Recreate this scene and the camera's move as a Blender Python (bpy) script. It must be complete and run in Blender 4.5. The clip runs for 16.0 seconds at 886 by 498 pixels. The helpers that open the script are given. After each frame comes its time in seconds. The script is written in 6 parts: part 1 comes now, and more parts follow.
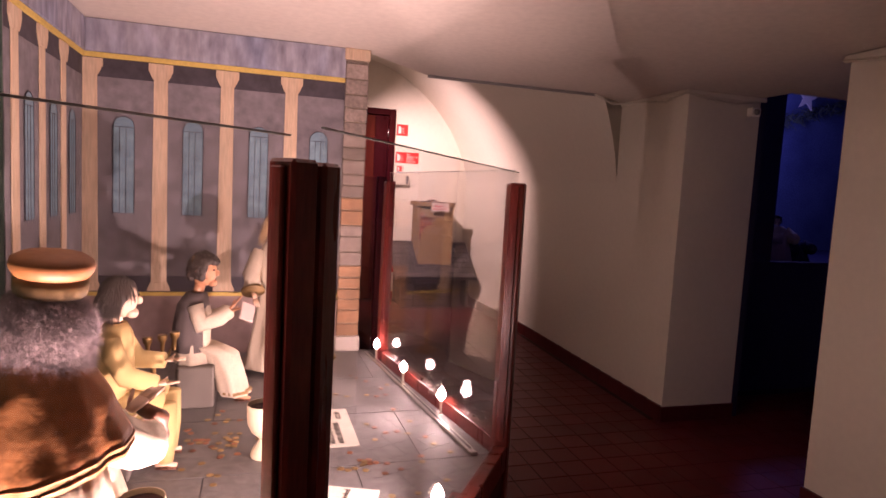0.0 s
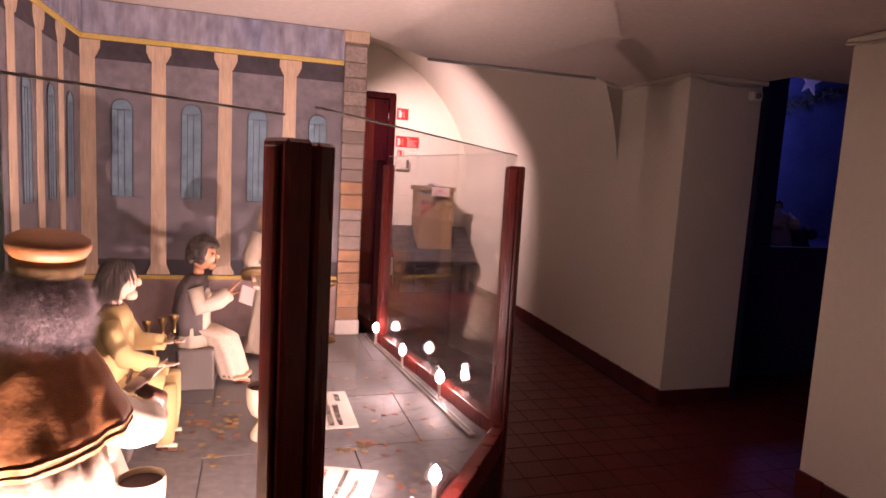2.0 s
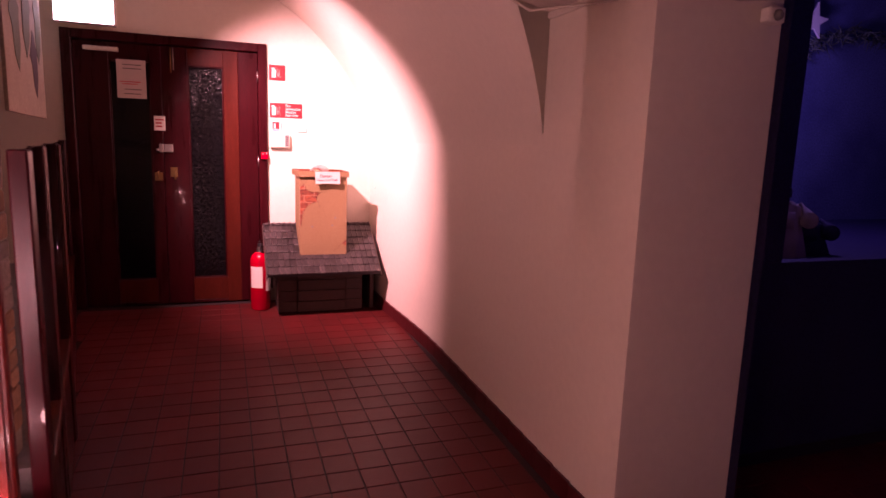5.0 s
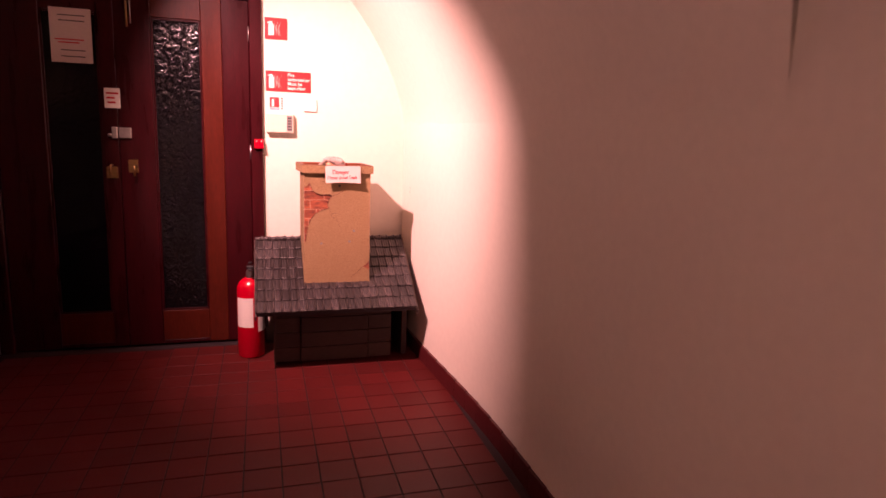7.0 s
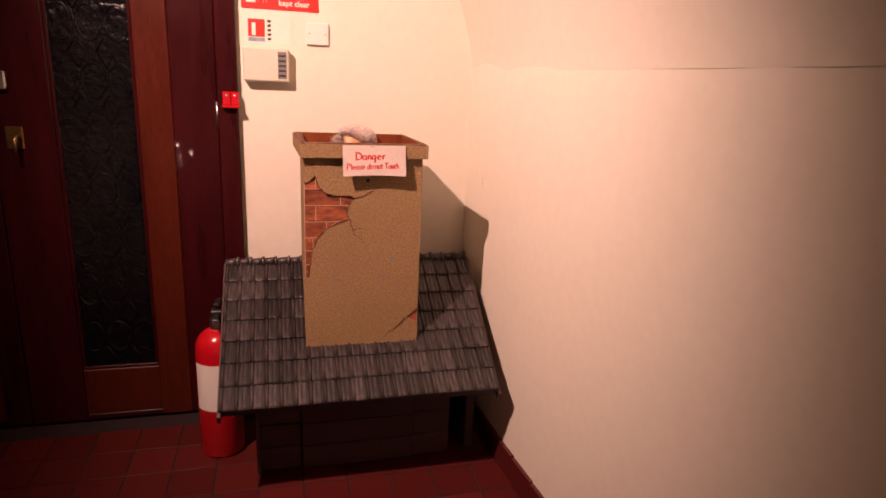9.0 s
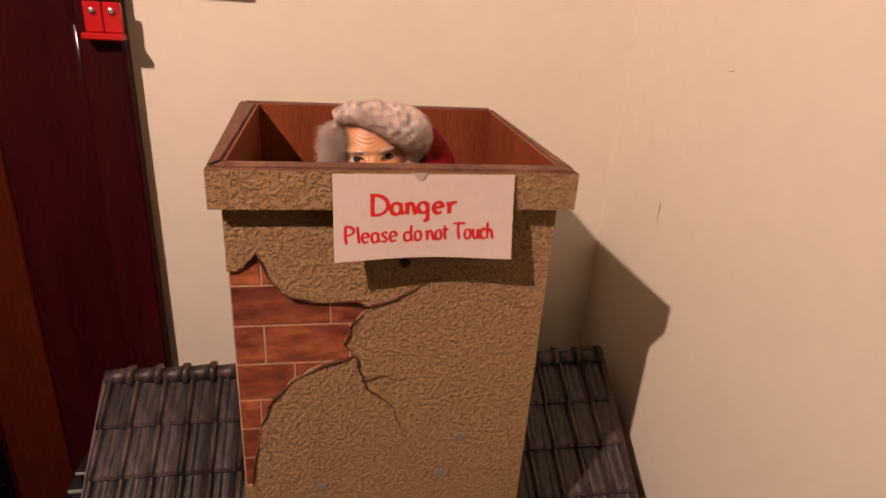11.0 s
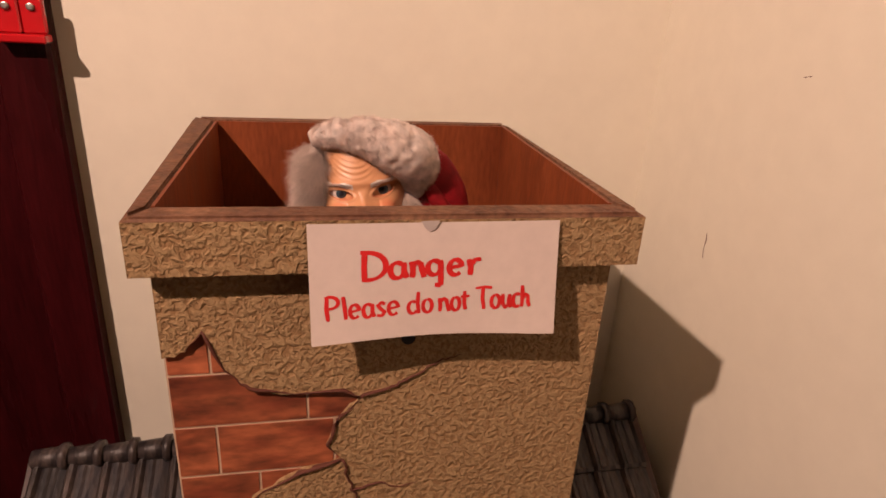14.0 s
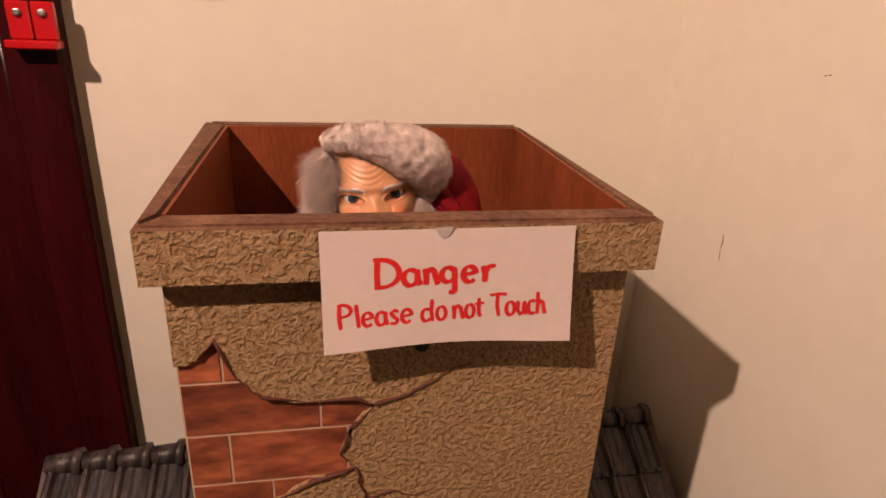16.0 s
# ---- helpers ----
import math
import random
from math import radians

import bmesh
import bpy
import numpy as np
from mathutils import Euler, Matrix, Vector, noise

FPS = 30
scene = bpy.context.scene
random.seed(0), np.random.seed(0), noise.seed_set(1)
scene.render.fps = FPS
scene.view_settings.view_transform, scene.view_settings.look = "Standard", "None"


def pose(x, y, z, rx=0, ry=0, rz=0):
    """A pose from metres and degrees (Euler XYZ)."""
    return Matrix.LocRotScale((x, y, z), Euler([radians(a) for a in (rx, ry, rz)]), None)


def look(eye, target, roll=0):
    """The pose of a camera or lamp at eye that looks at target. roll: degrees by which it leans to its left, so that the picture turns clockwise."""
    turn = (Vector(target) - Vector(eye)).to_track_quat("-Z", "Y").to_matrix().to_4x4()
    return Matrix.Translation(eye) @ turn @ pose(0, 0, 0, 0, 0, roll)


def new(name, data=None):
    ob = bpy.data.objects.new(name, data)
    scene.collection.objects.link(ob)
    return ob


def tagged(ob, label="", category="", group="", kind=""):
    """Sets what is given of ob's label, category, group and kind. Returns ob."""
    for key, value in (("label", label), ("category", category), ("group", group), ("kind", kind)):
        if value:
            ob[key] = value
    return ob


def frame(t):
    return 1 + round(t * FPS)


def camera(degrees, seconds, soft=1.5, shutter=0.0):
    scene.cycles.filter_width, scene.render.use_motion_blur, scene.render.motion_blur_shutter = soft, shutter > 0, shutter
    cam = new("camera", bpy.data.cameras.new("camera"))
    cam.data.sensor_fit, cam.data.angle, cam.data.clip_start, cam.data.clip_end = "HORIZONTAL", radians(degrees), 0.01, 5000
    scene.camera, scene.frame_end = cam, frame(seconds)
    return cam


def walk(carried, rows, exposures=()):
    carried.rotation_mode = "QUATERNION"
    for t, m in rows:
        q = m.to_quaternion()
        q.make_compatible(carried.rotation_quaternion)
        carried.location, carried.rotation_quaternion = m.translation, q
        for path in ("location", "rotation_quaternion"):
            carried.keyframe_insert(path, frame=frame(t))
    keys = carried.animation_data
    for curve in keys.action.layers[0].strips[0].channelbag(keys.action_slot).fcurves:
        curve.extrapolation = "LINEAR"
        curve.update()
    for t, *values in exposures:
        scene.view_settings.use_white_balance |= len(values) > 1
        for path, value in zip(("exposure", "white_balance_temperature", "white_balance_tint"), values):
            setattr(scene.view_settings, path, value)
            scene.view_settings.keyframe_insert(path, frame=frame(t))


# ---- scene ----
cam = camera(71.6, 16.0, soft=1.6, shutter=0.3)
PATH = [
    (0, (0.219, 0.227, 1.327), (0.808, 2.13, 1.145), 3.1),
    (0.5, (0.224, 0.222, 1.325), (0.818, 2.123, 1.141), 2.7),
    (1, (0.225, 0.208, 1.327), (0.819, 2.108, 1.137), 2.5),
    (1.5, (0.227, 0.213, 1.324), (0.813, 2.115, 1.12), 2.6),
    (2, (0.227, 0.223, 1.321), (0.814, 2.121, 1.091), 3.2),
    (2.5, (0.275, 0.298, 1.31), (0.752, 2.206, 0.944), 2.3),
    (2.6, (0.313, 0.333, 1.309), (0.784, 2.239, 0.927), 1.7),
    (3, (0.483, 0.536, 1.311), (0.943, 2.447, 0.941), 2.4),
    (3.5, (0.67, 0.769, 1.313), (1.424, 2.564, 0.855), 1.2),
    (4, (0.828, 1.091, 1.35), (1.810, 2.800, 1.009), 0.5),
    (4.1, (0.852, 1.127, 1.356), (1.831, 2.838, 1.018), 0.7),
    (4.5, (1.113, 1.365, 1.352), (2.047, 3.113, 1.079), 1.8),
    (5, (1.416, 1.718, 1.443), (2.081, 3.575, 1.118), 2.0),
    (5.2, (1.482, 1.83, 1.434), (2.143, 3.692, 1.126), 2.1),
    (7.5, (1.82, 3.681, 1.365), (2.344, 5.578, 1.011), 2.2),
    (8, (1.881, 4.09, 1.411), (2.379, 5.991, 1.037), 2.5),
    (10.3, (2.026, 5.905, 1.419), (2.525, 7.713, 0.725), 2.5),
    (10.5, (2.061, 6.04, 1.426), (2.486, 7.865, 0.728), 3.6),
    (11, (2.126, 6.252, 1.402), (2.476, 8.061, 0.624), 3.7),
    (11.5, (2.126, 6.447, 1.394), (2.52, 8.223, 0.564), 4.1),
    (12, (2.139, 6.546, 1.387), (2.466, 8.296, 0.475), 4.5),
    (12.5, (2.162, 6.57, 1.388), (2.462, 8.318, 0.463), 5.2),
    (13, (2.148, 6.509, 1.375), (2.47, 8.331, 0.615), 3.4),
    (13.5, (2.136, 6.46, 1.376), (2.531, 8.27, 0.623), 3.6),
    (14, (2.134, 6.455, 1.376), (2.53, 8.265, 0.623), 3.5),
    (14.5, (2.134, 6.458, 1.377), (2.51, 8.271, 0.622), 3.3),
    (15, (2.132, 6.463, 1.377), (2.501, 8.277, 0.62), 3.2),
    (15.5, (2.133, 6.464, 1.378), (2.499, 8.279, 0.621), 3.0),
    (16, (2.133, 6.465, 1.378), (2.496, 8.281, 0.622), 2.8),
]
walk(cam, [(t, look(eye, target, roll)) for t, eye, target, roll in PATH],
     exposures=[(0, 0.24, 5600, 45), (3.2, 0.24, 5600, 45), (4.0, 0.40, 5850, 66), (4.6, 0.92, 6650, 108), (5.2, 0.92, 6750, 112), (7.5, 0.46, 6900, 80), (8.2, 0.16, 6850, 66), (10.3, -0.56, 6150, 22), (12.0, -0.66, 6100, 22), (16.0, -0.66, 6100, 22)])

# ------------------------------------------------ world and lamps
world = bpy.data.worlds.new("world")
scene.world = world
world.use_nodes = True
world.node_tree.nodes["Background"].inputs[0].default_value = (0.02, 0.018, 0.03, 1)
world.node_tree.nodes["Background"].inputs[1].default_value = 0.05


def lamp(name, kind, place, power, colour, aim=None, **more):
    data = bpy.data.lights.new(name, kind)
    data.energy, data.color = power, colour
    for key, value in more.items():
        if key == "radius":
            data.shadow_soft_size = value
        elif key == "cone":
            data.spot_size = radians(value)
        elif key == "blend":
            data.spot_blend = value
        elif key == "size":
            data.size = value
    ob = new(name, data)
    ob.matrix_world = look(place, aim) if aim else pose(*place)
    return ob


SPOT = Vector((0.964, 5.837, 2.666))
AXIS = Vector((0.576, 0.535, -0.6175)).normalized()
lamp("spotlight_beam", "SPOT", SPOT + AXIS * 0.06, 430, (1.0, 0.68, 0.47), SPOT + AXIS, radius=0.022, cone=84, blend=1.0)
lamp("blue_display_light", "POINT", (5.6, 5.5, 2.3), 13, (0.32, 0.31, 1.0), radius=0.1)
# added violet fill without a fitting, tints the walls by the passage
lamp("passage_fill", "POINT", (5.2, 2.0, 1.9), 1.3, (0.40, 0.20, 1.0), radius=0.2)
BULB_COLOUR = (1.0, 0.70, 0.46)

# ------------------------------------------------ materials
def material(name, colour, rough=0.6, metal=0.0, vary=0.2, scale=6.0, grain=60.0, bump=0.15, spread=0.0, dark=None,
             stretch=(1, 1, 1), island=0.0, stain=0.0, coat=0.0, depth=0.004):
    """A surface with broad blotches and fine grain at real size."""
    m = bpy.data.materials.new(name)
    m.use_nodes = True
    nt = m.node_tree
    p = nt.nodes["Principled BSDF"]
    link = nt.links.new
    tex = nt.nodes.new("ShaderNodeTexCoord")
    mp = nt.nodes.new("ShaderNodeMapping")
    mp.inputs["Scale"].default_value = stretch
    link(tex.outputs["Object"], mp.inputs["Vector"])
    big = nt.nodes.new("ShaderNodeTexNoise")
    big.inputs["Scale"].default_value, big.inputs["Detail"].default_value = scale, 4
    link(mp.outputs[0], big.inputs["Vector"])
    fine = nt.nodes.new("ShaderNodeTexNoise")
    fine.inputs["Scale"].default_value, fine.inputs["Detail"].default_value = grain, 5
    link(mp.outputs[0], fine.inputs["Vector"])
    c = Vector(colour)
    d = Vector(dark) if dark else c * 0.6
    mix = nt.nodes.new("ShaderNodeMix")
    mix.data_type = "RGBA"
    mix.inputs[6].default_value = (*d, 1)
    mix.inputs[7].default_value = (*c, 1)
    ramp = nt.nodes.new("ShaderNodeMapRange")
    ramp.inputs[1].default_value, ramp.inputs[2].default_value = 0.35, 0.65
    ramp.inputs[3].default_value, ramp.inputs[4].default_value = 1 - vary, 1.0
    link(big.outputs["Fac"], ramp.inputs[0])
    link(ramp.outputs[0], mix.inputs[0])
    speck = nt.nodes.new("ShaderNodeMapRange")
    speck.inputs[1].default_value, speck.inputs[2].default_value = 0.3, 0.7
    speck.inputs[3].default_value, speck.inputs[4].default_value = 1 - vary * 0.6, 1 + vary * 0.25
    link(fine.outputs["Fac"], speck.inputs[0])
    hsv = nt.nodes.new("ShaderNodeHueSaturation")
    link(mix.outputs[2], hsv.inputs["Color"])
    value = speck.outputs[0]
    if spread or island:
        if island:
            src = nt.nodes.new("ShaderNodeNewGeometry").outputs["Random Per Island"]
        else:
            src = nt.nodes.new("ShaderNodeObjectInfo").outputs["Random"]
        amount = spread or island
        mr = nt.nodes.new("ShaderNodeMapRange")
        mr.inputs[3].default_value, mr.inputs[4].default_value = 1 - amount, 1 + amount
        link(src, mr.inputs[0])
        mul = nt.nodes.new("ShaderNodeMath")
        mul.operation = "MULTIPLY"
        link(value, mul.inputs[0])
        link(mr.outputs[0], mul.inputs[1])
        value = mul.outputs[0]
    link(value, hsv.inputs["Value"])
    link(hsv.outputs[0], p.inputs["Base Color"])
    rr = nt.nodes.new("ShaderNodeMapRange")
    rr.inputs[3].default_value, rr.inputs[4].default_value = max(rough - 0.12, 0.02), min(rough + 0.12, 1)
    link(big.outputs["Fac"], rr.inputs[0])
    link(rr.outputs[0], p.inputs["Roughness"])
    p.inputs["Metallic"].default_value = metal
    p.inputs["Coat Weight"].default_value = coat
    if bump:
        b = nt.nodes.new("ShaderNodeBump")
        b.inputs["Strength"].default_value, b.inputs["Distance"].default_value = bump, depth
        link(fine.outputs["Fac"], b.inputs["Height"])
        link(b.outputs[0], p.inputs["Normal"])
    return m


def glowing(name, colour, strength):
    m = bpy.data.materials.new(name)
    m.use_nodes = True
    p = m.node_tree.nodes["Principled BSDF"]
    p.inputs["Base Color"].default_value = (*colour, 1)
    p.inputs["Emission Color"].default_value = (*colour, 1)
    p.inputs["Emission Strength"].default_value = strength
    return m


def clear_glass(name, tint=(1, 1, 1), rough=0.0):
    m = bpy.data.materials.new(name)
    m.use_nodes = True
    nt = m.node_tree
    nt.nodes.clear()
    out = nt.nodes.new("ShaderNodeOutputMaterial")
    gl = nt.nodes.new("ShaderNodeBsdfGlossy")
    gl.inputs["Roughness"].default_value = 0.02 + rough
    tr = nt.nodes.new("ShaderNodeBsdfTransparent")
    tr.inputs["Color"].default_value = (*tint, 1)
    lw = nt.nodes.new("ShaderNodeLayerWeight")
    pw = nt.nodes.new("ShaderNodeMath")
    pw.operation = "POWER"
    pw.inputs[1].default_value = 4.0
    nt.links.new(lw.outputs["Facing"], pw.inputs[0])
    fr = nt.nodes.new("ShaderNodeMapRange")
    fr.inputs[3].default_value, fr.inputs[4].default_value = 0.04, 0.75
    nt.links.new(pw.outputs[0], fr.inputs[0])
    mx = nt.nodes.new("ShaderNodeMixShader")
    nt.links.new(fr.outputs[0], mx.inputs[0])
    nt.links.new(tr.outputs[0], mx.inputs[1])
    nt.links.new(gl.outputs[0], mx.inputs[2])
    nt.links.new(mx.outputs[0], out.inputs["Surface"])
    return m


PLASTER = material("plaster", (0.735, 0.690, 0.575), 0.85, vary=0.05, scale=1.3, grain=28, bump=0.06, dark=(0.55, 0.515, 0.44), depth=0.006)
CEILING = material("ceiling_paint", (0.70, 0.63, 0.55), 0.9, vary=0.12, scale=1.1, grain=30, bump=0.12, depth=0.006)
GROUT = material("grout", (0.022, 0.010, 0.011), 0.9, vary=0.2, scale=8)
QUARRY = material("quarry_tile", (0.098, 0.0115, 0.0085), 0.50, vary=0.25, scale=7, grain=90, bump=0.08, spread=0.16, depth=0.002)
QUARRY_REST = material("quarry_tile_joined", (0.098, 0.0115, 0.0085), 0.50, vary=0.25, scale=7, grain=90, bump=0.08, island=0.16, depth=0.002)
SKIRT = material("skirting_tile", (0.085, 0.011, 0.011), 0.4, vary=0.2, scale=6, grain=70, bump=0.06)
MAHOGANY = material("mahogany", (0.045, 0.0042, 0.0055), 0.30, vary=0.5, scale=3.5, grain=38, bump=0.08, dark=(0.014, 0.0018, 0.0024), stretch=(6, 6, 0.7), coat=0.10)
TEAK = material("teak_panel", (0.088, 0.0140, 0.0056), 0.33, vary=0.5, scale=3.5, grain=38, bump=0.08, dark=(0.050, 0.0075, 0.0035), stretch=(6, 6, 0.6), coat=0.10)
POSTWOOD = material("red_stained_wood", (0.17, 0.026, 0.016), 0.30, vary=0.5, scale=3.5, grain=38, bump=0.08, dark=(0.085, 0.011, 0.008), stretch=(6, 6, 0.7), coat=0.08)
DARKWOOD = material("dark_wood", (0.035, 0.012, 0.012), 0.5, vary=0.4, scale=4, grain=40, bump=0.08, stretch=(6, 6, 0.7))
GLASS = clear_glass("glass")
GLASS_EDGE = material("glass_edge", (0.62, 0.66, 0.60), 0.2, vary=0.05, bump=0)
OBSCURE = material("obscured_glass", (0.003, 0.003, 0.005), 0.10, vary=0.2, scale=20, grain=40, bump=0.30, depth=0.008)
CAST_GLASS = material("cast_glass", (0.003, 0.003, 0.004), 0.12, vary=0.2, scale=20, grain=30, bump=0.7, depth=0.012)
STAGE = material("stage_slab", (0.21, 0.20, 0.195), 0.62, vary=0.45, scale=5, grain=40, bump=0.1, dark=(0.13, 0.125, 0.13))
STAGE_JOINT = material("stage_joint", (0.085, 0.08, 0.08), 0.7)
MURAL = material("mural_wall", (0.235, 0.215, 0.235), 0.8, vary=0.5, scale=3, grain=18, bump=0.06, dark=(0.165, 0.145, 0.165))
MURAL_DARK = material("mural_dark", (0.075, 0.065, 0.08), 0.8, vary=0.5, scale=6, grain=20, bump=0.04)
MURAL_PINK = material("mural_dado", (0.40, 0.285, 0.27), 0.8, vary=0.35, scale=4, grain=25, bump=0.05)
MURAL_BLUE = material("mural_frieze", (0.40, 0.39, 0.46), 0.8, vary=0.8, scale=5, grain=18, bump=0.04, dark=(0.27, 0.30, 0.44), stretch=(1.2, 1.2, 0.4))
COLUMN = material("mural_column", (0.66, 0.52, 0.36), 0.75, vary=0.35, scale=5, grain=25, bump=0.05, dark=(0.58, 0.33, 0.19), stretch=(4, 4, 0.5))
YELLOW = material("yellow_band", (0.72, 0.53, 0.12), 0.7, vary=0.2)
PANE_BLUE = material("painted_window", (0.21, 0.33, 0.40), 0.6, vary=0.5, scale=9, grain=30, bump=0.02, dark=(0.13, 0.21, 0.30))
LEAD = material("painted_line", (0.05, 0.05, 0.07), 0.7)
STONE_A = material("painted_stone", (0.36, 0.29, 0.25), 0.8, vary=0.5, scale=14, grain=60, bump=0.2, spread=0.25)
STONE_B = material("painted_stone_warm", (0.45, 0.25, 0.13), 0.8, vary=0.5, scale=14, grain=60, bump=0.2, spread=0.25)
MORTAR = material("mortar", (0.40, 0.34, 0.26), 0.9, vary=0.3)
PALE_STONE = material("pale_stone", (0.62, 0.56, 0.50), 0.8, vary=0.2)
GREEN_CLOTH = material("green_cloth", (0.09, 0.14, 0.10), 0.9, vary=0.4, scale=5)


def stucco_coat(name):
    """Trowelled render: worm-like ridges, a darker brown in the hollows, warm paint on the high parts."""
    m = material(name, (0.37, 0.245, 0.122), 0.9, vary=0.35, scale=9, grain=320, bump=0.4, dark=(0.31, 0.195, 0.094), depth=0.004)
    nt = m.node_tree
    p = nt.nodes["Principled BSDF"]
    tex = nt.nodes.new("ShaderNodeTexCoord")
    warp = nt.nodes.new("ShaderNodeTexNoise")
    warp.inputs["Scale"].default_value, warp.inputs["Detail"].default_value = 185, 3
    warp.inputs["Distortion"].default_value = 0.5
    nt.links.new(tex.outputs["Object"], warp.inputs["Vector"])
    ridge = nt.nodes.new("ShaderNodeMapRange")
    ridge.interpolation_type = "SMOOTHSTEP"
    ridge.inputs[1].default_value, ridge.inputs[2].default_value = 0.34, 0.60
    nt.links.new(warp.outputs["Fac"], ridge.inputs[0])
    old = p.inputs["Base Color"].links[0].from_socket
    hollow_tone = nt.nodes.new("ShaderNodeMix")
    hollow_tone.data_type = "RGBA"
    hollow_tone.inputs[6].default_value = (0.27, 0.158, 0.072, 1)
    nt.links.new(ridge.outputs[0], hollow_tone.inputs[0])
    nt.links.new(old, hollow_tone.inputs[7])
    nt.links.new(hollow_tone.outputs[2], p.inputs["Base Color"])
    b = nt.nodes.new("ShaderNodeBump")
    b.inputs["Strength"].default_value, b.inputs["Distance"].default_value = 0.6, 0.003
    nt.links.new(ridge.outputs[0], b.inputs["Height"])
    nt.links.new(p.inputs["Normal"].links[0].from_socket, b.inputs["Normal"])
    nt.links.new(b.outputs[0], p.inputs["Normal"])
    return m


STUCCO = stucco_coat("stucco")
RIM_WOOD = material("weathered_rim", (0.21, 0.105, 0.058), 0.6, vary=0.75, scale=22, grain=160, bump=0.5, dark=(0.105, 0.042, 0.024))
INNER_WOOD = material("inner_plywood", (0.235, 0.058, 0.017), 0.5, vary=0.4, scale=5, grain=60, bump=0.06, dark=(0.075, 0.015, 0.006), stretch=(4, 4, 0.8))
TOY_BRICK = material("painted_brick", (0.37, 0.105, 0.040), 0.6, vary=0.9, scale=26, grain=70, bump=0.15, dark=(0.17, 0.036, 0.016), stretch=(0.6, 1, 1.6), spread=0.18)
TOY_MORTAR = material("painted_mortar", (0.56, 0.40, 0.27), 0.8, vary=0.2)
CRACK = material("crack", (0.10, 0.026, 0.012), 0.8, vary=0.3)
ROOF_TILE = material("roof_tile", (0.062, 0.047, 0.042), 0.40, vary=0.95, scale=30, grain=110, bump=0.35, dark=(0.010, 0.010, 0.015), stretch=(2.2, 0.7, 0.7), spread=0.55)
ROOF_BED = material("roof_bed", (0.03, 0.028, 0.03), 0.7)
HOUSE_WALL = material("painted_plank", (0.060, 0.032, 0.024), 0.6, vary=0.5, scale=7, grain=50, bump=0.2, dark=(0.05, 0.025, 0.02), stretch=(0.6, 1, 4), spread=0.2)
BLACK = material("black_plastic", (0.012, 0.012, 0.013), 0.4, vary=0.1)
RED_PAINT = material("red_enamel", (0.50, 0.010, 0.012), 0.22, vary=0.08, bump=0.0, coat=0.4)
RED_SIGN = material("red_sign", (0.62, 0.035, 0.02), 0.4, vary=0.05, bump=0)
WHITE_SIGN = material("white_plastic", (0.78, 0.75, 0.68), 0.4, vary=0.05, bump=0.0)
CREAM_PLASTIC = material("cream_plastic", (0.62, 0.58, 0.47), 0.45, vary=0.06, bump=0)
GREY_PLASTIC = material("grey_plastic", (0.20, 0.19, 0.18), 0.5, vary=0.1)
PAPER = material("paper", (0.60, 0.50, 0.45), 0.8, vary=0.08, scale=8, grain=90, bump=0.05)
CARD = material("card", (0.74, 0.70, 0.60), 0.75, vary=0.06)
INK = material("black_ink", (0.05, 0.045, 0.04), 0.7)
RED_INK = material("red_marker", (0.60, 0.012, 0.008), 0.6, vary=0.2, scale=40)
TAPE = material("clear_tape", (0.50, 0.43, 0.40), 0.25, vary=0.1)
STEEL = material("brushed_steel", (0.55, 0.53, 0.50), 0.35, metal=1.0, vary=0.15)
BRASS = material("aged_brass", (0.42, 0.27, 0.10), 0.35, metal=1.0, vary=0.35, scale=14)
COPPER = material("copper_coin", (0.45, 0.20, 0.11), 0.4, metal=0.9, vary=0.3, spread=0.4)
GOLD = material("gold_coin", (0.55, 0.38, 0.16), 0.35, metal=0.9, vary=0.3, spread=0.35)
SKIN = material("doll_skin", (0.60, 0.30, 0.155), 0.4, vary=0.12, bump=0.03)
CHEEK = material("doll_cheek", (0.55, 0.21, 0.10), 0.42, vary=0.15, bump=0.03)
PALE_SKIN = material("pale_doll_skin", (0.70, 0.50, 0.36), 0.45, vary=0.1, bump=0.03)
EYE_WHITE = material("doll_eye_white", (0.75, 0.70, 0.64), 0.2, vary=0.05, bump=0)
EYE_DARK = material("doll_eye_dark", (0.02, 0.025, 0.035), 0.1, vary=0.05, bump=0)
FUR = material("white_fur", (0.93, 0.82, 0.75), 0.95, vary=0.55, scale=30, grain=90, bump=0.1, dark=(0.66, 0.52, 0.45), island=0.03)
GREY_FUR = material("grey_fur", (0.76, 0.63, 0.55), 0.9, vary=0.35, scale=14, grain=60, bump=0.1, dark=(0.40, 0.32, 0.28), island=0.10)
RED_CLOTH = material("red_velvet", (0.27, 0.004, 0.007), 0.75, vary=0.5, scale=12, grain=90, bump=0.15, dark=(0.12, 0.002, 0.004))


def see_through_hair(m, share):
    """Fine hair passes part of the light that falls on it."""
    nt = m.node_tree
    p = nt.nodes["Principled BSDF"]
    out = [k for k in nt.nodes if k.bl_idname == "ShaderNodeOutputMaterial"][0]
    t = nt.nodes.new("ShaderNodeBsdfTranslucent")
    nt.links.new(p.inputs["Base Color"].links[0].from_socket, t.inputs["Color"])
    mx = nt.nodes.new("ShaderNodeMixShader")
    mx.inputs[0].default_value = share
    nt.links.new(p.outputs[0], mx.inputs[1])
    nt.links.new(t.outputs[0], mx.inputs[2])
    nt.links.new(mx.outputs[0], out.inputs["Surface"])


def gloss(m, level):
    m.node_tree.nodes["Principled BSDF"].inputs["Specular IOR Level"].default_value = level


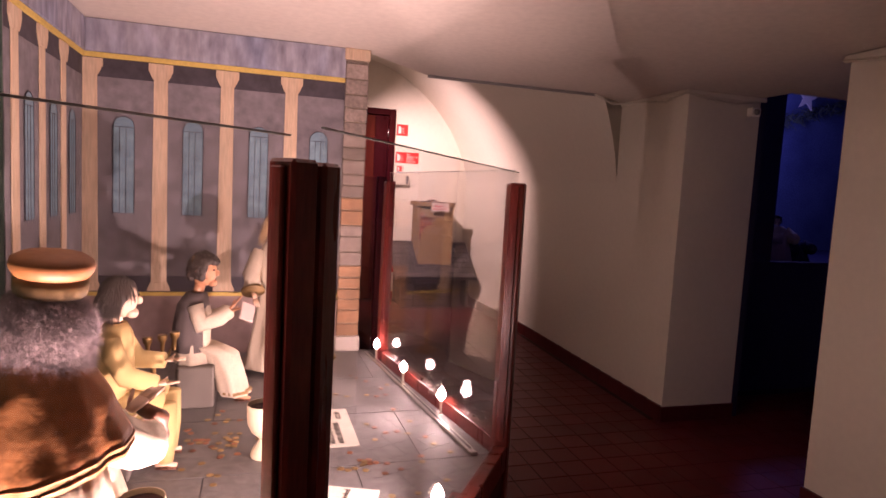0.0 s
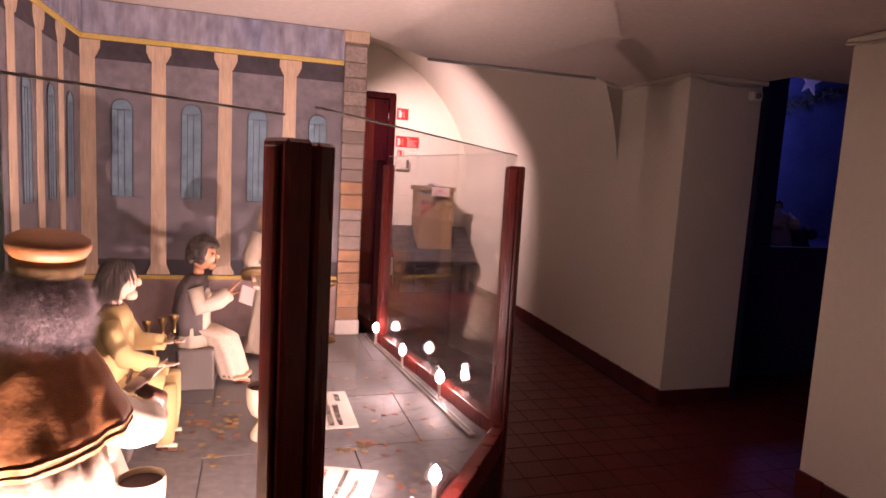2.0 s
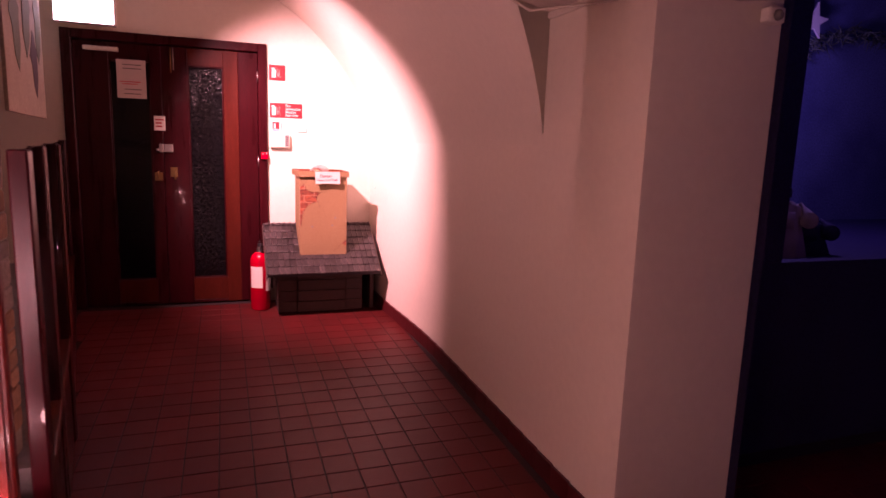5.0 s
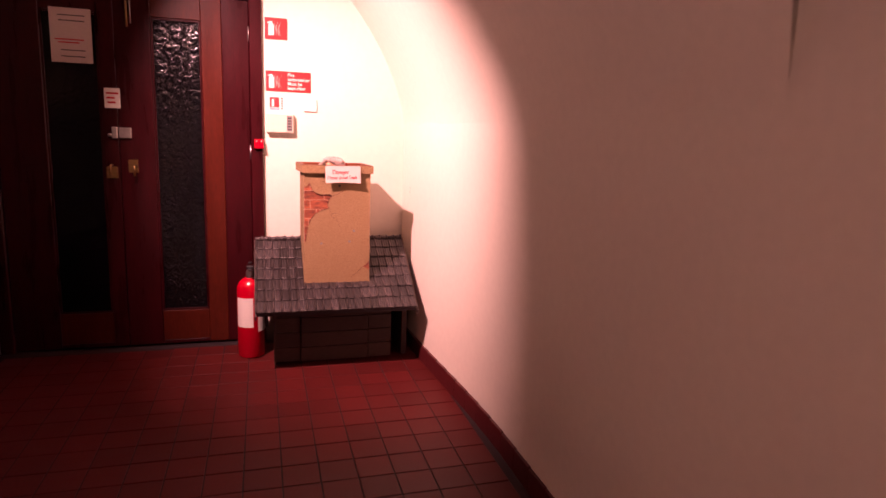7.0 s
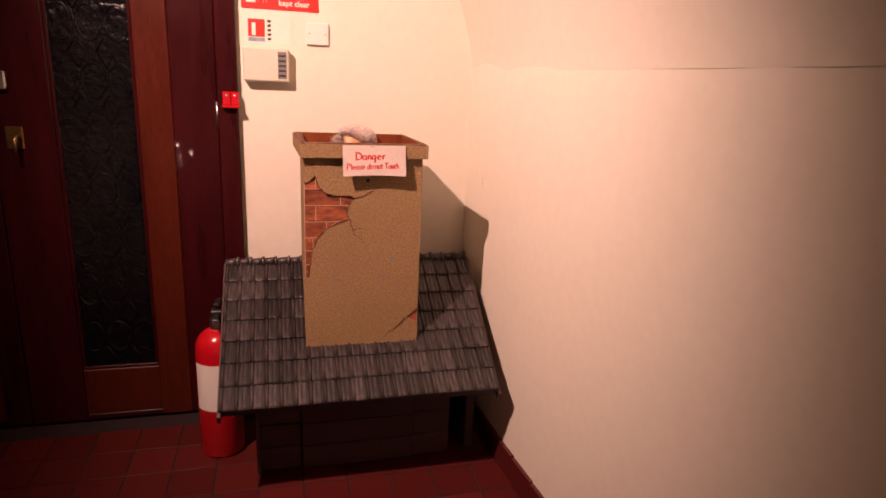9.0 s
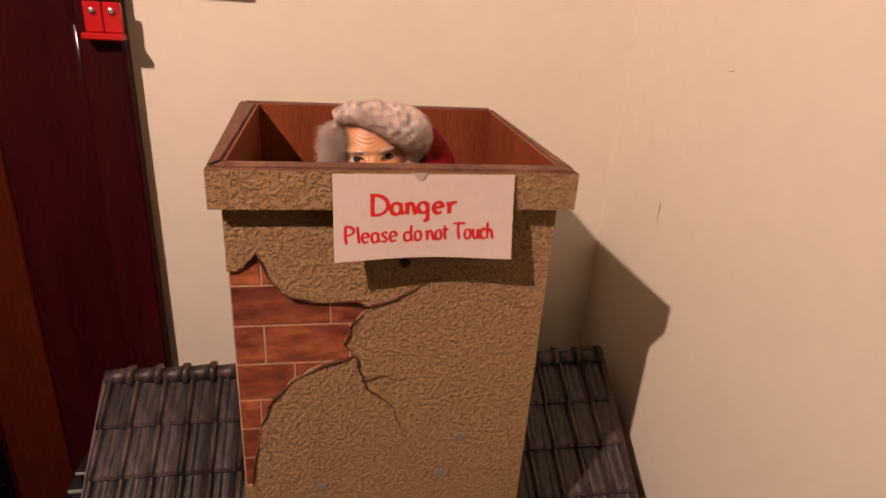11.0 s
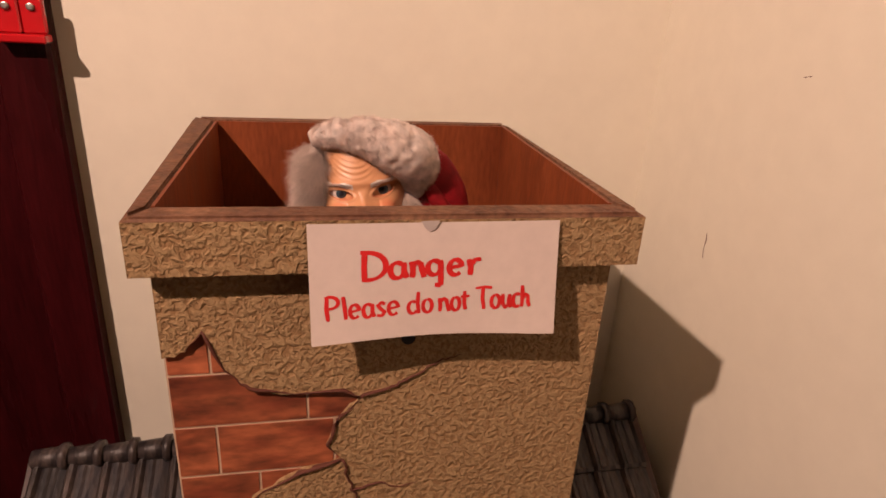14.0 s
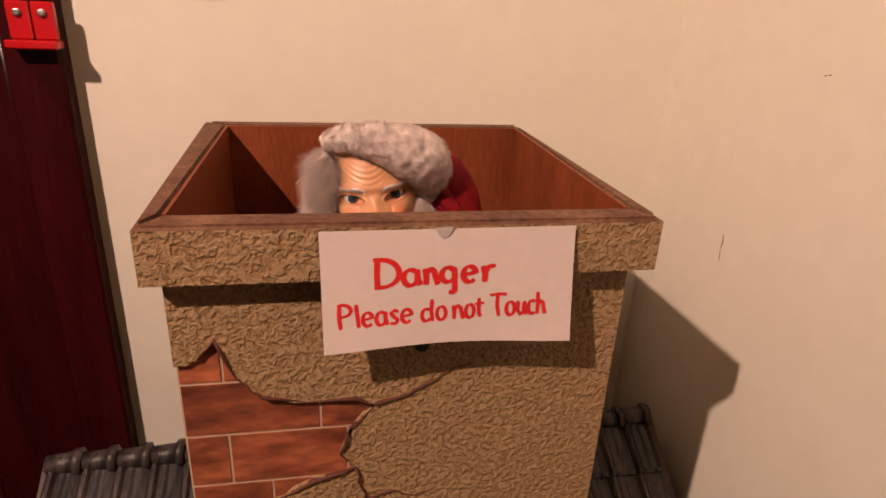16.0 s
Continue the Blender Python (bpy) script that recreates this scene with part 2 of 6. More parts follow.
see_through_hair(FUR, 0.35)
see_through_hair(GREY_FUR, 0.30)
for m, level in ((QUARRY, 0.22), (QUARRY_REST, 0.22), (MAHOGANY, 0.15), (TEAK, 0.15), (OBSCURE, 0.25), (RED_CLOTH, 0.25), (FUR, 0.0), (GREY_FUR, 0.05), (CAST_GLASS, 0.35), (POSTWOOD, 0.3), (STUCCO, 0.2), (INNER_WOOD, 0.25), (RIM_WOOD, 0.2)):
    gloss(m, level)
ORANGE_CLOTH = material("orange_brocade", (0.36, 0.145, 0.035), 0.55, vary=0.5, scale=6, grain=90, bump=0.2, dark=(0.20, 0.07, 0.02))
WHITE_CLOTH = material("cream_robe", (0.68, 0.58, 0.44), 0.85, vary=0.25, scale=7, grain=120, bump=0.2)
YELLOW_CLOTH = material("yellow_tunic", (0.56, 0.41, 0.16), 0.85, vary=0.3, scale=7, grain=120, bump=0.2)
BROWN_CLOTH = material("grey_brown_cloak", (0.13, 0.105, 0.10), 0.9, vary=0.35, scale=8, grain=120, bump=0.2)
TRIM = material("gold_trim", (0.30, 0.19, 0.07), 0.6, metal=0.1, vary=0.4, scale=30)
DARK_HAIR = material("dark_hair", (0.055, 0.04, 0.032), 0.6, vary=0.4, scale=20, island=0.3)
BLOND_HAIR = material("blond_hair", (0.55, 0.38, 0.20), 0.55, vary=0.3, scale=20, island=0.25)
ASH_HAIR = material("ash_grey_hair", (0.42, 0.35, 0.35), 0.9, vary=0.4, scale=16, grain=60, bump=0.1, dark=(0.16, 0.13, 0.14), island=0.25)
LEATHER = material("sandal_leather", (0.12, 0.045, 0.02), 0.5, vary=0.3)
POTTERY = material("cream_pottery", (0.68, 0.57, 0.40), 0.5, vary=0.15)
BLOCK = material("grey_block", (0.20, 0.175, 0.15), 0.8, vary=0.3)
BULB = glowing("lit_bulb", BULB_COLOUR, 110)
BULB_HOT = glowing("lit_bulb_bright", BULB_COLOUR, 260)
EXIT_GLOW = glowing("lit_sign_face", (0.85, 1.0, 0.80), 5)
GREEN_INK = material("green_ink", (0.05, 0.35, 0.12), 0.5)
NAVY = material("navy_paint", (0.03, 0.028, 0.085), 0.8, vary=0.4, scale=3)
NIGHT = material("night_backdrop", (0.16, 0.20, 0.34), 0.9, vary=0.5, scale=2, dark=(0.05, 0.06, 0.16))
STAR = material("star_card", (0.75, 0.66, 0.48), 0.6, vary=0.1)
LEAF_GREEN = material("painted_leaf", (0.10, 0.12, 0.07), 0.8, vary=0.4)
LEAF_BROWN = material("painted_leaf_dark", (0.06, 0.035, 0.045), 0.8, vary=0.4)


# ------------------------------------------------ mesh helpers
def rot(rx=0, ry=0, rz=0):
    return pose(0, 0, 0, rx, ry, rz)


def finish(name, bm, mats, smooth=False):
    me = bpy.data.meshes.new(name)
    bmesh.ops.recalc_face_normals(bm, faces=bm.faces)
    bm.to_mesh(me)
    bm.free()
    for m in mats if isinstance(mats, (list, tuple)) else [mats]:
        me.materials.append(m)
    if smooth:
        me.shade_smooth()
        try:
            me.set_sharp_from_angle(angle=radians(40))
        except AttributeError:
            pass
    return me


def thing(name, label, category, place=(0, 0, 0), rz=0, group="", kind=""):
    ob = new(name)
    ob.empty_display_size = 0.05
    ob.matrix_basis = pose(*place, 0, 0, rz)
    return tagged(ob, label, category, group, kind)


def part(name, bm, mat, parent, label="", smooth=False):
    ob = new(name, finish(name, bm, mat, smooth))
    ob.parent = parent
    if label:
        tagged(ob, label)
    return ob


def solo(name, bm, mat, label, category, kind="", smooth=False, group="", place=None):
    ob = new(name, finish(name, bm, mat, smooth))
    if place is not None:
        ob.matrix_basis = place
    return tagged(ob, label, category, group, kind)


def box(lo, hi, bevel=0.0, bm=None, m=None, mat=0):
    """A box between two corners, its edges bevelled, turned by m."""
    bm = bm or bmesh.new()
    lo, hi = Vector(lo), Vector(hi)
    made = bmesh.ops.create_cube(bm, size=1)["verts"]
    size, mid = hi - lo, (hi + lo) / 2
    for v in made:
        v.co = Vector((v.co.x * size.x, v.co.y * size.y, v.co.z * size.z)) + mid
    faces = {f for v in made for f in v.link_faces}
    for f in faces:
        f.material_index = mat
    if bevel:
        edges = {e for v in made for e in v.link_edges}
        res = bmesh.ops.bevel(bm, geom=list(edges), offset=bevel, segments=1, affect="EDGES", profile=0.5)
        for f in res["faces"]:
            f.material_index = mat
        made = list({v for f in res["faces"] for v in f.verts} | {v for v in made if v.is_valid})
    if m is not None:
        for v in made:
            v.co = m @ v.co
    return bm


def prism(points, lo, hi, axis="z", bm=None, mat=0):
    """An outline in a plane, drawn out along an axis between lo and hi."""
    bm = bm or bmesh.new()
    def at(p, d):
        return {"z": (p[0], p[1], d), "y": (p[0], d, p[1]), "x": (d, p[0], p[1])}[axis]
    a = [bm.verts.new(at(p, lo)) for p in points]
    b = [bm.verts.new(at(p, hi)) for p in points]
    fs = [bm.faces.new(a), bm.faces.new(b[::-1])]
    for i in range(len(points)):
        j = (i + 1) % len(points)
        fs.append(bm.faces.new((a[i], b[i], b[j], a[j])))
    for f in fs:
        f.material_index = mat
    return bm


def lathe(profile, turns=24, bm=None, m=None, mat=0):
    """Rings (radius, height) about the z axis, closed at both ends."""
    bm = bm or bmesh.new()
    rows = []
    for r, z in profile:
        row = []
        for i in range(turns):
            a = 2 * math.pi * i / turns
            v = Vector((r * math.cos(a), r * math.sin(a), z))
            row.append(bm.verts.new(m @ v if m is not None else v))
        rows.append(row)
    fs = []
    for p, q in zip(rows, rows[1:]):
        for i in range(turns):
            j = (i + 1) % turns
            fs.append(bm.faces.new((p[i], p[j], q[j], q[i])))
    fs.append(bm.faces.new(rows[0][::-1]))
    fs.append(bm.faces.new(rows[-1]))
    for f in fs:
        f.material_index = mat
    return bm


def tube(path, radii, sides=8, bm=None, mat=0, flat=1.0):
    """A limb along a path, with a radius at each point."""
    bm = bm or bmesh.new()
    path = [Vector(p) for p in path]
    if not isinstance(radii, (list, tuple)):
        radii = [radii] * len(path)
    rows = []
    for i, p in enumerate(path):
        d = (path[min(i + 1, len(path) - 1)] - path[max(i - 1, 0)]).normalized()
        u = d.cross(Vector((0, 0, 1)) if abs(d.z) < 0.9 else Vector((1, 0, 0))).normalized()
        w = d.cross(u)
        rows.append([bm.verts.new(p + radii[i] * (math.cos(2 * math.pi * k / sides) * u + flat * math.sin(2 * math.pi * k / sides) * w)) for k in range(sides)])
    fs = []
    for a, b in zip(rows, rows[1:]):
        for k in range(sides):
            j = (k + 1) % sides
            fs.append(bm.faces.new((a[k], a[j], b[j], b[k])))
    fs.append(bm.faces.new(rows[0][::-1]))
    fs.append(bm.faces.new(rows[-1]))
    for f in fs:
        f.material_index = mat
        f.smooth = True
    return bm


def blob(bm, mid, size, mat=0, seg=16, turn=None, rough=0.0, freq=20):
    """A ball drawn out to size, its skin uneven."""
    mid = Vector(mid)
    rings = max(seg // 2, 5)

    def at(n):
        c = Vector((n.x * size[0], n.y * size[1], n.z * size[2]))
        if rough:
            c += n * rough * noise.noise((c + mid) * freq)
        return bm.verts.new((turn @ c if turn is not None else c) + mid)

    rows = []
    for i in range(1, rings):
        e = math.pi * i / rings
        rows.append([at(Vector((math.sin(e) * math.cos(2 * math.pi * k / seg), math.sin(e) * math.sin(2 * math.pi * k / seg), math.cos(e)))) for k in range(seg)])
    top, foot = at(Vector((0, 0, 1))), at(Vector((0, 0, -1)))
    fs = []
    for k in range(seg):
        j = (k + 1) % seg
        fs.append(bm.faces.new((top, rows[0][k], rows[0][j])))
        fs.append(bm.faces.new((foot, rows[-1][j], rows[-1][k])))
        for p, q in zip(rows, rows[1:]):
            fs.append(bm.faces.new((p[k], q[k], q[j], p[j])))
    for f in fs:
        f.material_index = mat
        f.smooth = True
    return bm


def loft(bm, rings, mat=0, sides=36, folds=0, depth=0.0, seed=0):
    """A garment: rings (x, y, z, radius x, radius y, share of fold) joined from the bottom up."""
    rows = []
    for x, y, z, rx, ry, share in rings:
        row = []
        for k in range(sides):
            a = 2 * math.pi * k / sides
            f = 1 + share * depth * (math.sin(folds * a + seed) + 0.6 * math.sin((folds * 1.7 + 1) * a + 2 * seed + z * 9))
            row.append(bm.verts.new((x + rx * f * math.cos(a), y + ry * f * math.sin(a), z)))
        rows.append(row)
    fs = []
    for p, q in zip(rows, rows[1:]):
        for k in range(sides):
            j = (k + 1) % sides
            fs.append(bm.faces.new((p[k], p[j], q[j], q[k])))
    fs.append(bm.faces.new(rows[0][::-1]))
    fs.append(bm.faces.new(rows[-1]))
    for f in fs:
        f.material_index = mat
        f.smooth = True
    return bm


def hairs(bm, roots, length, width, mat, rng, droop=0.5, curl=0.0, jitter=0.35):
    """Tapered strands from (place, direction) roots."""
    for p, d in roots:
        p, d = Vector(p), Vector(d).normalized()
        d = (d + jitter * Vector((rng.gauss(0, 1), rng.gauss(0, 1), rng.gauss(0, 1)))).normalized()
        n = length * rng.uniform(0.6, 1.25)
        side = d.cross(Vector((rng.gauss(0, 1), rng.gauss(0, 1), rng.gauss(0, 1)))).normalized()
        up = d.cross(side)
        prev, steps = None, 3
        q = p.copy()
        for s in range(steps + 1):
            w = width * (1 - s / (steps + 0.35))
            row = [bm.verts.new(q + w * side), bm.verts.new(q - 0.5 * w * side + 0.87 * w * up), bm.verts.new(q - 0.5 * w * side - 0.87 * w * up)]
            if prev:
                for k in range(3):
                    f = bm.faces.new((prev[k], prev[(k + 1) % 3], row[(k + 1) % 3], row[k]))
                    f.material_index, f.smooth = mat, True
            prev = row
            d = (d + Vector((0, 0, -droop)) / steps + curl * Vector((rng.gauss(0, 1), rng.gauss(0, 1), rng.gauss(0, 1)))).normalized()
            q = q + d * n / steps
    return bm


def words(text, size, thick=0.0004, bold=0.0, shear=0.0, align="CENTER"):
    """The mesh of a line of writing in the built-in font, in its own plane."""
    cu = bpy.data.curves.new("words", "FONT")
    cu.body, cu.size, cu.extrude, cu.offset, cu.shear = text, size, thick, bold, shear
    cu.align_x, cu.align_y = align, "CENTER"
    cu.resolution_u = 3
    tmp = bpy.data.objects.new("words", cu)
    scene.collection.objects.link(tmp)
    me = bpy.data.meshes.new_from_object(tmp.evaluated_get(bpy.context.evaluated_depsgraph_get()))
    bpy.data.objects.remove(tmp)
    bpy.data.curves.remove(cu)
    return me


def written(name, text, size, mat, parent, m, bold=0.0, shear=0.0, align="CENTER"):
    me = words(text, size, bold=bold, shear=shear, align=align)
    me.materials.clear()
    me.materials.append(mat)
    ob = new(name, me)
    ob.parent = parent
    ob.matrix_basis = m
    return ob


# ------------------------------------------------ large structure
WALL_X, END_Y, CEIL = 2.82, 7.45, 2.06
STAGE_Z = 0.43


def wall_x(y):
    """The corridor's long wall leans in a little towards the end wall."""
    t = min(max((y - 5.6) / 1.85, 0), 1)
    return WALL_X - 0.11 * t * t * (3 - 2 * t)


FALL = 0.028


def floor_z(y):
    """The corridor floor falls gently away from the end wall."""
    return -FALL * max(7.2 - y, 0)


solo("floor", prism([(-1.8, floor_z(-1.8) - 0.003), (7.2, -0.003), (7.6, -0.003), (7.6, -0.5), (-1.8, -0.5)], -1.8, 8.2, "x"), GROUT, "dark grout bed under red quarry tiles", "floor", "structure")
floor = bpy.data.objects["floor"]

# corridor wall, from the passage to the end wall, as one thick bent sheet
bm = bmesh.new()
rows = []
for i in range(25):
    y = 3.56 + (END_Y + 0.15 - 3.56) * i / 24
    x = wall_x(y)
    rows.append([bm.verts.new(c) for c in ((x, y, -0.45), (x, y, 2.06), (x, y, 3.2), (x + 0.56, y, 3.2), (x + 0.56, y, -0.45))])
for a, b in zip(rows, rows[1:]):
    for k in range(5):
        bm.faces.new((a[k], a[(k + 1) % 5], b[(k + 1) % 5], b[k]))
bm.faces.new(rows[0][::-1])
bm.faces.new(rows[-1])
solo("wall_east", bm, PLASTER, "cream painted plaster corridor wall, softly uneven", "wall", "structure")
solo("wall_east_near", box((WALL_X, -1.8, -0.45), (WALL_X + 0.5, 2.464, 2.4), 0.012), PLASTER, "cream painted plaster wall end beside the passage", "wall", "structure")
solo("wall_south", box((-1.9, -1.95, -0.45), (3.4, -1.8, 2.4)), PLASTER, "plain cream plaster wall", "wall", "structure")
solo("wall_west", box((-1.95, -1.8, -0.45), (-1.8, 7.6, 3.2)), PLASTER, "plain cream plaster wall", "wall", "structure")

# end wall, with the doorway through it
bm = bmesh.new()
box((1.72, END_Y, -0.1), (3.4, END_Y + 0.25, 3.2), bm=bm)
box((-1.9, END_Y, -0.1), (0.29, END_Y + 0.25, 3.2), bm=bm)
box((0.29, END_Y, 2.21), (1.72, END_Y + 0.25, 3.2), bm=bm)
solo("wall_north", bm, PLASTER, "cream plaster end wall with a double doorway", "wall", "structure")
solo("wall_behind_door", box((0.0, END_Y + 0.5, -0.1), (2.0, END_Y + 0.6, 2.6)), DARKWOOD, "dark lobby wall behind the doors", "wall", "structure")

# flat ceiling, its far lip slanting from the stone pier to the corridor wall
LIP = [(2.83, 4.31), (2.43, 4.05), (1.23, 4.05), (0.785, 3.62)]
bm = prism([(-1.9, -1.9), (8.2, -1.9), (8.2, 3.32), (3.40, 3.32), (3.40, 3.60), (2.83, 3.60)] + LIP + [(-1.9, 3.62)], CEIL, CEIL + 0.12)
solo("ceiling", bm, CEILING, "low cream plaster ceiling, scuffed", "ceiling", "structure")


def vault_z(x):
    c, h, b, spring = 1.05, 1.77, 1.40, 1.47
    return spring + b * max(1 - ((x - c) / h) ** 2, 0) ** 0.66


# vault over the end of the corridor, and the small groin where it meets the lip
bm = bmesh.new()
cols = []
for i in range(41):
    a = math.pi * i / 40
    x = 1.05 + 1.77 * math.cos(a)
    if x > 2.43:
        y0 = 4.05 + 0.26 * (x - 2.43) / 0.39
    elif x > 1.23:
        y0 = 4.05
    else:
        y0 = max(3.62, 4.05 - 0.43 * (1.23 - x) / 0.445)
    z = vault_z(x) if 0 < i < 40 else 1.47
    col = []
    for k in range(9):
        y = y0 + (END_Y + 0.02 - y0) * k / 8
        xx = x - (WALL_X - wall_x(y)) * max(math.cos(a), 0) ** 2
        col.append(bm.verts.new((xx, y, z)))
    cols.append(col)
for a, b in zip(cols, cols[1:]):
    for k in range(8):
        f = bm.faces.new((a[k], a[k + 1], b[k + 1], b[k]))
        f.smooth = True
solo("ceiling_vault", bm, PLASTER, "cream plastered barrel vault over the corridor end", "ceiling", "structure")
bm = bmesh.new()
low, high = [], []
for i in range(13):
    x = WALL_X + 0.004 - 0.62 * i / 12
    y = 4.05 + max(x - 2.43, 0) / 0.39 * 0.26
    low.append(bm.verts.new((x, y, min(vault_z(x) if x < 2.815 else 1.50, 3.0))))
    high.append(bm.verts.new((x, y, max(CEIL + 0.1, vault_z(x) if x < 2.815 else 0) + 0.02)))
for i in range(12):
    bm.faces.new((low[i], low[i + 1], high[i + 1], high[i]))
bmesh.ops.solidify(bm, geom=bm.faces[:], thickness=0.012)
solo("ceiling_groin", bm, PLASTER, "small plaster groin hanging below the ceiling lip", "ceiling", "structure")
bm = bmesh.new()
for a, b in zip(LIP[1:], LIP[2:]):
    va = [bm.verts.new((*a, CEIL)), bm.verts.new((*b, CEIL)), bm.verts.new((*b, 3.0)), bm.verts.new((*a, 3.0))]
    bm.faces.new(va)
va = [bm.verts.new(c) for c in ((0.785, 3.62, CEIL), (-1.9, 3.62, CEIL), (-1.9, 3.62, 3.0), (0.785, 3.62, 3.0))]
bm.faces.new(va)
bmesh.ops.solidify(bm, geom=bm.faces[:], thickness=0.05)
solo("ceiling_lip", bm, CEILING, "plaster face above the ceiling lip", "ceiling", "structure")
solo("ceiling_trim", box((1.24, 4.035, 2.044), (2.44, 4.06, 2.062), 0.004), GREY_PLASTIC, "thin dark strip along the ceiling lip", "trim", "structure")

# skirting of red tile, in pieces
sk = thing("baseboard", "dark red tiled skirting along the corridor wall", "skirting", kind="structure")
y = 3.57
while y < END_Y - 0.02:
    y1 = min(y + 0.152, END_Y - 0.005)
    x0, x1 = wall_x(y), wall_x(y1)
    bm = prism([(x0, y), (x0 - 0.014, y), (x1 - 0.014, y1 - 0.003), (x1, y1 - 0.003)], floor_z(y), floor_z(y) + 0.105)
    part("skirting_tile", bm, SKIRT, sk)
    y = y1
for i in range(4):
    part("skirting_tile", box((2.806 + 0.145 * i, 3.546, -0.105), (2.948 + 0.145 * i, 3.56, 0.0), 0.002), SKIRT, sk)
for i in range(8):
    part("skirting_tile", box((2.806, 2.464 - 0.152 * (i + 1) + 0.003, floor_z(2.464 - 0.152 * (i + 1)) - 0.005), (2.82, 2.464 - 0.152 * i, floor_z(2.464 - 0.152 * i) + 0.125), 0.002), SKIRT, sk)

# picture rail of rough plaster and a cable along the wall tops by the passage
bm = box((2.800, 3.545, 2.03), (3.42, 3.562, 2.06), 0.006)
box((2.800, 3.545, 2.03), (2.822, 4.30, 2.06), 0.006, bm=bm)
box((2.795, 1.2, 2.02), (2.822, 2.475, 2.055), 0.006, bm=bm)
solo("trim_plaster_bead", bm, PLASTER, "rough plaster bead under the ceiling", "trim", "structure")
cable = [(2.42, 4.02, 2.05), (2.62, 4.12, 2.015), (2.79, 4.0, 2.03), (2.785, 3.75, 2.00), (2.785, 3.54, 2.035), (2.95, 3.53, 2.005), (3.15, 3.53, 1.995), (3.34, 3.53, 2.02)]
solo("cable", tube(cable, 0.006, 6), CREAM_PLASTIC, "painted cable sagging along the wall top", "cable")
cable = [(2.79, 2.47, 2.03), (2.79, 2.3, 2.005), (2.79, 2.0, 2.02), (2.79, 1.6, 2.0)]
solo("cable", tube(cable, 0.006, 6), CREAM_PLASTIC, "painted cable sagging along the wall top", "cable")

# ------------------------------------------------ double door
FY = END_Y - 0.012
frame_t = thing("door_frame", "dark mahogany door frame round the double doors", "door frame", kind="structure")
part("jamb", box((0.226, FY - 0.02, 0), (0.300, END_Y + 0.2, 2.27), 0.005), MAHOGANY, frame_t)
part("jamb", box((1.706, FY - 0.02, 0), (1.780, END_Y + 0.2, 2.27), 0.005), MAHOGANY, frame_t)
part("head", box((0.300, FY - 0.019, 2.198), (1.706, END_Y + 0.2, 2.269), 0.005), MAHOGANY, frame_t)


def door_leaf(name, x0, x1, gx0, gx1, label, bright):
    d = thing(name, label, "door", kind="structure")
    y0, y1 = FY + 0.006, FY + 0.05
    part("stile", box((x0, y0, 0.012), (gx0, y1, 2.19), 0.003), MAHOGANY, d)
    if bright:
        part("stile", box((gx1, y0, 0.012), (gx1 + 0.118, y1, 2.19), 0.003), TEAK, d, "orange-brown varnished stile")
        part("stile", box((gx1 + 0.119, y0 + 0.001, 0.012), (x1, y1, 2.19), 0.003), MAHOGANY, d)
    else:
        part("stile", box((gx1, y0, 0.012), (x1, y1, 2.19), 0.003), MAHOGANY, d)
    part("rail", box((gx0 + 0.001, y0 + 0.002, 2.05), (gx1 - 0.001, y1, 2.189), 0.003), TEAK if bright else MAHOGANY, d)
    part("panel", box((gx0 + 0.001, y0 + 0.004, 0.035), (gx1 - 0.001, y1, 0.232), 0.003), TEAK, d, "lighter varnished kick panel")
    part("rail", box((gx0 + 0.001, y0 + 0.002, 0.012), (gx1 - 0.001, y1, 0.034), 0.002), MAHOGANY, d)
    part("pane", box((gx0 + 0.001, y0 + 0.018, 0.233), (gx1 - 0.001, y0 + 0.028, 2.049)), CAST_GLASS if bright else OBSCURE, d, "dark obscured glass pane")
    for x in (gx0 + 0.001, gx1 - 0.013):
        part("glazing_bead", box((x, y0 + 0.006, 0.245), (x + 0.012, y0 + 0.0175, 2.037), 0.002), MAHOGANY, d)
    for z in (0.2335, 2.0365):
        part("glazing_bead", box((gx0 + 0.002, y0 + 0.006, z), (gx1 - 0.002, y0 + 0.0175, z + 0.012), 0.002), MAHOGANY, d)
    return d


door_l = door_leaf("door_1", 0.303, 0.937, 0.552, 0.852, "dark mahogany door leaf with a tall dark glass pane, closed", False)
door_r = door_leaf("door_2", 0.941, 1.703, 1.140, 1.424, "mahogany door leaf with patterned glass and an orange-brown stile, closed", True)
# raised leaf-and-diamond pattern of the cast glass
rng = random.Random(4)
py = FY + 0.0235
for row in range(9):
    z = 1.97 - row * 0.20
    for col in range(3):
        x = 1.19 + col * 0.092
        bm = bmesh.new()
        pts = [(x + 0.040 * math.cos(t * math.pi / 6), py, z + 0.062 * math.sin(t * math.pi / 6)) for t in range(13)]
        tube(pts, 0.0045, 5, bm)
        part("cast_pattern", bm, CAST_GLASS, door_r)
    for col in range(2):
        x = 1.236 + col * 0.092
        bm = bmesh.new()
        tube([(x - 0.03, py, z - 0.10), (x, py, z - 0.045), (x + 0.03, py, z - 0.10), (x, py, z - 0.155), (x - 0.03, py, z - 0.10)], 0.0045, 5, bm)
        part("cast_pattern", bm, CAST_GLASS, door_r)
part("closer_arm", box((0.382, FY - 0.03, 2.113), (0.633, FY + 0.004, 2.146), 0.004), CREAM_PLASTIC, door_l, "pale door closer body")
part("lock_case", box((0.905, FY - 0.022, 1.325), (0.937, FY + 0.005, 1.395), 0.004), STEEL, door_l, "steel rim latch")
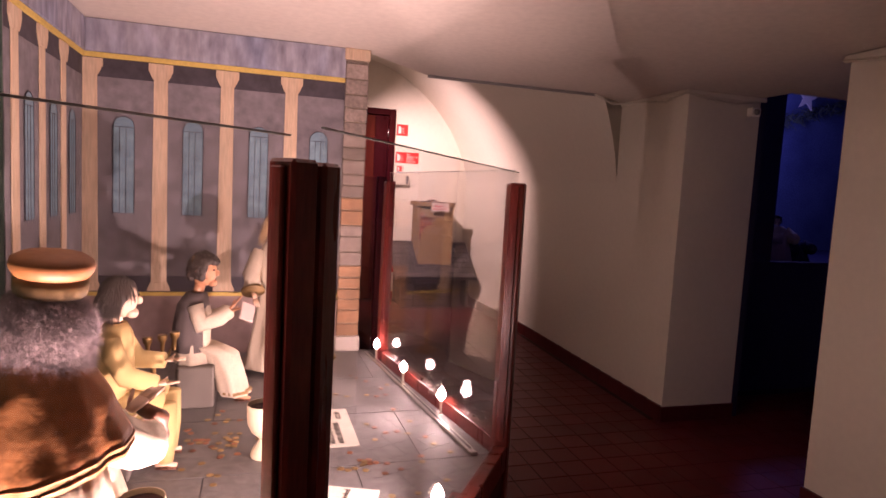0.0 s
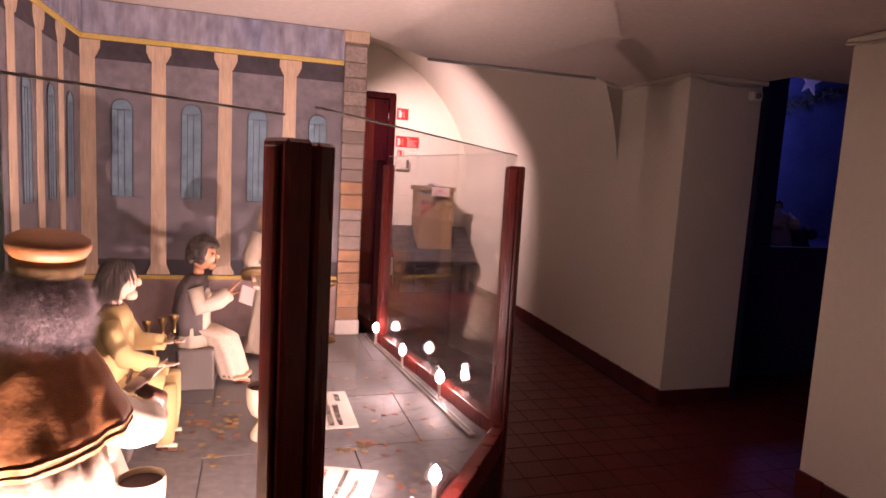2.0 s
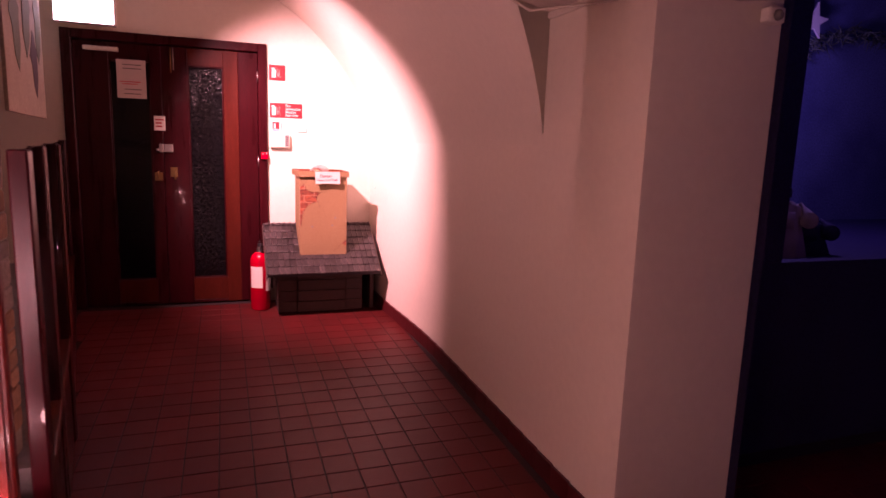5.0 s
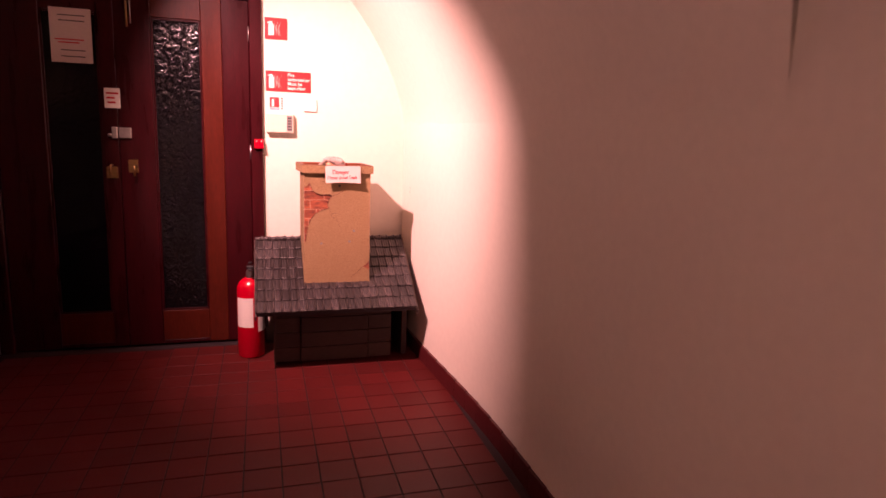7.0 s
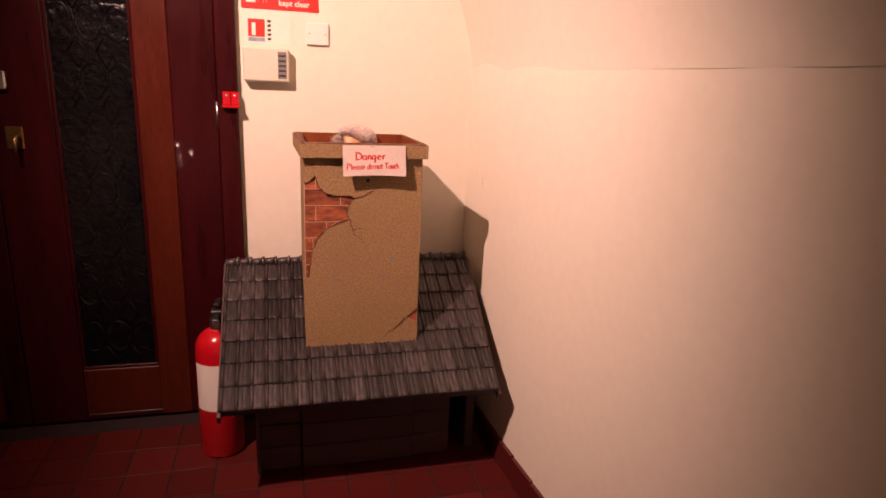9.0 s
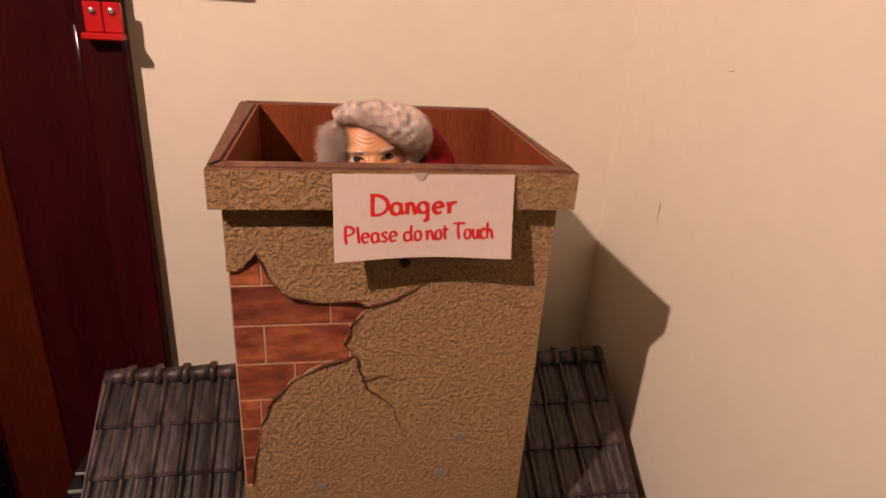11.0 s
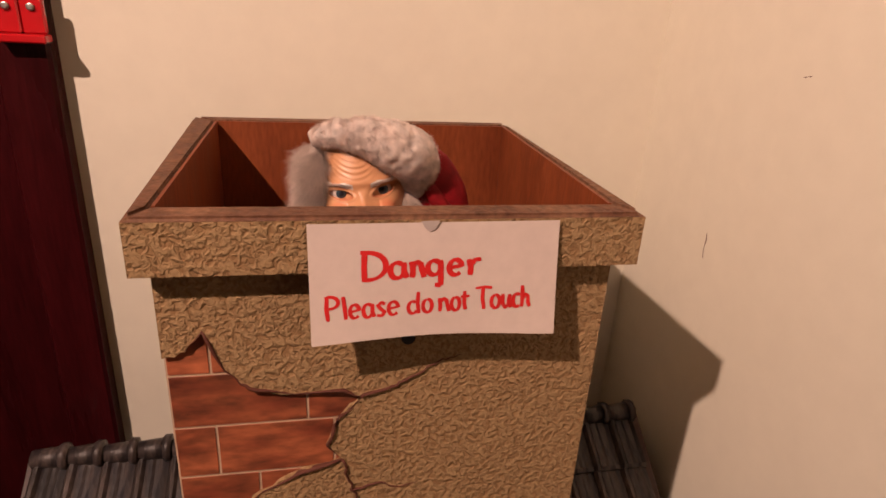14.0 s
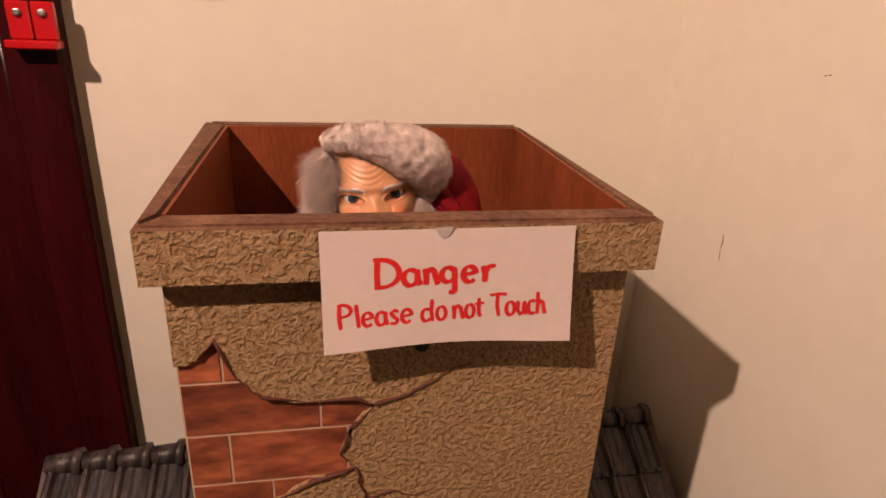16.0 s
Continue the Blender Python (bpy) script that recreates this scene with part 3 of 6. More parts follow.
part("lock_keep", box((0.943, FY - 0.018, 1.328), (1.012, FY + 0.005, 1.392), 0.004), STEEL, door_r, "steel latch keep")
part("latch_knob", tube([(0.885, FY - 0.02, 1.345), (0.905, FY - 0.02, 1.345)], 0.009, 8), STEEL, door_l)
part("push_plate", box((0.862, FY - 0.002, 1.085), (0.925, FY + 0.005, 1.155), 0.002), BRASS, door_l, "tarnished brass handle plate")
part("push_plate", box((0.985, FY - 0.002, 1.12), (1.04, FY + 0.005, 1.20), 0.002), BRASS, door_r, "tarnished brass handle plate")
for d, x in ((door_l, 0.895), (door_r, 1.028)):
    part("handle", tube([(x, FY - 0.002, 1.165), (x, FY - 0.035, 1.165), (x - 0.005, FY - 0.04, 1.16), (x - 0.005, FY - 0.04, 1.10)], 0.007, 8), BRASS, d)
part("bolt", tube([(1.015, FY - 0.004, 1.98), (1.015, FY - 0.004, 2.18)], 0.006, 8), BRASS, door_r, "brass flush bolt")
part("bolt", tube([(1.035, FY - 0.004, 2.0), (1.035, FY - 0.004, 2.18)], 0.004, 8), STEEL, door_r)
for z in (0.3, 1.22, 1.95):
    part("hinge", tube([(1.703, FY - 0.001, z), (1.703, FY - 0.001, z + 0.09)], 0.006, 8), STEEL, frame_t)


def bars(parent, x0, x1, zs, h, y, mat, rng, name="line"):
    for z in zs:
        a = x0 + rng.uniform(0, 0.12) * (x1 - x0)
        b = x1 - rng.uniform(0, 0.35) * (x1 - x0)
        part(name, box((a, y - 0.0008, z - h / 2), (b, y, z + h / 2)), mat, parent)


notice = thing("notice", "white typed notice taped to the door glass", "notice")
part("sheet", box((0.610, FY + 0.000, 1.755), (0.826, FY + 0.0015, 2.06)), PAPER, notice)
bars(notice, 0.65, 0.80, [2.02, 1.99], 0.006, FY, INK, rng)
bars(notice, 0.63, 0.81, [1.885, 1.868], 0.007, FY, RED_INK, rng)
bars(notice, 0.65, 0.80, [1.825, 1.79], 0.006, FY, INK, rng)
note = thing("door_sign", "small white card with red writing on the door", "sign")
part("sheet", box((0.872, FY - 0.001, 1.504), (0.958, FY + 0.0055, 1.622), 0.001), WHITE_SIGN, note)
bars(note, 0.882, 0.952, [1.592, 1.565, 1.538], 0.011, FY - 0.001, RED_INK, rng)

exit_sign = thing("exit_sign", "lit white and green exit sign above the doors", "exit sign")
part("housing", box((0.205, END_Y - 0.10, 2.300), (0.632, END_Y - 0.001, 2.50), 0.006), WHITE_SIGN, exit_sign)
part("face", box((0.215, END_Y - 0.106, 2.308), (0.622, END_Y - 0.1005, 2.492)), EXIT_GLOW, exit_sign, "glowing white face")
for x0, x1, z0, z1 in ((0.24, 0.33, 2.335, 2.345), (0.24, 0.25, 2.345, 2.47), (0.37, 0.38, 2.335, 2.47), (0.43, 0.44, 2.335, 2.47), (0.50, 0.51, 2.335, 2.47), (0.56, 0.57, 2.335, 2.47)):
    part("letter_bar", box((x0, END_Y - 0.108, z0), (x1, END_Y - 0.1062, z1)), GREEN_INK, exit_sign)

bracket = thing("red_bracket", "red moulded bracket screwed to the door frame", "bracket")
for x in (1.726, 1.756):
    part("plate", box((x, FY - 0.030, 1.302), (x + 0.028, FY - 0.0205, 1.350), 0.002), RED_PAINT, bracket)
    part("screw", lathe([(0.005, 0), (0.005, 0.003), (0.003, 0.004)], 12, m=pose(x + 0.014, FY - 0.030, 1.336, 90)), STEEL, bracket)
part("lip", box((1.723, FY - 0.046, 1.291), (1.787, FY - 0.0205, 1.302), 0.002), RED_PAINT, bracket)

# ------------------------------------------------ signs and switches on the end wall
WY = END_Y - 0.001


def extinguisher_icon(parent, x, z, h):
    w = h * 0.16
    part("icon_body", prism([(x - w, z - h * 0.4), (x + w, z - h * 0.4), (x + w, z + h * 0.2), (x + w * 0.4, z + h * 0.32), (x + w * 0.4, z + h * 0.42), (x - w * 1.3, z + h * 0.36), (x - w * 1.3, z + h * 0.28), (x - w * 0.4, z + h * 0.3), (x - w, z + h * 0.2)], WY - 0.0045, WY - 0.003, "y"), WHITE_SIGN, parent)
    fx = x + h * 0.45
    for k in range(3):
        pts = [(fx - 0.2 * h + 0.1 * k * h * 1.2 + 0.06 * h * math.sin(t * 1.4 + k), WY - 0.004, z - 0.38 * h + 0.19 * h * t) for t in range(5)]
        part("icon_flame", tube(pts, [0.045 * h, 0.05 * h, 0.04 * h, 0.045 * h, 0.01 * h], 5, flat=0.25), WHITE_SIGN, parent)


sign = thing("extinguisher_sign", "square red sign with white extinguisher and flames", "safety sign")
part("plate", box((1.801, WY - 0.003, 1.974), (1.940, WY, 2.106), 0.001), RED_SIGN, sign)
extinguisher_icon(sign, 1.840, 2.04, 0.105)
sign = thing("extinguisher_sign", "wide red fire extinguisher sign with white writing", "safety sign")
part("plate", box((1.803, WY - 0.003, 1.655), (2.085, WY, 1.783), 0.001), RED_SIGN, sign)
extinguisher_icon(sign, 1.838, 1.718, 0.105)
for text, z in (("Fire", 1.760), ("extinguisher", 1.733), ("Must be", 1.706), ("kept clear", 1.679)):
    written("writing", text, 0.028, WHITE_SIGN, sign, pose(1.938, WY - 0.0035, z, 90), bold=0.0006, align="LEFT")
sign = thing("instruction_card", "small white instruction card with red picture", "safety sign")
part("sheet", box((1.815, WY - 0.002, 1.530), (1.985, WY, 1.626)), CARD, sign)
part("picture", box((1.825, WY - 0.003, 1.555), (1.885, WY - 0.002, 1.618)), RED_SIGN, sign)
part("picture", box((1.825, WY - 0.003, 1.538), (1.885, WY - 0.002, 1.552)), PANE_BLUE, sign)
part("picture", prism([(1.838, 1.56), (1.852, 1.56), (1.852, 1.605), (1.838, 1.605)], WY - 0.004, WY - 0.003, "y"), WHITE_SIGN, sign)
for k in range(5):
    part("dot", box((1.895, WY - 0.003, 1.608 - 0.016 * k), (1.908, WY - 0.002, 1.617 - 0.016 * k)), INK, sign)
switch = thing("blank_plate", "cream plastic blanking plate on the wall", "socket")
part("plate", box((2.038, WY - 0.012, 1.536), (2.122, WY, 1.618), 0.003), WHITE_SIGN, switch)
for x in (2.050, 2.110):
    part("screw", lathe([(0.004, 0), (0.004, 0.002)], 10, m=pose(x, WY - 0.012, 1.577, 90)), STEEL, switch)
keypad = thing("alarm_box", "cream plastic alarm box on the wall", "alarm box")
part("case", box((1.803, WY - 0.045, 1.392), (1.972, WY, 1.516), 0.006), CREAM_PLASTIC, keypad)
part("grille", box((1.930, WY - 0.047, 1.405), (1.962, WY - 0.0452, 1.503), 0.001), GREY_PLASTIC, keypad)
for k in range(5):
    part("grille_slot", box((1.933, WY - 0.0485, 1.413 + 0.018 * k), (1.959, WY - 0.0472, 1.419 + 0.018 * k)), BLACK, keypad)

# ceiling spotlight
spot = thing("ceiling_spotlight", "small black spotlight under the vault", "spotlight")
m = look(SPOT, SPOT + AXIS)
part("can", lathe([(0.03, 0.13), (0.055, 0.10), (0.058, 0.035), (0.058, 0.03)], 20, m=m), BLACK, spot)
part("bracket", tube([SPOT + Vector((0, 0, 0.08)) - AXIS * 0.1, Vector((SPOT.x, SPOT.y, vault_z(SPOT.x) + 0.01)) - AXIS * 0.1], 0.008, 6), BLACK, spot)

# old scratches in the plaster beside the chimney
for a, b, w in (((2.7145, 7.234, 1.069), (2.7155, 7.233, 1.009), 0.0011), ((2.7135, 7.309, 0.981), (2.7135, 7.308, 0.972), 0.0014), ((2.7195, 7.130, 1.312), (2.7205, 7.114, 1.316), 0.0011)):
    a, b = Vector(a), Vector(b)
    path = [a.lerp(b, t / 5) + Vector((0, random.Random(t).uniform(-0.0015, 0.0015), 0)) for t in range(6)]
    solo("scratch", tube(path, [w * 0.4, w, w * 0.7, w, w * 0.5, w * 0.2], 5), CRACK, "thin dark scratch in the cream wall", "scratch", "structure")

# ------------------------------------------------ first display case
P1, P2, P3 = Vector((0.285, 1.06)), Vector((1.062, 2.125)), Vector((0.885, 3.42))
P0 = Vector((-0.62, 0.335))
BACK_Y, LEFT_X = 3.58, -0.578
POST_TOP, GLASS_TOP = 1.372, 1.415

solo("stage", prism([(LEFT_X, BACK_Y), (LEFT_X, 0.37), (-0.60, 0.36), (0.285, 1.06), (1.05, 2.12), (0.875, BACK_Y)], 0.30, STAGE_Z - 0.004), STAGE_JOINT,
     "dark raised floor of the display case", "stage", "structure")
stage = bpy.data.objects["stage"]


def cut(poly, p, n):
    """The part of a convex outline on the side of p that n points to."""
    out = []
    for a, b in zip(poly, poly[1:] + poly[:1]):
        da, db = (Vector(a) - p).dot(n), (Vector(b) - p).dot(n)
        if da >= 0:
            out.append(a)
        if (da > 0) != (db > 0) and da != db:
            t = da / (da - db)
            out.append(tuple(Vector(a).lerp(Vector(b), t)))
    return out


def inward(a, b, off=0.0):
    d = (b - a).normalized()
    n = Vector((-d.y, d.x))
    return a + n * off, n


for i in range(-1, 4):
    for j in range(0, 8):
        x0, y0 = -0.60 + 0.46 * i + 0.23 * (j % 2), 0.30 + 0.46 * j
        poly = [(x0 + 0.002, y0 + 0.002), (x0 + 0.458, y0 + 0.002), (x0 + 0.458, y0 + 0.458), (x0 + 0.002, y0 + 0.458)]
        for a, b, off in ((P0, P1, 0.03), (P1, P2, 0.03), (P2, P3, 0.03)):
            if poly:
                p, n = inward(a, b, off)
                poly = cut(poly, p, n)
        for p, n in ((Vector((LEFT_X + 0.004, 0)), Vector((1, 0))), (Vector((0, BACK_Y - 0.004)), Vector((0, -1)))):
            if poly:
                poly = cut(poly, p, n)
        if len(poly) > 2:
            part("slab", prism(poly, STAGE_Z - 0.004, STAGE_Z), STAGE, stage)


def along(name, a, b, z0, z1, t, mat, parent, gap=0.0, off=0.0, bevel=0.003, label=""):
    """A board or pane that stands between two points of the plan."""
    a, b = Vector(a), Vector(b)
    d = (b - a).normalized()
    n = Vector((-d.y, d.x))
    a, b = a + d * gap + n * off, b - d * gap + n * off
    m = Matrix(((d.x, n.x, 0, a.x), (d.y, n.y, 0, a.y), (0, 0, 1, 0), (0, 0, 0, 1)))
    return part(name, box((0, -t / 2, z0), ((b - a).length, t / 2, z1), bevel, m=m), mat, parent, label)


case = thing("display_case", "mahogany and glass display case round a lit stage", "display case")


def post(at, d1, d2, width=0.045, thick=0.05, top=POST_TOP):
    """Two boards mitred at a corner, with a bead between."""
    for d, side in ((Vector(d1), -1), (Vector(d2), 1)):
        d = d.normalized()
        n = Vector((-d.y, d.x))
        a = Vector(at) + d * 0.002
        m = Matrix(((d.x, n.x, 0, a.x), (d.y, n.y, 0, a.y), (0, 0, 1, 0), (0, 0, 0, 1)))
        part("post", box((0, -thick / 2, floor_z(at[1])), (width, thick / 2, top - (0.002 if side > 0 else 0)), 0.005, m=m), POSTWOOD, case)
        part("glass_bead", box((width, -0.012, 0.50), (width + 0.008, 0.012, top - 0.01), 0.002, m=m), POSTWOOD, case)


post(P1, P0 - P1, P2 - P1, top=1.360)
post(P2, P1 - P2, P3 - P2)
post(P3, P2 - P3, P2 - P3 + Vector((0.001, 0)), 0.05)
for a, b, top in ((P0, P1, 1.388), (P1, P2, 1.405), (P2, P3, GLASS_TOP)):
    along("glass_pane", a, b, 0.47, top, 0.006, GLASS, case, 0.032, bevel=0, label="clear glass pane")
    along("glass_rim", a, b, top, top + 0.0025, 0.006, GLASS_EDGE, case, 0.033, bevel=0)
    along("sill_rail", a, b, STAGE_Z - 0.03, 0.482, 0.045, POSTWOOD, case, 0.045)
    along("plinth_board", a, b, -0.10, STAGE_Z - 0.031, 0.03, DARKWOOD, case, 0.045)
    along("kick_board", a, b, -0.195, -0.1005, 0.022, DARKWOOD, case, 0.045)

# painted back wall
back = thing("wall_mural", "painted hall with columns and blue arched windows", "mural", kind="structure")
part("field", box((LEFT_X - 0.1, BACK_Y, 0.2), (0.664, BACK_Y + 0.03, CEIL)), MURAL, back)
part("side_field", box((LEFT_X - 0.03, 2.62, 0.2), (LEFT_X, BACK_Y - 0.001, CEIL)), MURAL, back)
part("frieze", box((LEFT_X, BACK_Y - 0.018, 1.905), (0.662, BACK_Y - 0.0005, CEIL - 0.002), 0.003), MURAL_BLUE, back, "blue-grey painted frieze")
part("side_frieze", box((LEFT_X + 0.0005, 2.62, 1.905), (LEFT_X + 0.018, BACK_Y - 0.019, CEIL - 0.002), 0.003), MURAL_BLUE, back, "blue-grey painted frieze")
part("yellow_moulding", box((LEFT_X, BACK_Y - 0.012, 1.880), (0.662, BACK_Y - 0.0005, 1.9045), 0.003), YELLOW, back)
part("yellow_moulding", box((LEFT_X + 0.0005, 2.62, 1.880), (LEFT_X + 0.012, BACK_Y - 0.013, 1.9045), 0.003), YELLOW, back)
part("dark_band", box((LEFT_X, BACK_Y - 0.002, 1.792), (0.662, BACK_Y - 0.0005, 1.8795)), MURAL_DARK, back)
part("dark_band", box((LEFT_X + 0.0005, 2.62, 1.792), (LEFT_X + 0.002, BACK_Y - 0.003, 1.8795)), MURAL_DARK, back)
part("dark_band", box((LEFT_X, BACK_Y - 0.002, 0.752), (0.662, BACK_Y - 0.0005, 0.832)), MURAL_DARK, back)
part("dark_band", box((LEFT_X + 0.0005, 2.62, 0.752), (LEFT_X + 0.002, BACK_Y - 0.003, 0.832)), MURAL_DARK, back)
part("yellow_moulding", box((LEFT_X, BACK_Y - 0.010, 0.732), (0.662, BACK_Y - 0.0005, 0.7515), 0.002), YELLOW, back)
part("yellow_moulding", box((LEFT_X + 0.0005, 2.62, 0.732), (LEFT_X + 0.010, BACK_Y - 0.011, 0.7515), 0.002), YELLOW, back)
part("dado", box((LEFT_X, BACK_Y - 0.006, STAGE_Z), (0.662, BACK_Y - 0.0005, 0.7315)), MURAL_PINK, back, "dull pink painted dado")
part("dado", box((LEFT_X + 0.0005, 2.62, STAGE_Z), (LEFT_X + 0.006, BACK_Y - 0.007, 0.7315)), MURAL_PINK, back, "dull pink painted dado")


def column_bm():
    bm = bmesh.new()
    prism([(-0.036, 0.80), (0.036, 0.80), (0.031, 1.80), (-0.031, 1.80)], -0.007, -0.0025, "y", bm)
    prism([(-0.054, 0.757), (0.054, 0.757), (0.050, 0.775), (0.044, 0.785), (0.040, 0.80), (-0.040, 0.80), (-0.044, 0.785), (-0.050, 0.775)], -0.011, -0.0028, "y", bm)
    prism([(-0.034, 1.80), (0.034, 1.80), (0.046, 1.822), (0.050, 1.835), (0.055, 1.84), (0.055, 1.876), (-0.055, 1.876), (-0.055, 1.84), (-0.050, 1.835), (-0.046, 1.822)], -0.011, -0.0028, "y", bm)
    return bm


def window_bm():
    bm = bmesh.new()
    pts = [(-0.046, 1.145), (0.046, 1.145), (0.046, 1.565)] + [(0.046 * math.cos(a * math.pi / 8), 1.565 + 0.046 * math.sin(a * math.pi / 8)) for a in range(1, 8)] + [(-0.046, 1.565)]
    prism(pts, -0.0045, -0.0025, "y", bm)
    return bm


def lead_bm():
    bm = bmesh.new()
    for x in (-0.018, 0.010):
        box((x - 0.0015, -0.0060, 1.146), (x + 0.0015, -0.0047, 1.565), bm=bm)
    box((-0.046, -0.0060, 1.560), (0.046, -0.0047, 1.563), bm=bm)
    pts = [(-0.047, -0.005, 1.144), (-0.047, -0.005, 1.565)] + [(0.047 * math.cos(a * math.pi / 10), -0.005, 1.565 + 0.047 * math.sin(a * math.pi / 10)) for a in range(10, -1, -1)] + [(0.047, -0.005, 1.144), (-0.047, -0.005, 1.144)]
    tube(pts, 0.0018, 5, bm)
    return bm


col_me, win_me, lead_me = finish("column", column_bm(), COLUMN), finish("window", window_bm(), PANE_BLUE), finish("window_lead", lead_bm(), LEAD)


def on_mural(name, me, m):
    ob = new(name, me)
    ob.parent = back
    ob.matrix_basis = m
    return ob


for x in (-0.545, -0.235, 0.073, 0.388):
    on_mural("column", col_me, pose(x, BACK_Y, 0))
for x in (-0.398, -0.085, 0.230, 0.535):
    on_mural("window", win_me, pose(x, BACK_Y, 0))
    on_mural("window_lead", lead_me, pose(x, BACK_Y, 0))
for y in (3.26, 2.985, 2.70):
    on_mural("column", col_me, pose(LEFT_X, y, 0, 0, 0, 90))
for y in (3.395, 3.125, 2.84):
    on_mural("window", win_me, pose(LEFT_X, y, 0, 0, 0, 90))
    on_mural("window_lead", lead_me, pose(LEFT_X, y, 0, 0, 0, 90))
# a green curtain closes the case on the near side
bm = bmesh.new()
a, b = [], []
for i in range(60):
    y = 2.61 - 2.3 * i / 59
    x = LEFT_X + 0.012 * math.sin(i * 0.9) + 0.005 * math.sin(i * 2.3)
    a.append(bm.verts.new((x, y, 0.3)))
    b.append(bm.verts.new((x, y, 2.05)))
for i in range(59):
    f = bm.faces.new((a[i], a[i + 1], b[i + 1], b[i]))
    f.smooth = True
bmesh.ops.solidify(bm, geom=bm.faces[:], thickness=0.006)
solo("curtain", bm, GREEN_CLOTH, "dark green curtain beside the painted wall", "curtain", "structure")

# stone pier at the corner of the case
pier = thing("stone_pier", "pier painted as weathered stone blocks with pale joints", "pillar", kind="structure")
part("core", box((0.668, BACK_Y - 0.016, STAGE_Z), (0.776, BACK_Y + 0.35, CEIL)), MORTAR, pier)
part("plinth_block", box((0.655, BACK_Y - 0.035, STAGE_Z), (0.790, BACK_Y + 0.02, 0.512), 0.004), PALE_STONE, pier)
part("capital", box((0.655, BACK_Y - 0.03, 2.000), (0.790, BACK_Y + 0.02, CEIL - 0.001), 0.004), COLUMN, pier)
rng = random.Random(11)
z = 0.516
while z < 1.99:
    h = min(rng.uniform(0.058, 0.085), 1.996 - z)
    warm = z < 0.78 or rng.random() < 0.12
    part("stone", box((0.664 - rng.uniform(0, 0.003), BACK_Y - 0.022 - rng.uniform(0, 0.005), z), (0.780 + rng.uniform(0, 0.003), BACK_Y - 0.0155, z + h - 0.006), 0.003), STONE_B if warm else STONE_A, pier)
    part("stone", box((0.7765, BACK_Y - 0.014, z), (0.783 + rng.uniform(0, 0.003), BACK_Y + 0.34, z + h - 0.006), 0.003), STONE_B if warm else STONE_A, pier)
    z += h
solo("wall_between_cases", box((-1.8, BACK_Y + 0.031, -0.45), (0.666, BACK_Y + 0.2, CEIL)), PLASTER, "plaster partition between the two display cases", "wall", "structure")


# ------------------------------------------------ second display case, along the corridor
Q1, Q2, Q3 = Vector((0.90, 3.66)), Vector((0.665, 5.02)), Vector((0.215, 7.40))
case2 = thing("display_case", "mahogany and glass display case along the corridor", "display case")
for a, b in ((Q1, Q2), (Q2, Q3)):
    along("glass_pane", a, b, 0.47, 1.40, 0.006, GLASS, case2, 0.03, bevel=0, label="clear glass pane")
    along("sill_rail", a, b, 0.42, 0.475, 0.05, TEAK, case2, 0.0)
    along("plinth_board", a, b, -0.10, 0.418, 0.03, MAHOGANY, case2, 0.0)
for q, w in ((Q1, 0.05), (Q1.lerp(Q2, 0.42), 0.05), (Q2, 0.055), (Q3 + Vector((0, -0.05)), 0.05)):
    part("post", box((q.x - w / 2, q.y - w / 2, floor_z(q.y)), (q.x + w / 2, q.y + w / 2, 1.40), 0.005), MAHOGANY, case2)
part("post_face", box((Q2.x + 0.029, Q2.y - 0.022, 0.48), (Q2.x + 0.036, Q2.y + 0.022, 1.395), 0.003), TEAK, case2)
solo("stage", prism([(-1.75, 3.8), (0.83, 3.8), (0.63, 5.0), (0.19, 7.38), (-1.75, 7.38)], 0.30, 0.42), STAGE, "grey raised floor of the second display case", "stage", "structure")
solo("wall_case_back", box((-0.9, 3.8, 0.42), (-0.85, END_Y, 2.0)), MURAL_PINK, "dull painted wall inside the second display case", "wall", "structure")
fascia = thing("painted_panel", "cream panel painted with dark trailing leaves above the case", "painted panel")
along("board", Vector((0.36, 5.55)), Vector((0.145, 7.2)), 1.555, 2.62, 0.02, MORTAR, fascia)
d = (Vector((0.145, 7.2)) - Vector((0.36, 5.55))).normalized()
for s, z, h, w, tilt, mat in ((0.40, 2.05, 0.26, 0.10, 12, LEAF_GREEN), (0.85, 2.20, 0.30, 0.12, -10, LEAF_GREEN), (1.15, 1.90, 0.22, 0.10, 10, LEAF_BROWN), (1.42, 2.18, 0.26, 0.10, -8, LEAF_GREEN)):
    w *= 2.0
    outline = [(0, -h), (w * 0.6, -h * 0.5), (w * 0.75, 0.1 * h), (w, 0.3 * h), (w * 0.55, 0.5 * h), (w * 0.3, 0.85 * h), (0, h), (-w * 0.4, 0.7 * h), (-w, 0.35 * h), (-w * 0.6, 0), (-w * 0.55, -0.6 * h)]
    ang = radians(tilt)
    o = Vector((0.36, 5.55)) + d * s
    n = Vector((d.y, -d.x))
    m = Matrix(((d.x, n.x, 0, o.x + n.x * 0.0125), (d.y, n.y, 0, o.y + n.y * 0.0125), (0, 0, 1, z), (0, 0, 0, 1)))
    bm = prism([(p[0] * math.cos(ang) - p[1] * math.sin(ang), p[0] * math.sin(ang) + p[1] * math.cos(ang)) for p in outline], -0.001, 0.001, "y")
    bm.transform(m)
    part("leaf", bm, mat, fascia)

# ------------------------------------------------ chimney on its small house
CX0, CX1, CY0, CY1, CZ0, CZ1 = 2.003, 2.396, 6.930, 7.290, 0.40, 1.216


def roof_z(y):
    return 0.383 + (y - 6.763) / 0.497 * 0.338


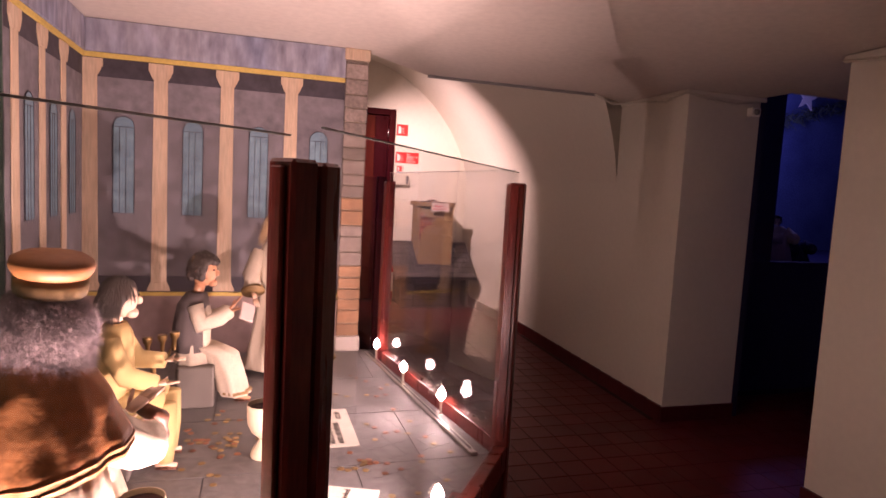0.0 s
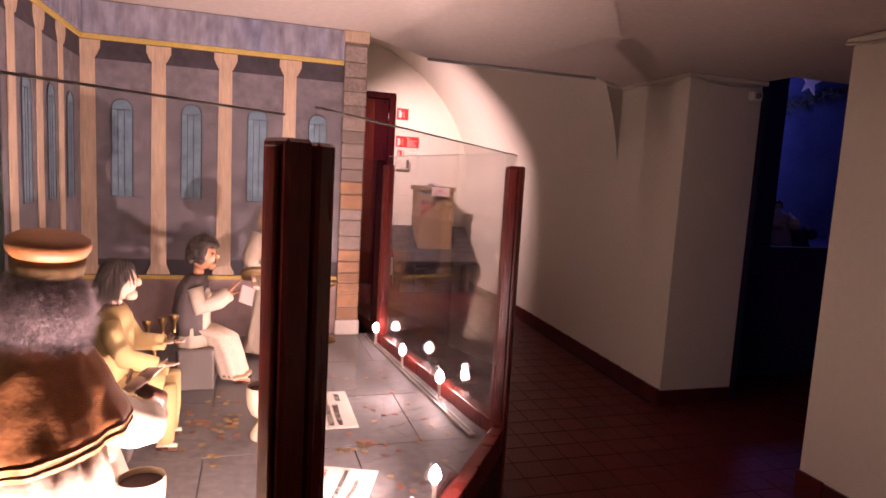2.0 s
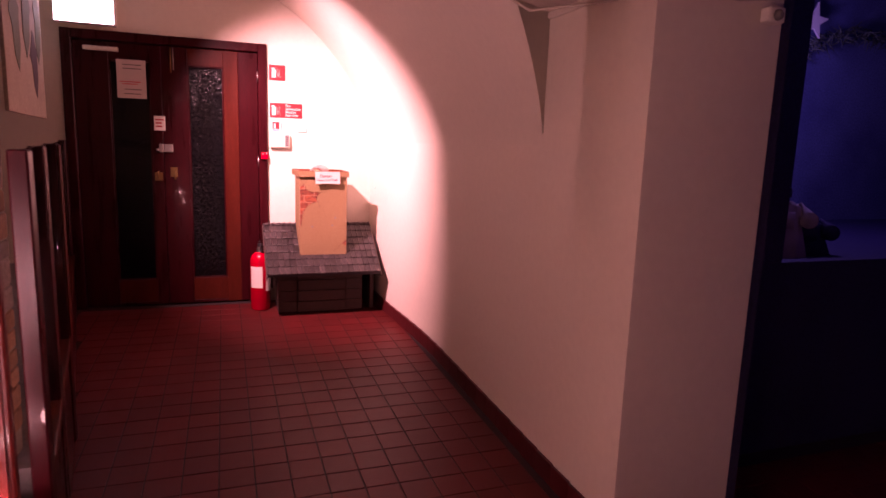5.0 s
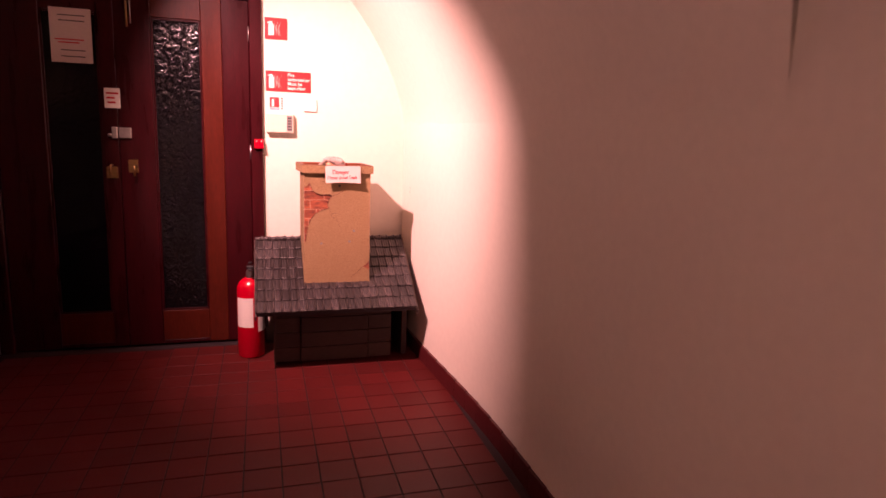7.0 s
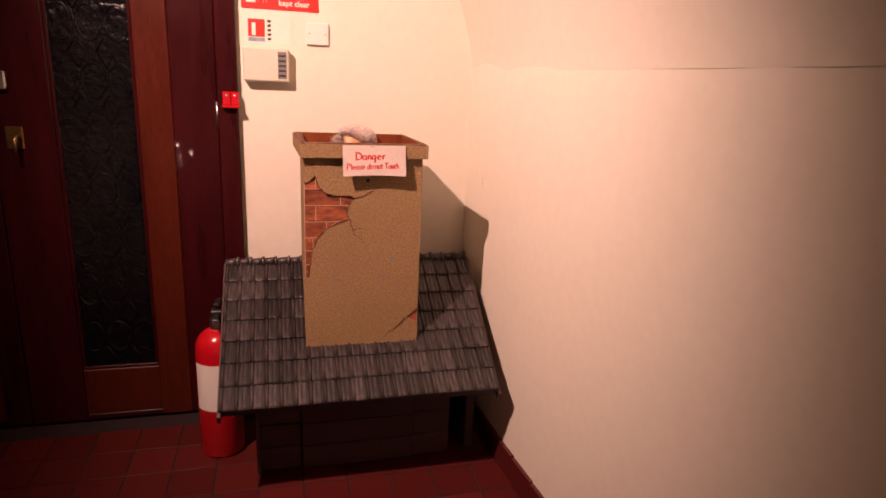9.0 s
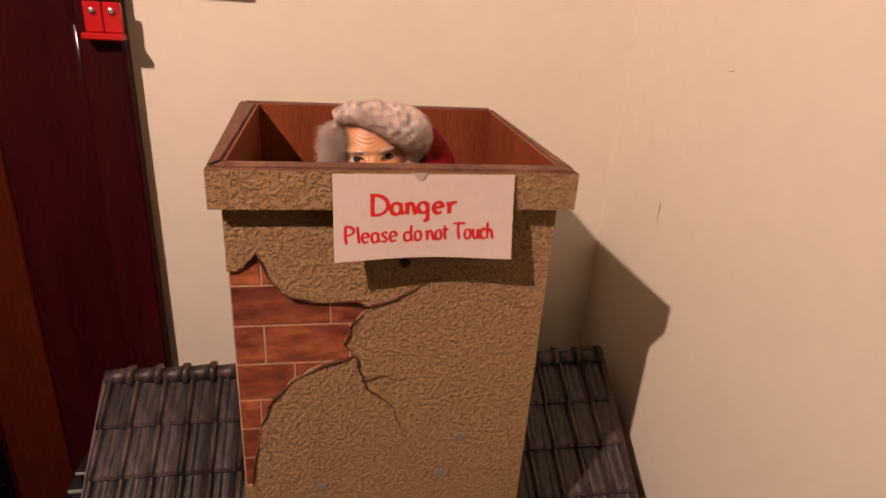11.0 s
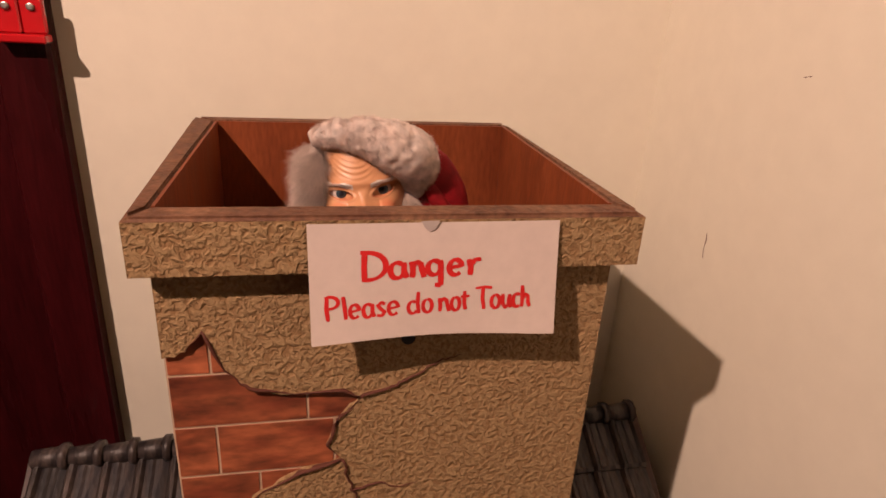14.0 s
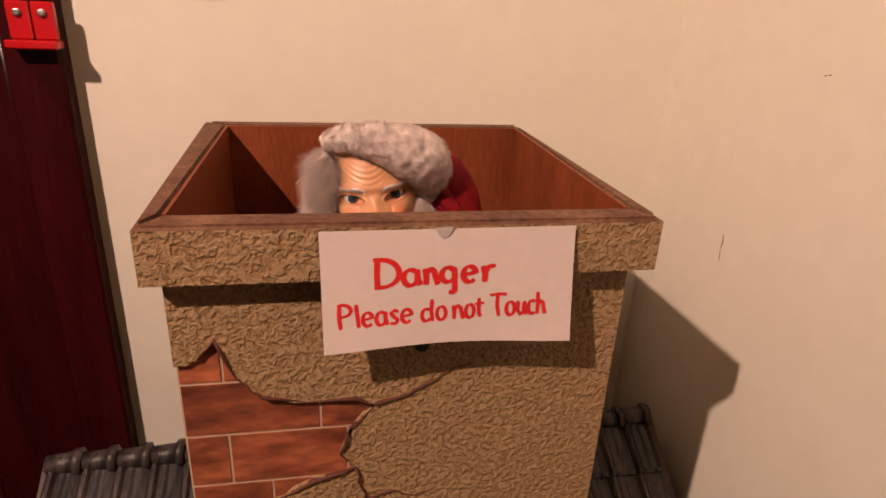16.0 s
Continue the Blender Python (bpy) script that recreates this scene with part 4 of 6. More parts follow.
house = thing("model_house", "small model house of dark painted planks with a tiled roof", "model house")
rng = random.Random(3)
part("core", box((1.850, 6.985, 0.0), (2.545, 7.42, 0.40)), ROOF_BED, house)
part("return_wall", box((2.620, 6.99, 0.0), (2.655, 7.42, 0.38), 0.003), HOUSE_WALL, house)
for k in range(4):
    z0 = 0.004 + 0.094 * k
    xs = [1.833, 1.985, 2.40, 2.55]
    for x0, x1 in zip(xs, xs[1:]):
        part("plank", box((x0, 6.970 - (0.010 if x0 > 1.9 and x1 < 2.45 else 0) - rng.uniform(0, 0.003), z0), (x1 - 0.003, 6.984, z0 + 0.090), 0.003), HOUSE_WALL, house)
    part("plank", box((1.833, 6.985, z0), (1.849, 7.40, z0 + 0.090), 0.003), HOUSE_WALL, house)
part("corner_batten", box((1.822, 6.955, 0.0), (1.835, 6.969, 0.37), 0.002), HOUSE_WALL, house)
RX0, RX1 = 1.722, 2.664
slope = math.degrees(math.atan2(0.338, 0.497))
bm = prism([(6.763, 0.372), (7.256, 0.709), (7.44, 0.588), (7.44, 0.573), (7.256, 0.688), (6.770, 0.355)], RX0 + 0.006, RX1 - 0.004, "x")
part("roof_board", bm, ROOF_BED, house)
part("verge_board", prism([(6.755, 0.360), (7.256, 0.722), (7.256, 0.683), (6.765, 0.335)], RX1 - 0.003, RX1 + 0.010, "x"), HOUSE_WALL, house)
part("verge_board", prism([(6.755, 0.360), (7.256, 0.722), (7.256, 0.683), (6.765, 0.335)], RX0 - 0.006, RX0 + 0.005, "x"), HOUSE_WALL, house)


def pantile():
    """A curved tile with a rolled edge and a thick lower lip."""
    bm = bmesh.new()
    rows = []
    for y, lift in ((0.0, 0.010), (0.006, 0.013), (0.097, 0.004)):
        top = []
        for k in range(11):
            u = k / 10
            roll = 0.0065 * max(math.cos((u - 0.14) * math.pi / 0.28), 0) if u < 0.28 else 0.0022 * math.sin((u - 0.28) / 0.72 * math.pi * 2) ** 2
            top.append(bm.verts.new((u * 0.0464, y, lift + roll)))
        rows.append(top)
    base = [bm.verts.new((k / 10 * 0.0464, 0.0, 0.0)) for k in range(11)]
    for p, q in zip([base] + rows, rows):
        for k in range(10):
            bm.faces.new((p[k], p[k + 1], q[k + 1], q[k]))
    return bm


tile_me = finish("roof_tile", pantile(), ROOF_TILE)
cap_bm = bmesh.new()
tube([(0.0, 0.0, 0.0), (0.044, 0.0, 0.002)], [0.014, 0.016], 8, cap_bm)
tube([(0.038, 0.0, 0.002), (0.048, 0.0, 0.002)], 0.020, 8, cap_bm)
cap_me = finish("ridge_tile", cap_bm, ROOF_TILE)
cols = 20
for r in range(7):
    for c in range(cols):
        x = RX0 + 0.0470 * c
        y = 6.755 + 0.0715 * r
        if x + 0.023 > CX0 - 0.004 and x + 0.023 < CX1 + 0.004 and y > 6.90:
            continue
        ob = new("roof_tile", tile_me)
        ob.parent = house
        ob.matrix_basis = pose(x, y, roof_z(y) - 0.002 + rng.uniform(-0.001, 0.001), slope + rng.uniform(-0.8, 0.8), 0, rng.uniform(-0.8, 0.8))
for c in range(cols):
    x = RX0 + 0.0470 * c
    if CX0 - 0.03 < x < CX1 - 0.01:
        continue
    ob = new("ridge_tile", cap_me)
    ob.parent = house
    ob.matrix_basis = pose(x, 7.258, 0.725 + rng.uniform(-0.001, 0.001), 0, 0, rng.uniform(-2, 2))

chimney = thing("chimney", "square stucco chimney with flaking plaster, painted bricks and an open top", "chimney")
PATCH = [(2.003, 0.756), (2.013, 0.762), (2.020, 0.805), (2.029, 0.859), (2.048, 0.902), (2.075, 0.930), (2.110, 0.950), (2.152, 0.962), (2.138, 0.980),
         (2.150, 1.011), (2.170, 1.033), (2.154, 1.041), (2.110, 1.040), (2.078, 1.047), (2.064, 1.054), (2.048, 1.078), (2.037, 1.108), (2.022, 1.090), (2.003, 1.084)]
NOTCH = [(2.396, 0.640), (2.372, 0.612), (2.350, 0.598), (2.376, 0.590), (2.396, 0.575)]


def ragged(pts, rng, steps=4, amount=0.0022):
    out = []
    for a, b in zip(pts, pts[1:]):
        for s in range(steps):
            t = s / steps
            j = amount if s else amount * 0.4
            out.append((a[0] + (b[0] - a[0]) * t + rng.uniform(-j, j) * (0 if a[0] <= 2.0031 and s == 0 else 1), a[1] + (b[1] - a[1]) * t + rng.uniform(-j, j)))
    return out + [pts[-1]]


rng = random.Random(8)
ring = [(CX0, CZ0)] + ragged(PATCH, rng) + [(CX0, 1.170), (CX1, 1.170)] + ragged(NOTCH, rng) + [(CX1, CZ0)]
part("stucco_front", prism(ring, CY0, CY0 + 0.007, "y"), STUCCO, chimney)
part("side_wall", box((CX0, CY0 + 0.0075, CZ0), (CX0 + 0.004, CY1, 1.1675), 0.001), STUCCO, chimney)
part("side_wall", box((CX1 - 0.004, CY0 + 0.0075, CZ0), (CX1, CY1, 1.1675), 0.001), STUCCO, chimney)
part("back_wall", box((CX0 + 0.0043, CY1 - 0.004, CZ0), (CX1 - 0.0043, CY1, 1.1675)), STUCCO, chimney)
part("brick_bed", box((CX0 + 0.0004, CY0 + 0.0052, CZ0), (CX1 - 0.0004, CY0 + 0.0069, 1.168)), TOY_MORTAR, chimney)
# bricks bared by the flaked plaster
edges_z = [1.118, 1.0635, 1.0085, 0.953, 0.8985, 0.8535, 0.805, 0.756]
breaks = [[2.040], [2.121], [2.040, 2.145], [2.075], [2.030], [2.05], [2.02]]
for k in range(7):
    xs = [CX0 + 0.0008] + breaks[k] + [2.195]
    for x0, x1 in zip(xs, xs[1:]):
        part("brick", box((x0 + 0.0012, CY0 + 0.0042, edges_z[k + 1] + 0.0012), (x1 - 0.0012, CY0 + 0.0051, edges_z[k] - 0.0012), 0.0003), TOY_BRICK, chimney)
part("brick", box((2.335, CY0 + 0.0042, 0.580), (2.394, CY0 + 0.0051, 0.640), 0.0003), TOY_BRICK, chimney)
# lining, seen through the top
part("lining", box((CX0 + 0.0043, CY0 + 0.0101, 0.85), (CX0 + 0.0072, CY1 - 0.0074, 1.2152)), INNER_WOOD, chimney, "brown plywood lining")
part("lining", box((CX1 - 0.0072, CY0 + 0.0101, 0.85), (CX1 - 0.0043, CY1 - 0.0074, 1.2152)), INNER_WOOD, chimney)
part("lining", box((CX0 + 0.0043, CY1 - 0.0072, 0.85), (CX1 - 0.0043, CY1 - 0.0043, 1.2152)), INNER_WOOD, chimney)
part("lining", box((CX0 + 0.0064, CY0 + 0.0075, 0.85), (CX1 - 0.0064, CY0 + 0.0099, 1.167)), INNER_WOOD, chimney)
part("lining_floor", box((CX0 + 0.0064, CY0 + 0.0101, 0.84), (CX1 - 0.0064, CY1 - 0.0140, 0.849)), BLACK, chimney)
# rim of four mitred boards, stucco outside and worn brown on top
RIM = dict(x0=1.992, x1=2.410, y0=6.910)
IN = dict(x0=2.0070, x1=2.3920, y0=6.938, y1=7.2860)


def rim_board(a, b, c, d):
    bm = bmesh.new()
    lo = [bm.verts.new((*p, 1.168)) for p in (a, b, c, d)]
    hi = [bm.verts.new((*p, CZ1)) for p in (a, b, c, d)]
    bm.faces.new(lo[::-1]).material_index = 0
    top = bm.faces.new(hi)
    for i in range(4):
        j = (i + 1) % 4
        f = bm.faces.new((lo[i], lo[j], hi[j], hi[i]))
        f.material_index = (0, 1, 2, 1)[i]
    top.material_index = 1
    res = bmesh.ops.bevel(bm, geom=[e for e in bm.edges if e.verts[0].co.z > 1.2 and e.verts[1].co.z > 1.2], offset=0.0035, segments=3, affect="EDGES")
    for f in res["faces"]:
        f.material_index = 1
    return bm


o = [(RIM["x0"], RIM["y0"]), (RIM["x1"], RIM["y0"]), (2.400, 7.309), (1.977, 7.311)]
n = [(IN["x0"], IN["y0"]), (IN["x1"], IN["y0"]), (IN["x1"], IN["y1"]), (IN["x0"], IN["y1"])]
for i in range(4):
    j = (i + 1) % 4
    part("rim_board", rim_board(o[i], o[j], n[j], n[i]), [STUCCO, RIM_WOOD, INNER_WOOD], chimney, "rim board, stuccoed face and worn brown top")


def crack(pts, width, rng):
    path = []
    for a, b in zip(pts, pts[1:]):
        for s in range(5):
            t = s / 5
            path.append((a[0] + (b[0] - a[0]) * t + rng.uniform(-1, 1) * 0.0018, CY0 - 0.0002, a[1] + (b[1] - a[1]) * t + rng.uniform(-1, 1) * 0.0018))
    path.append((pts[-1][0], CY0 - 0.0002, pts[-1][1]))
    k = len(path)
    part("crack", tube(path, [1.45 * width * (1.1 - i / k) for i in range(k)], 5, flat=0.35), CRACK, chimney)


crack([(2.168, 1.034), (2.192, 1.040), (2.215, 1.050), (2.242, 1.068), (2.262, 1.072)], 0.0024, rng)
crack([(2.152, 0.962), (2.158, 0.935), (2.168, 0.908), (2.190, 0.893), (2.203, 0.878), (2.212, 0.845), (2.233, 0.800)], 0.0025, rng)
crack([(2.160, 0.925), (2.185, 0.930), (2.205, 0.922), (2.226, 0.927)], 0.0017, rng)
crack([(2.350, 0.598), (2.315, 0.560), (2.290, 0.545), (2.262, 0.515)], 0.0025, rng)
# rust-brown staining along the edge of the bared patch
edge = ragged(PATCH[1:-1], rng, 3, 0.0015)
k = len(edge)
part("flaked_edge", tube([(x, CY0 + 0.0003, z) for x, z in edge], [0.0024 + 0.0014 * math.sin(i * 0.9) for i in range(k)], 5, flat=0.5), CRACK, chimney)
part("peg_hole", lathe([(0.0065, 0), (0.0065, 0.0012)], 12, m=pose(2.211, CY0 - 0.0002, 1.093, 90)), BLACK, chimney)
for x, z in ((2.105, 0.748), (2.272, 0.758), (2.298, 0.822)):
    part("filled_screw", lathe([(0.0075, 0), (0.006, 0.0010)], 12, m=pose(x, CY0 - 0.0002, z, 90)), GREY_PLASTIC, chimney)

# paper warning, hanging off the rim and curling forward at the foot
warning = thing("paper_warning", "hand-lettered paper warning taped to the chimney rim", "sign")


def paper_y(u, v):
    return 6.9075 - 0.011 * v - 0.004 * v * v * (0.5 + 0.5 * math.cos(2 * math.pi * u))


bm = bmesh.new()
grid = []
for i in range(13):
    row = []
    for j in range(9):
        u, v = i / 12, j / 8
        x = 2.125 + 0.206 * u + 0.0015 * v
        z = 1.2105 - 0.0995 * v + 0.0035 * v * math.sin(u * math.pi) + 0.001 * u
        row.append(bm.verts.new((x, paper_y(u, v), z)))
    grid.append(row)
for i in range(12):
    for j in range(8):
        f = bm.faces.new((grid[i][j], grid[i + 1][j], grid[i + 1][j + 1], grid[i][j + 1]))
        f.smooth = True
part("sheet", bm, PAPER, warning)
# hand lettering in marker strokes: each letter in a box one unit high (the small ones 0.62), x from 0 to 1
def bow(x, z, rx, rz, a0, a1, n=14):
    return [(x + rx * math.cos(radians(a0 + (a1 - a0) * i / n)), z + rz * math.sin(radians(a0 + (a1 - a0) * i / n))) for i in range(n + 1)]


LETTERS = {
    "D": [[(0.16, 0.98), (0.14, 0.5), (0.16, 0.02)], [(0.0, 1.0), (0.25, 1.0)] + bow(0.30, 0.50, 0.66, 0.50, 88, -88) + [(0.05, 0.0)]],
    "a": [bow(0.42, 0.30, 0.38, 0.29, 50, 330), [(0.78, 0.60), (0.80, 0.25), (0.98, 0.02)]],
    "n": [[(0.04, 0.60), (0.16, 0.30), (0.14, 0.0)], [(0.16, 0.40), (0.42, 0.60), (0.70, 0.50), (0.82, 0.25), (0.98, 0.0)]],
    "q": [bow(0.44, 0.34, 0.38, 0.27, 40, 330), [(0.80, 0.62), (0.84, 0.2), (0.86, -0.34)], [(0.5, -0.30), (0.86, -0.34)]],
    "e": [[(0.10, 0.30), (0.86, 0.38)] + bow(0.48, 0.32, 0.40, 0.29, 15, 320)],
    "r": [[(0.10, 0.60), (0.26, 0.3), (0.24, 0.0)], [(0.24, 0.34), (0.50, 0.58), (0.95, 0.60)]],
    "P": [[(0.16, 1.0), (0.12, 0.5), (0.22, -0.02)], [(0.0, 0.96), (0.25, 1.02)] + bow(0.35, 0.76, 0.52, 0.25, 85, -85) + [(0.2, 0.48)]],
    "l": [[(0.3, 0.98), (0.5, 0.5), (0.7, 0.0)]],
    "s": [[(0.86, 0.54), (0.50, 0.62), (0.20, 0.48), (0.45, 0.33), (0.82, 0.20), (0.60, 0.02), (0.12, 0.06)]],
    "d": [bow(0.40, 0.28, 0.36, 0.27, 50, 330), [(0.84, 0.96), (0.80, 0.45), (0.92, 0.0)]],
    "o": [bow(0.50, 0.31, 0.40, 0.30, 100, 455)],
    "t": [[(0.42, 0.86), (0.40, 0.3), (0.56, 0.02)], [(0.0, 0.60), (0.95, 0.64)]],
    "T": [[(0.0, 0.94), (0.5, 1.0), (1.0, 0.96)], [(0.46, 0.98), (0.44, 0.5), (0.56, 0.0)]],
    "u": [[(0.08, 0.62), (0.10, 0.2), (0.38, 0.0), (0.70, 0.14), (0.80, 0.60)], [(0.80, 0.60), (0.80, 0.25), (0.98, 0.0)]],
    "c": [bow(0.55, 0.31, 0.42, 0.30, 45, 315)],
    "h": [[(0.12, 0.96), (0.16, 0.5), (0.14, 0.0)], [(0.16, 0.36), (0.45, 0.58), (0.76, 0.45), (0.80, 0.2), (0.96, 0.0)]],
}


def lettered(text, spans, base, rise, high, nib, rng):
    """A line of marker lettering: spans gives each letter its left edge and width along the paper."""
    layer = 0
    for letter, (x0, wide) in zip(text, spans):
        bm = bmesh.new()
        for stroke in LETTERS[letter]:
            layer += 1
            pts = []
            for (ax, az), (bx, bz) in zip(stroke, stroke[1:]):
                pts += [(ax + (bx - ax) * k / 4, az + (bz - az) * k / 4) for k in range(4)]
            pts.append(stroke[-1])
            pts = [Vector((x0 + px * wide, base + rise * (x0 - 2.13) + pz * high)) for px, pz in pts]
            left, right = [], []
            for i, q in enumerate(pts):
                d = (pts[min(i + 1, len(pts) - 1)] - pts[max(i - 1, 0)]).normalized()
                lean = abs(math.sin(math.atan2(d.y, d.x) - 0.35))
                w = nib * (0.62 + 0.50 * lean) * (0.80 if i in (0, len(pts) - 1) else 1.0) * rng.uniform(0.93, 1.07)
                for row, side in ((left, 1), (right, -1)):
                    o = q + side * w * Vector((-d.y, d.x))
                    row.append(bm.verts.new((o.x, paper_y((o.x - 2.125) / 0.206, (1.2105 - o.y) / 0.0995) - 0.0005 - 0.00002 * layer, o.y)))
            for i in range(len(pts) - 1):
                bm.faces.new((left[i], left[i + 1], right[i + 1], right[i]))
        part("letter", bm, RED_INK, warning, "red marker letter")


ink = random.Random(12)
# left edge and width of each letter, in millimetres from the sheet's edge
UPPER = ((40.8, 21.4), (64.2, 14.8), (81.3, 11.7), (94.5, 14.0), (112.0, 13.2), (128.0, 12.4))
LOWER = ((12.3, 12.4), (25.5, 5.4), (31.6, 9.7), (42.8, 9.7), (53.2, 8.9), (62.8, 10.1), (79.6, 10.1), (91.3, 9.3), (105.3, 9.3), (115.3, 8.6), (123.7, 8.2), (136.1, 14.4), (149.4, 8.9), (159.4, 8.2), (168.2, 7.4), (175.8, 8.2))
lettered("Danqer", [(2.125 + 0.001 * a, 0.001 * w) for a, w in UPPER], 1.1640, 0.02, 0.0225, 0.0022, ink)
lettered("PleasedonotTouch", [(2.125 + 0.001 * a, 0.001 * w) for a, w in LOWER], 1.1318, 0.035, 0.0195, 0.0015, ink)
part("tape", prism([(2.214, 1.2125), (2.229, 1.2130), (2.226, 1.206), (2.221, 1.2035), (2.217, 1.207)], 6.9058, 6.9062, "y"), TAPE, warning, "scrap of clear tape")

# ------------------------------------------------ fire extinguisher
ext = thing("fire_extinguisher", "red fire extinguisher with a white label, on the floor", "fire extinguisher", (1.690, 7.165, 0))
part("body", lathe([(0.074, 0.0), (0.080, 0.006), (0.080, 0.012), (0.084, 0.02), (0.084, 0.42), (0.080, 0.452), (0.066, 0.478), (0.044, 0.496), (0.030, 0.502)], 32), RED_PAINT, ext, smooth=True)
part("neck", lathe([(0.026, 0.502), (0.026, 0.535), (0.021, 0.545), (0.021, 0.555)], 20), STEEL, ext, smooth=True)
part("head", box((-0.02, -0.022, 0.552), (0.02, 0.03, 0.575), 0.004), BLACK, ext)
part("lever", box((-0.011, -0.085, 0.580), (0.011, 0.03, 0.590), 0.003, m=rot(-8)), BLACK, ext)
part("lever", box((-0.011, -0.080, 0.556), (0.011, -0.018, 0.564), 0.003), BLACK, ext)
part("gauge", lathe([(0.014, 0), (0.014, 0.012)], 16, m=pose(0.0, -0.02, 0.53, 90)), STEEL, ext)
part("hose", tube([(0.02, 0.0, 0.56), (0.07, 0.0, 0.55), (0.097, 0.0, 0.50), (0.096, 0.0, 0.35), (0.095, 0.0, 0.18)], 0.009, 8), BLACK, ext)
bm = bmesh.new()
va, vb = [], []
for i in range(11):
    a = radians(205 + 7.5 * i)
    va.append(bm.verts.new((0.0848 * math.cos(a), 0.0848 * math.sin(a), 0.20)))
    vb.append(bm.verts.new((0.0848 * math.cos(a), 0.0848 * math.sin(a), 0.385)))
for i in range(10):
    bm.faces.new((va[i], va[i + 1], vb[i + 1], vb[i]))
part("label", bm, WHITE_SIGN, ext, "white paper label")
bm = bmesh.new()
va, vb = [], []
for i in range(9):
    a = radians(300 + 7.5 * i)
    va.append(bm.verts.new((0.0848 * math.cos(a), 0.0848 * math.sin(a), 0.17)))
    vb.append(bm.verts.new((0.0848 * math.cos(a), 0.0848 * math.sin(a), 0.385)))
for i in range(8):
    bm.faces.new((va[i], va[i + 1], vb[i + 1], vb[i]))
part("label", bm, WHITE_SIGN, ext, "white paper label")

# ------------------------------------------------ dark display beyond the passage
solo("wall_display_front", box((3.442, 4.02, -0.45), (8.2, 4.10, 0.93)), NAVY, "dark navy panel under the far display", "wall", "structure")
solo("wall_display_jamb", box((3.442, 4.021, 0.931), (4.06, 4.10, 3.1)), NAVY, "dark navy side panel of the far display", "wall", "structure")
solo("wall_display_side", box((3.385, 3.57, -0.45), (3.44, 4.02, 3.1)), NAVY, "dark navy wall beside the pier", "wall", "structure")
solo("ceiling_display", box((3.3, 3.32, 3.1), (8.3, 6.4, 3.2)), NAVY, "dark ceiling over the far display", "ceiling", "structure")
solo("backdrop", box((3.3, 6.25, 0.5), (8.3, 6.3, 3.2)), NIGHT, "blue painted night backdrop of the far display", "backdrop", "structure")
solo("wall_display_east", box((8.2, -1.9, -0.45), (8.3, 6.3, 3.2)), NAVY, "dark wall of the side room", "wall", "structure")
solo("wall_side_room", box((3.33, -1.95, -0.45), (8.3, -1.85, 2.4)), NAVY, "dark wall of the side room", "wall", "structure")
solo("stage", box((4.0, 4.101, 0.6), (8.2, 6.25, 0.86)), NAVY, "dark floor of the far display", "stage", "structure")
solo("ceiling_edge", box((3.42, 3.33, 2.06), (8.2, 3.345, 3.1)), CEILING, "pale plaster edge above the far display", "ceiling", "structure")
star = [(r * math.sin(a), r * math.cos(a)) for a, r in ((i * math.pi / 5, 0.165 if i % 2 == 0 else 0.062) for i in range(10))]
bm = prism(star, -0.008, 0.008, "y")
bm.transform(pose(6.36, 6.0, 2.66, 0, 8, 0))
solo("hanging_star", bm, STAR, "five-pointed gilt card star above the far display", "star")
emergency = thing("emergency_light", "small pale security lamp under the ceiling", "lamp")
part("body", box((3.27, 3.51, 1.93), (3.345, 3.558, 1.985), 0.006), WHITE_SIGN, emergency)
part("lens", lathe([(0.02, 0), (0.018, 0.012), (0.010, 0.02)], 14, m=pose(3.305, 3.51, 1.955, 90)), GREY_PLASTIC, emergency)
garland = thing("garland", "dark evergreen garland hung above the far display", "garland")
rng = random.Random(21)
bm = bmesh.new()
roots = []
for i in range(420):
    t = rng.random()
    roots.append(((5.3 + 2.4 * t, 6.05 + rng.uniform(-0.05, 0.05), 2.50 - 0.12 * math.sin(t * math.pi * 2) + rng.uniform(-0.06, 0.06)), (rng.gauss(0, 1), rng.gauss(0, 1), rng.gauss(0, 0.6))))
hairs(bm, roots, 0.12, 0.008, 0, rng)
part("foliage", bm, LEAF_GREEN, garland)

# ------------------------------------------------ footlights on the stage
def footlight(x, y, hot=False, tall=0.078):
    f = thing("footlight", "clear flame-shaped lamp on a short stem, lit", "stage lamp", (x, y, STAGE_Z), group="footlights along the stage edge")
    part("stem", lathe([(0.010, 0.012), (0.006, 0.016), (0.006, tall - 0.022), (0.009, tall - 0.016), (0.009, tall - 0.006)], 12), CREAM_PLASTIC, f)
    part("bulb", lathe([(0.007, tall - 0.005), (0.016, tall + 0.008), (0.017, tall + 0.018), (0.012, tall + 0.032), (0.002, tall + 0.046)], 14), BULB_HOT if hot else BULB, f, "glowing bulb", smooth=True)
    return f


def track(a, b, mat, name, label):
    t = thing(name, label, "lamp track")
    along("channel", a, b, STAGE_Z, STAGE_Z + 0.012, 0.028, mat, t, 0)
    along("slot", a, b, STAGE_Z + 0.012, STAGE_Z + 0.0135, 0.008, BLACK, t, 0.03, bevel=0)


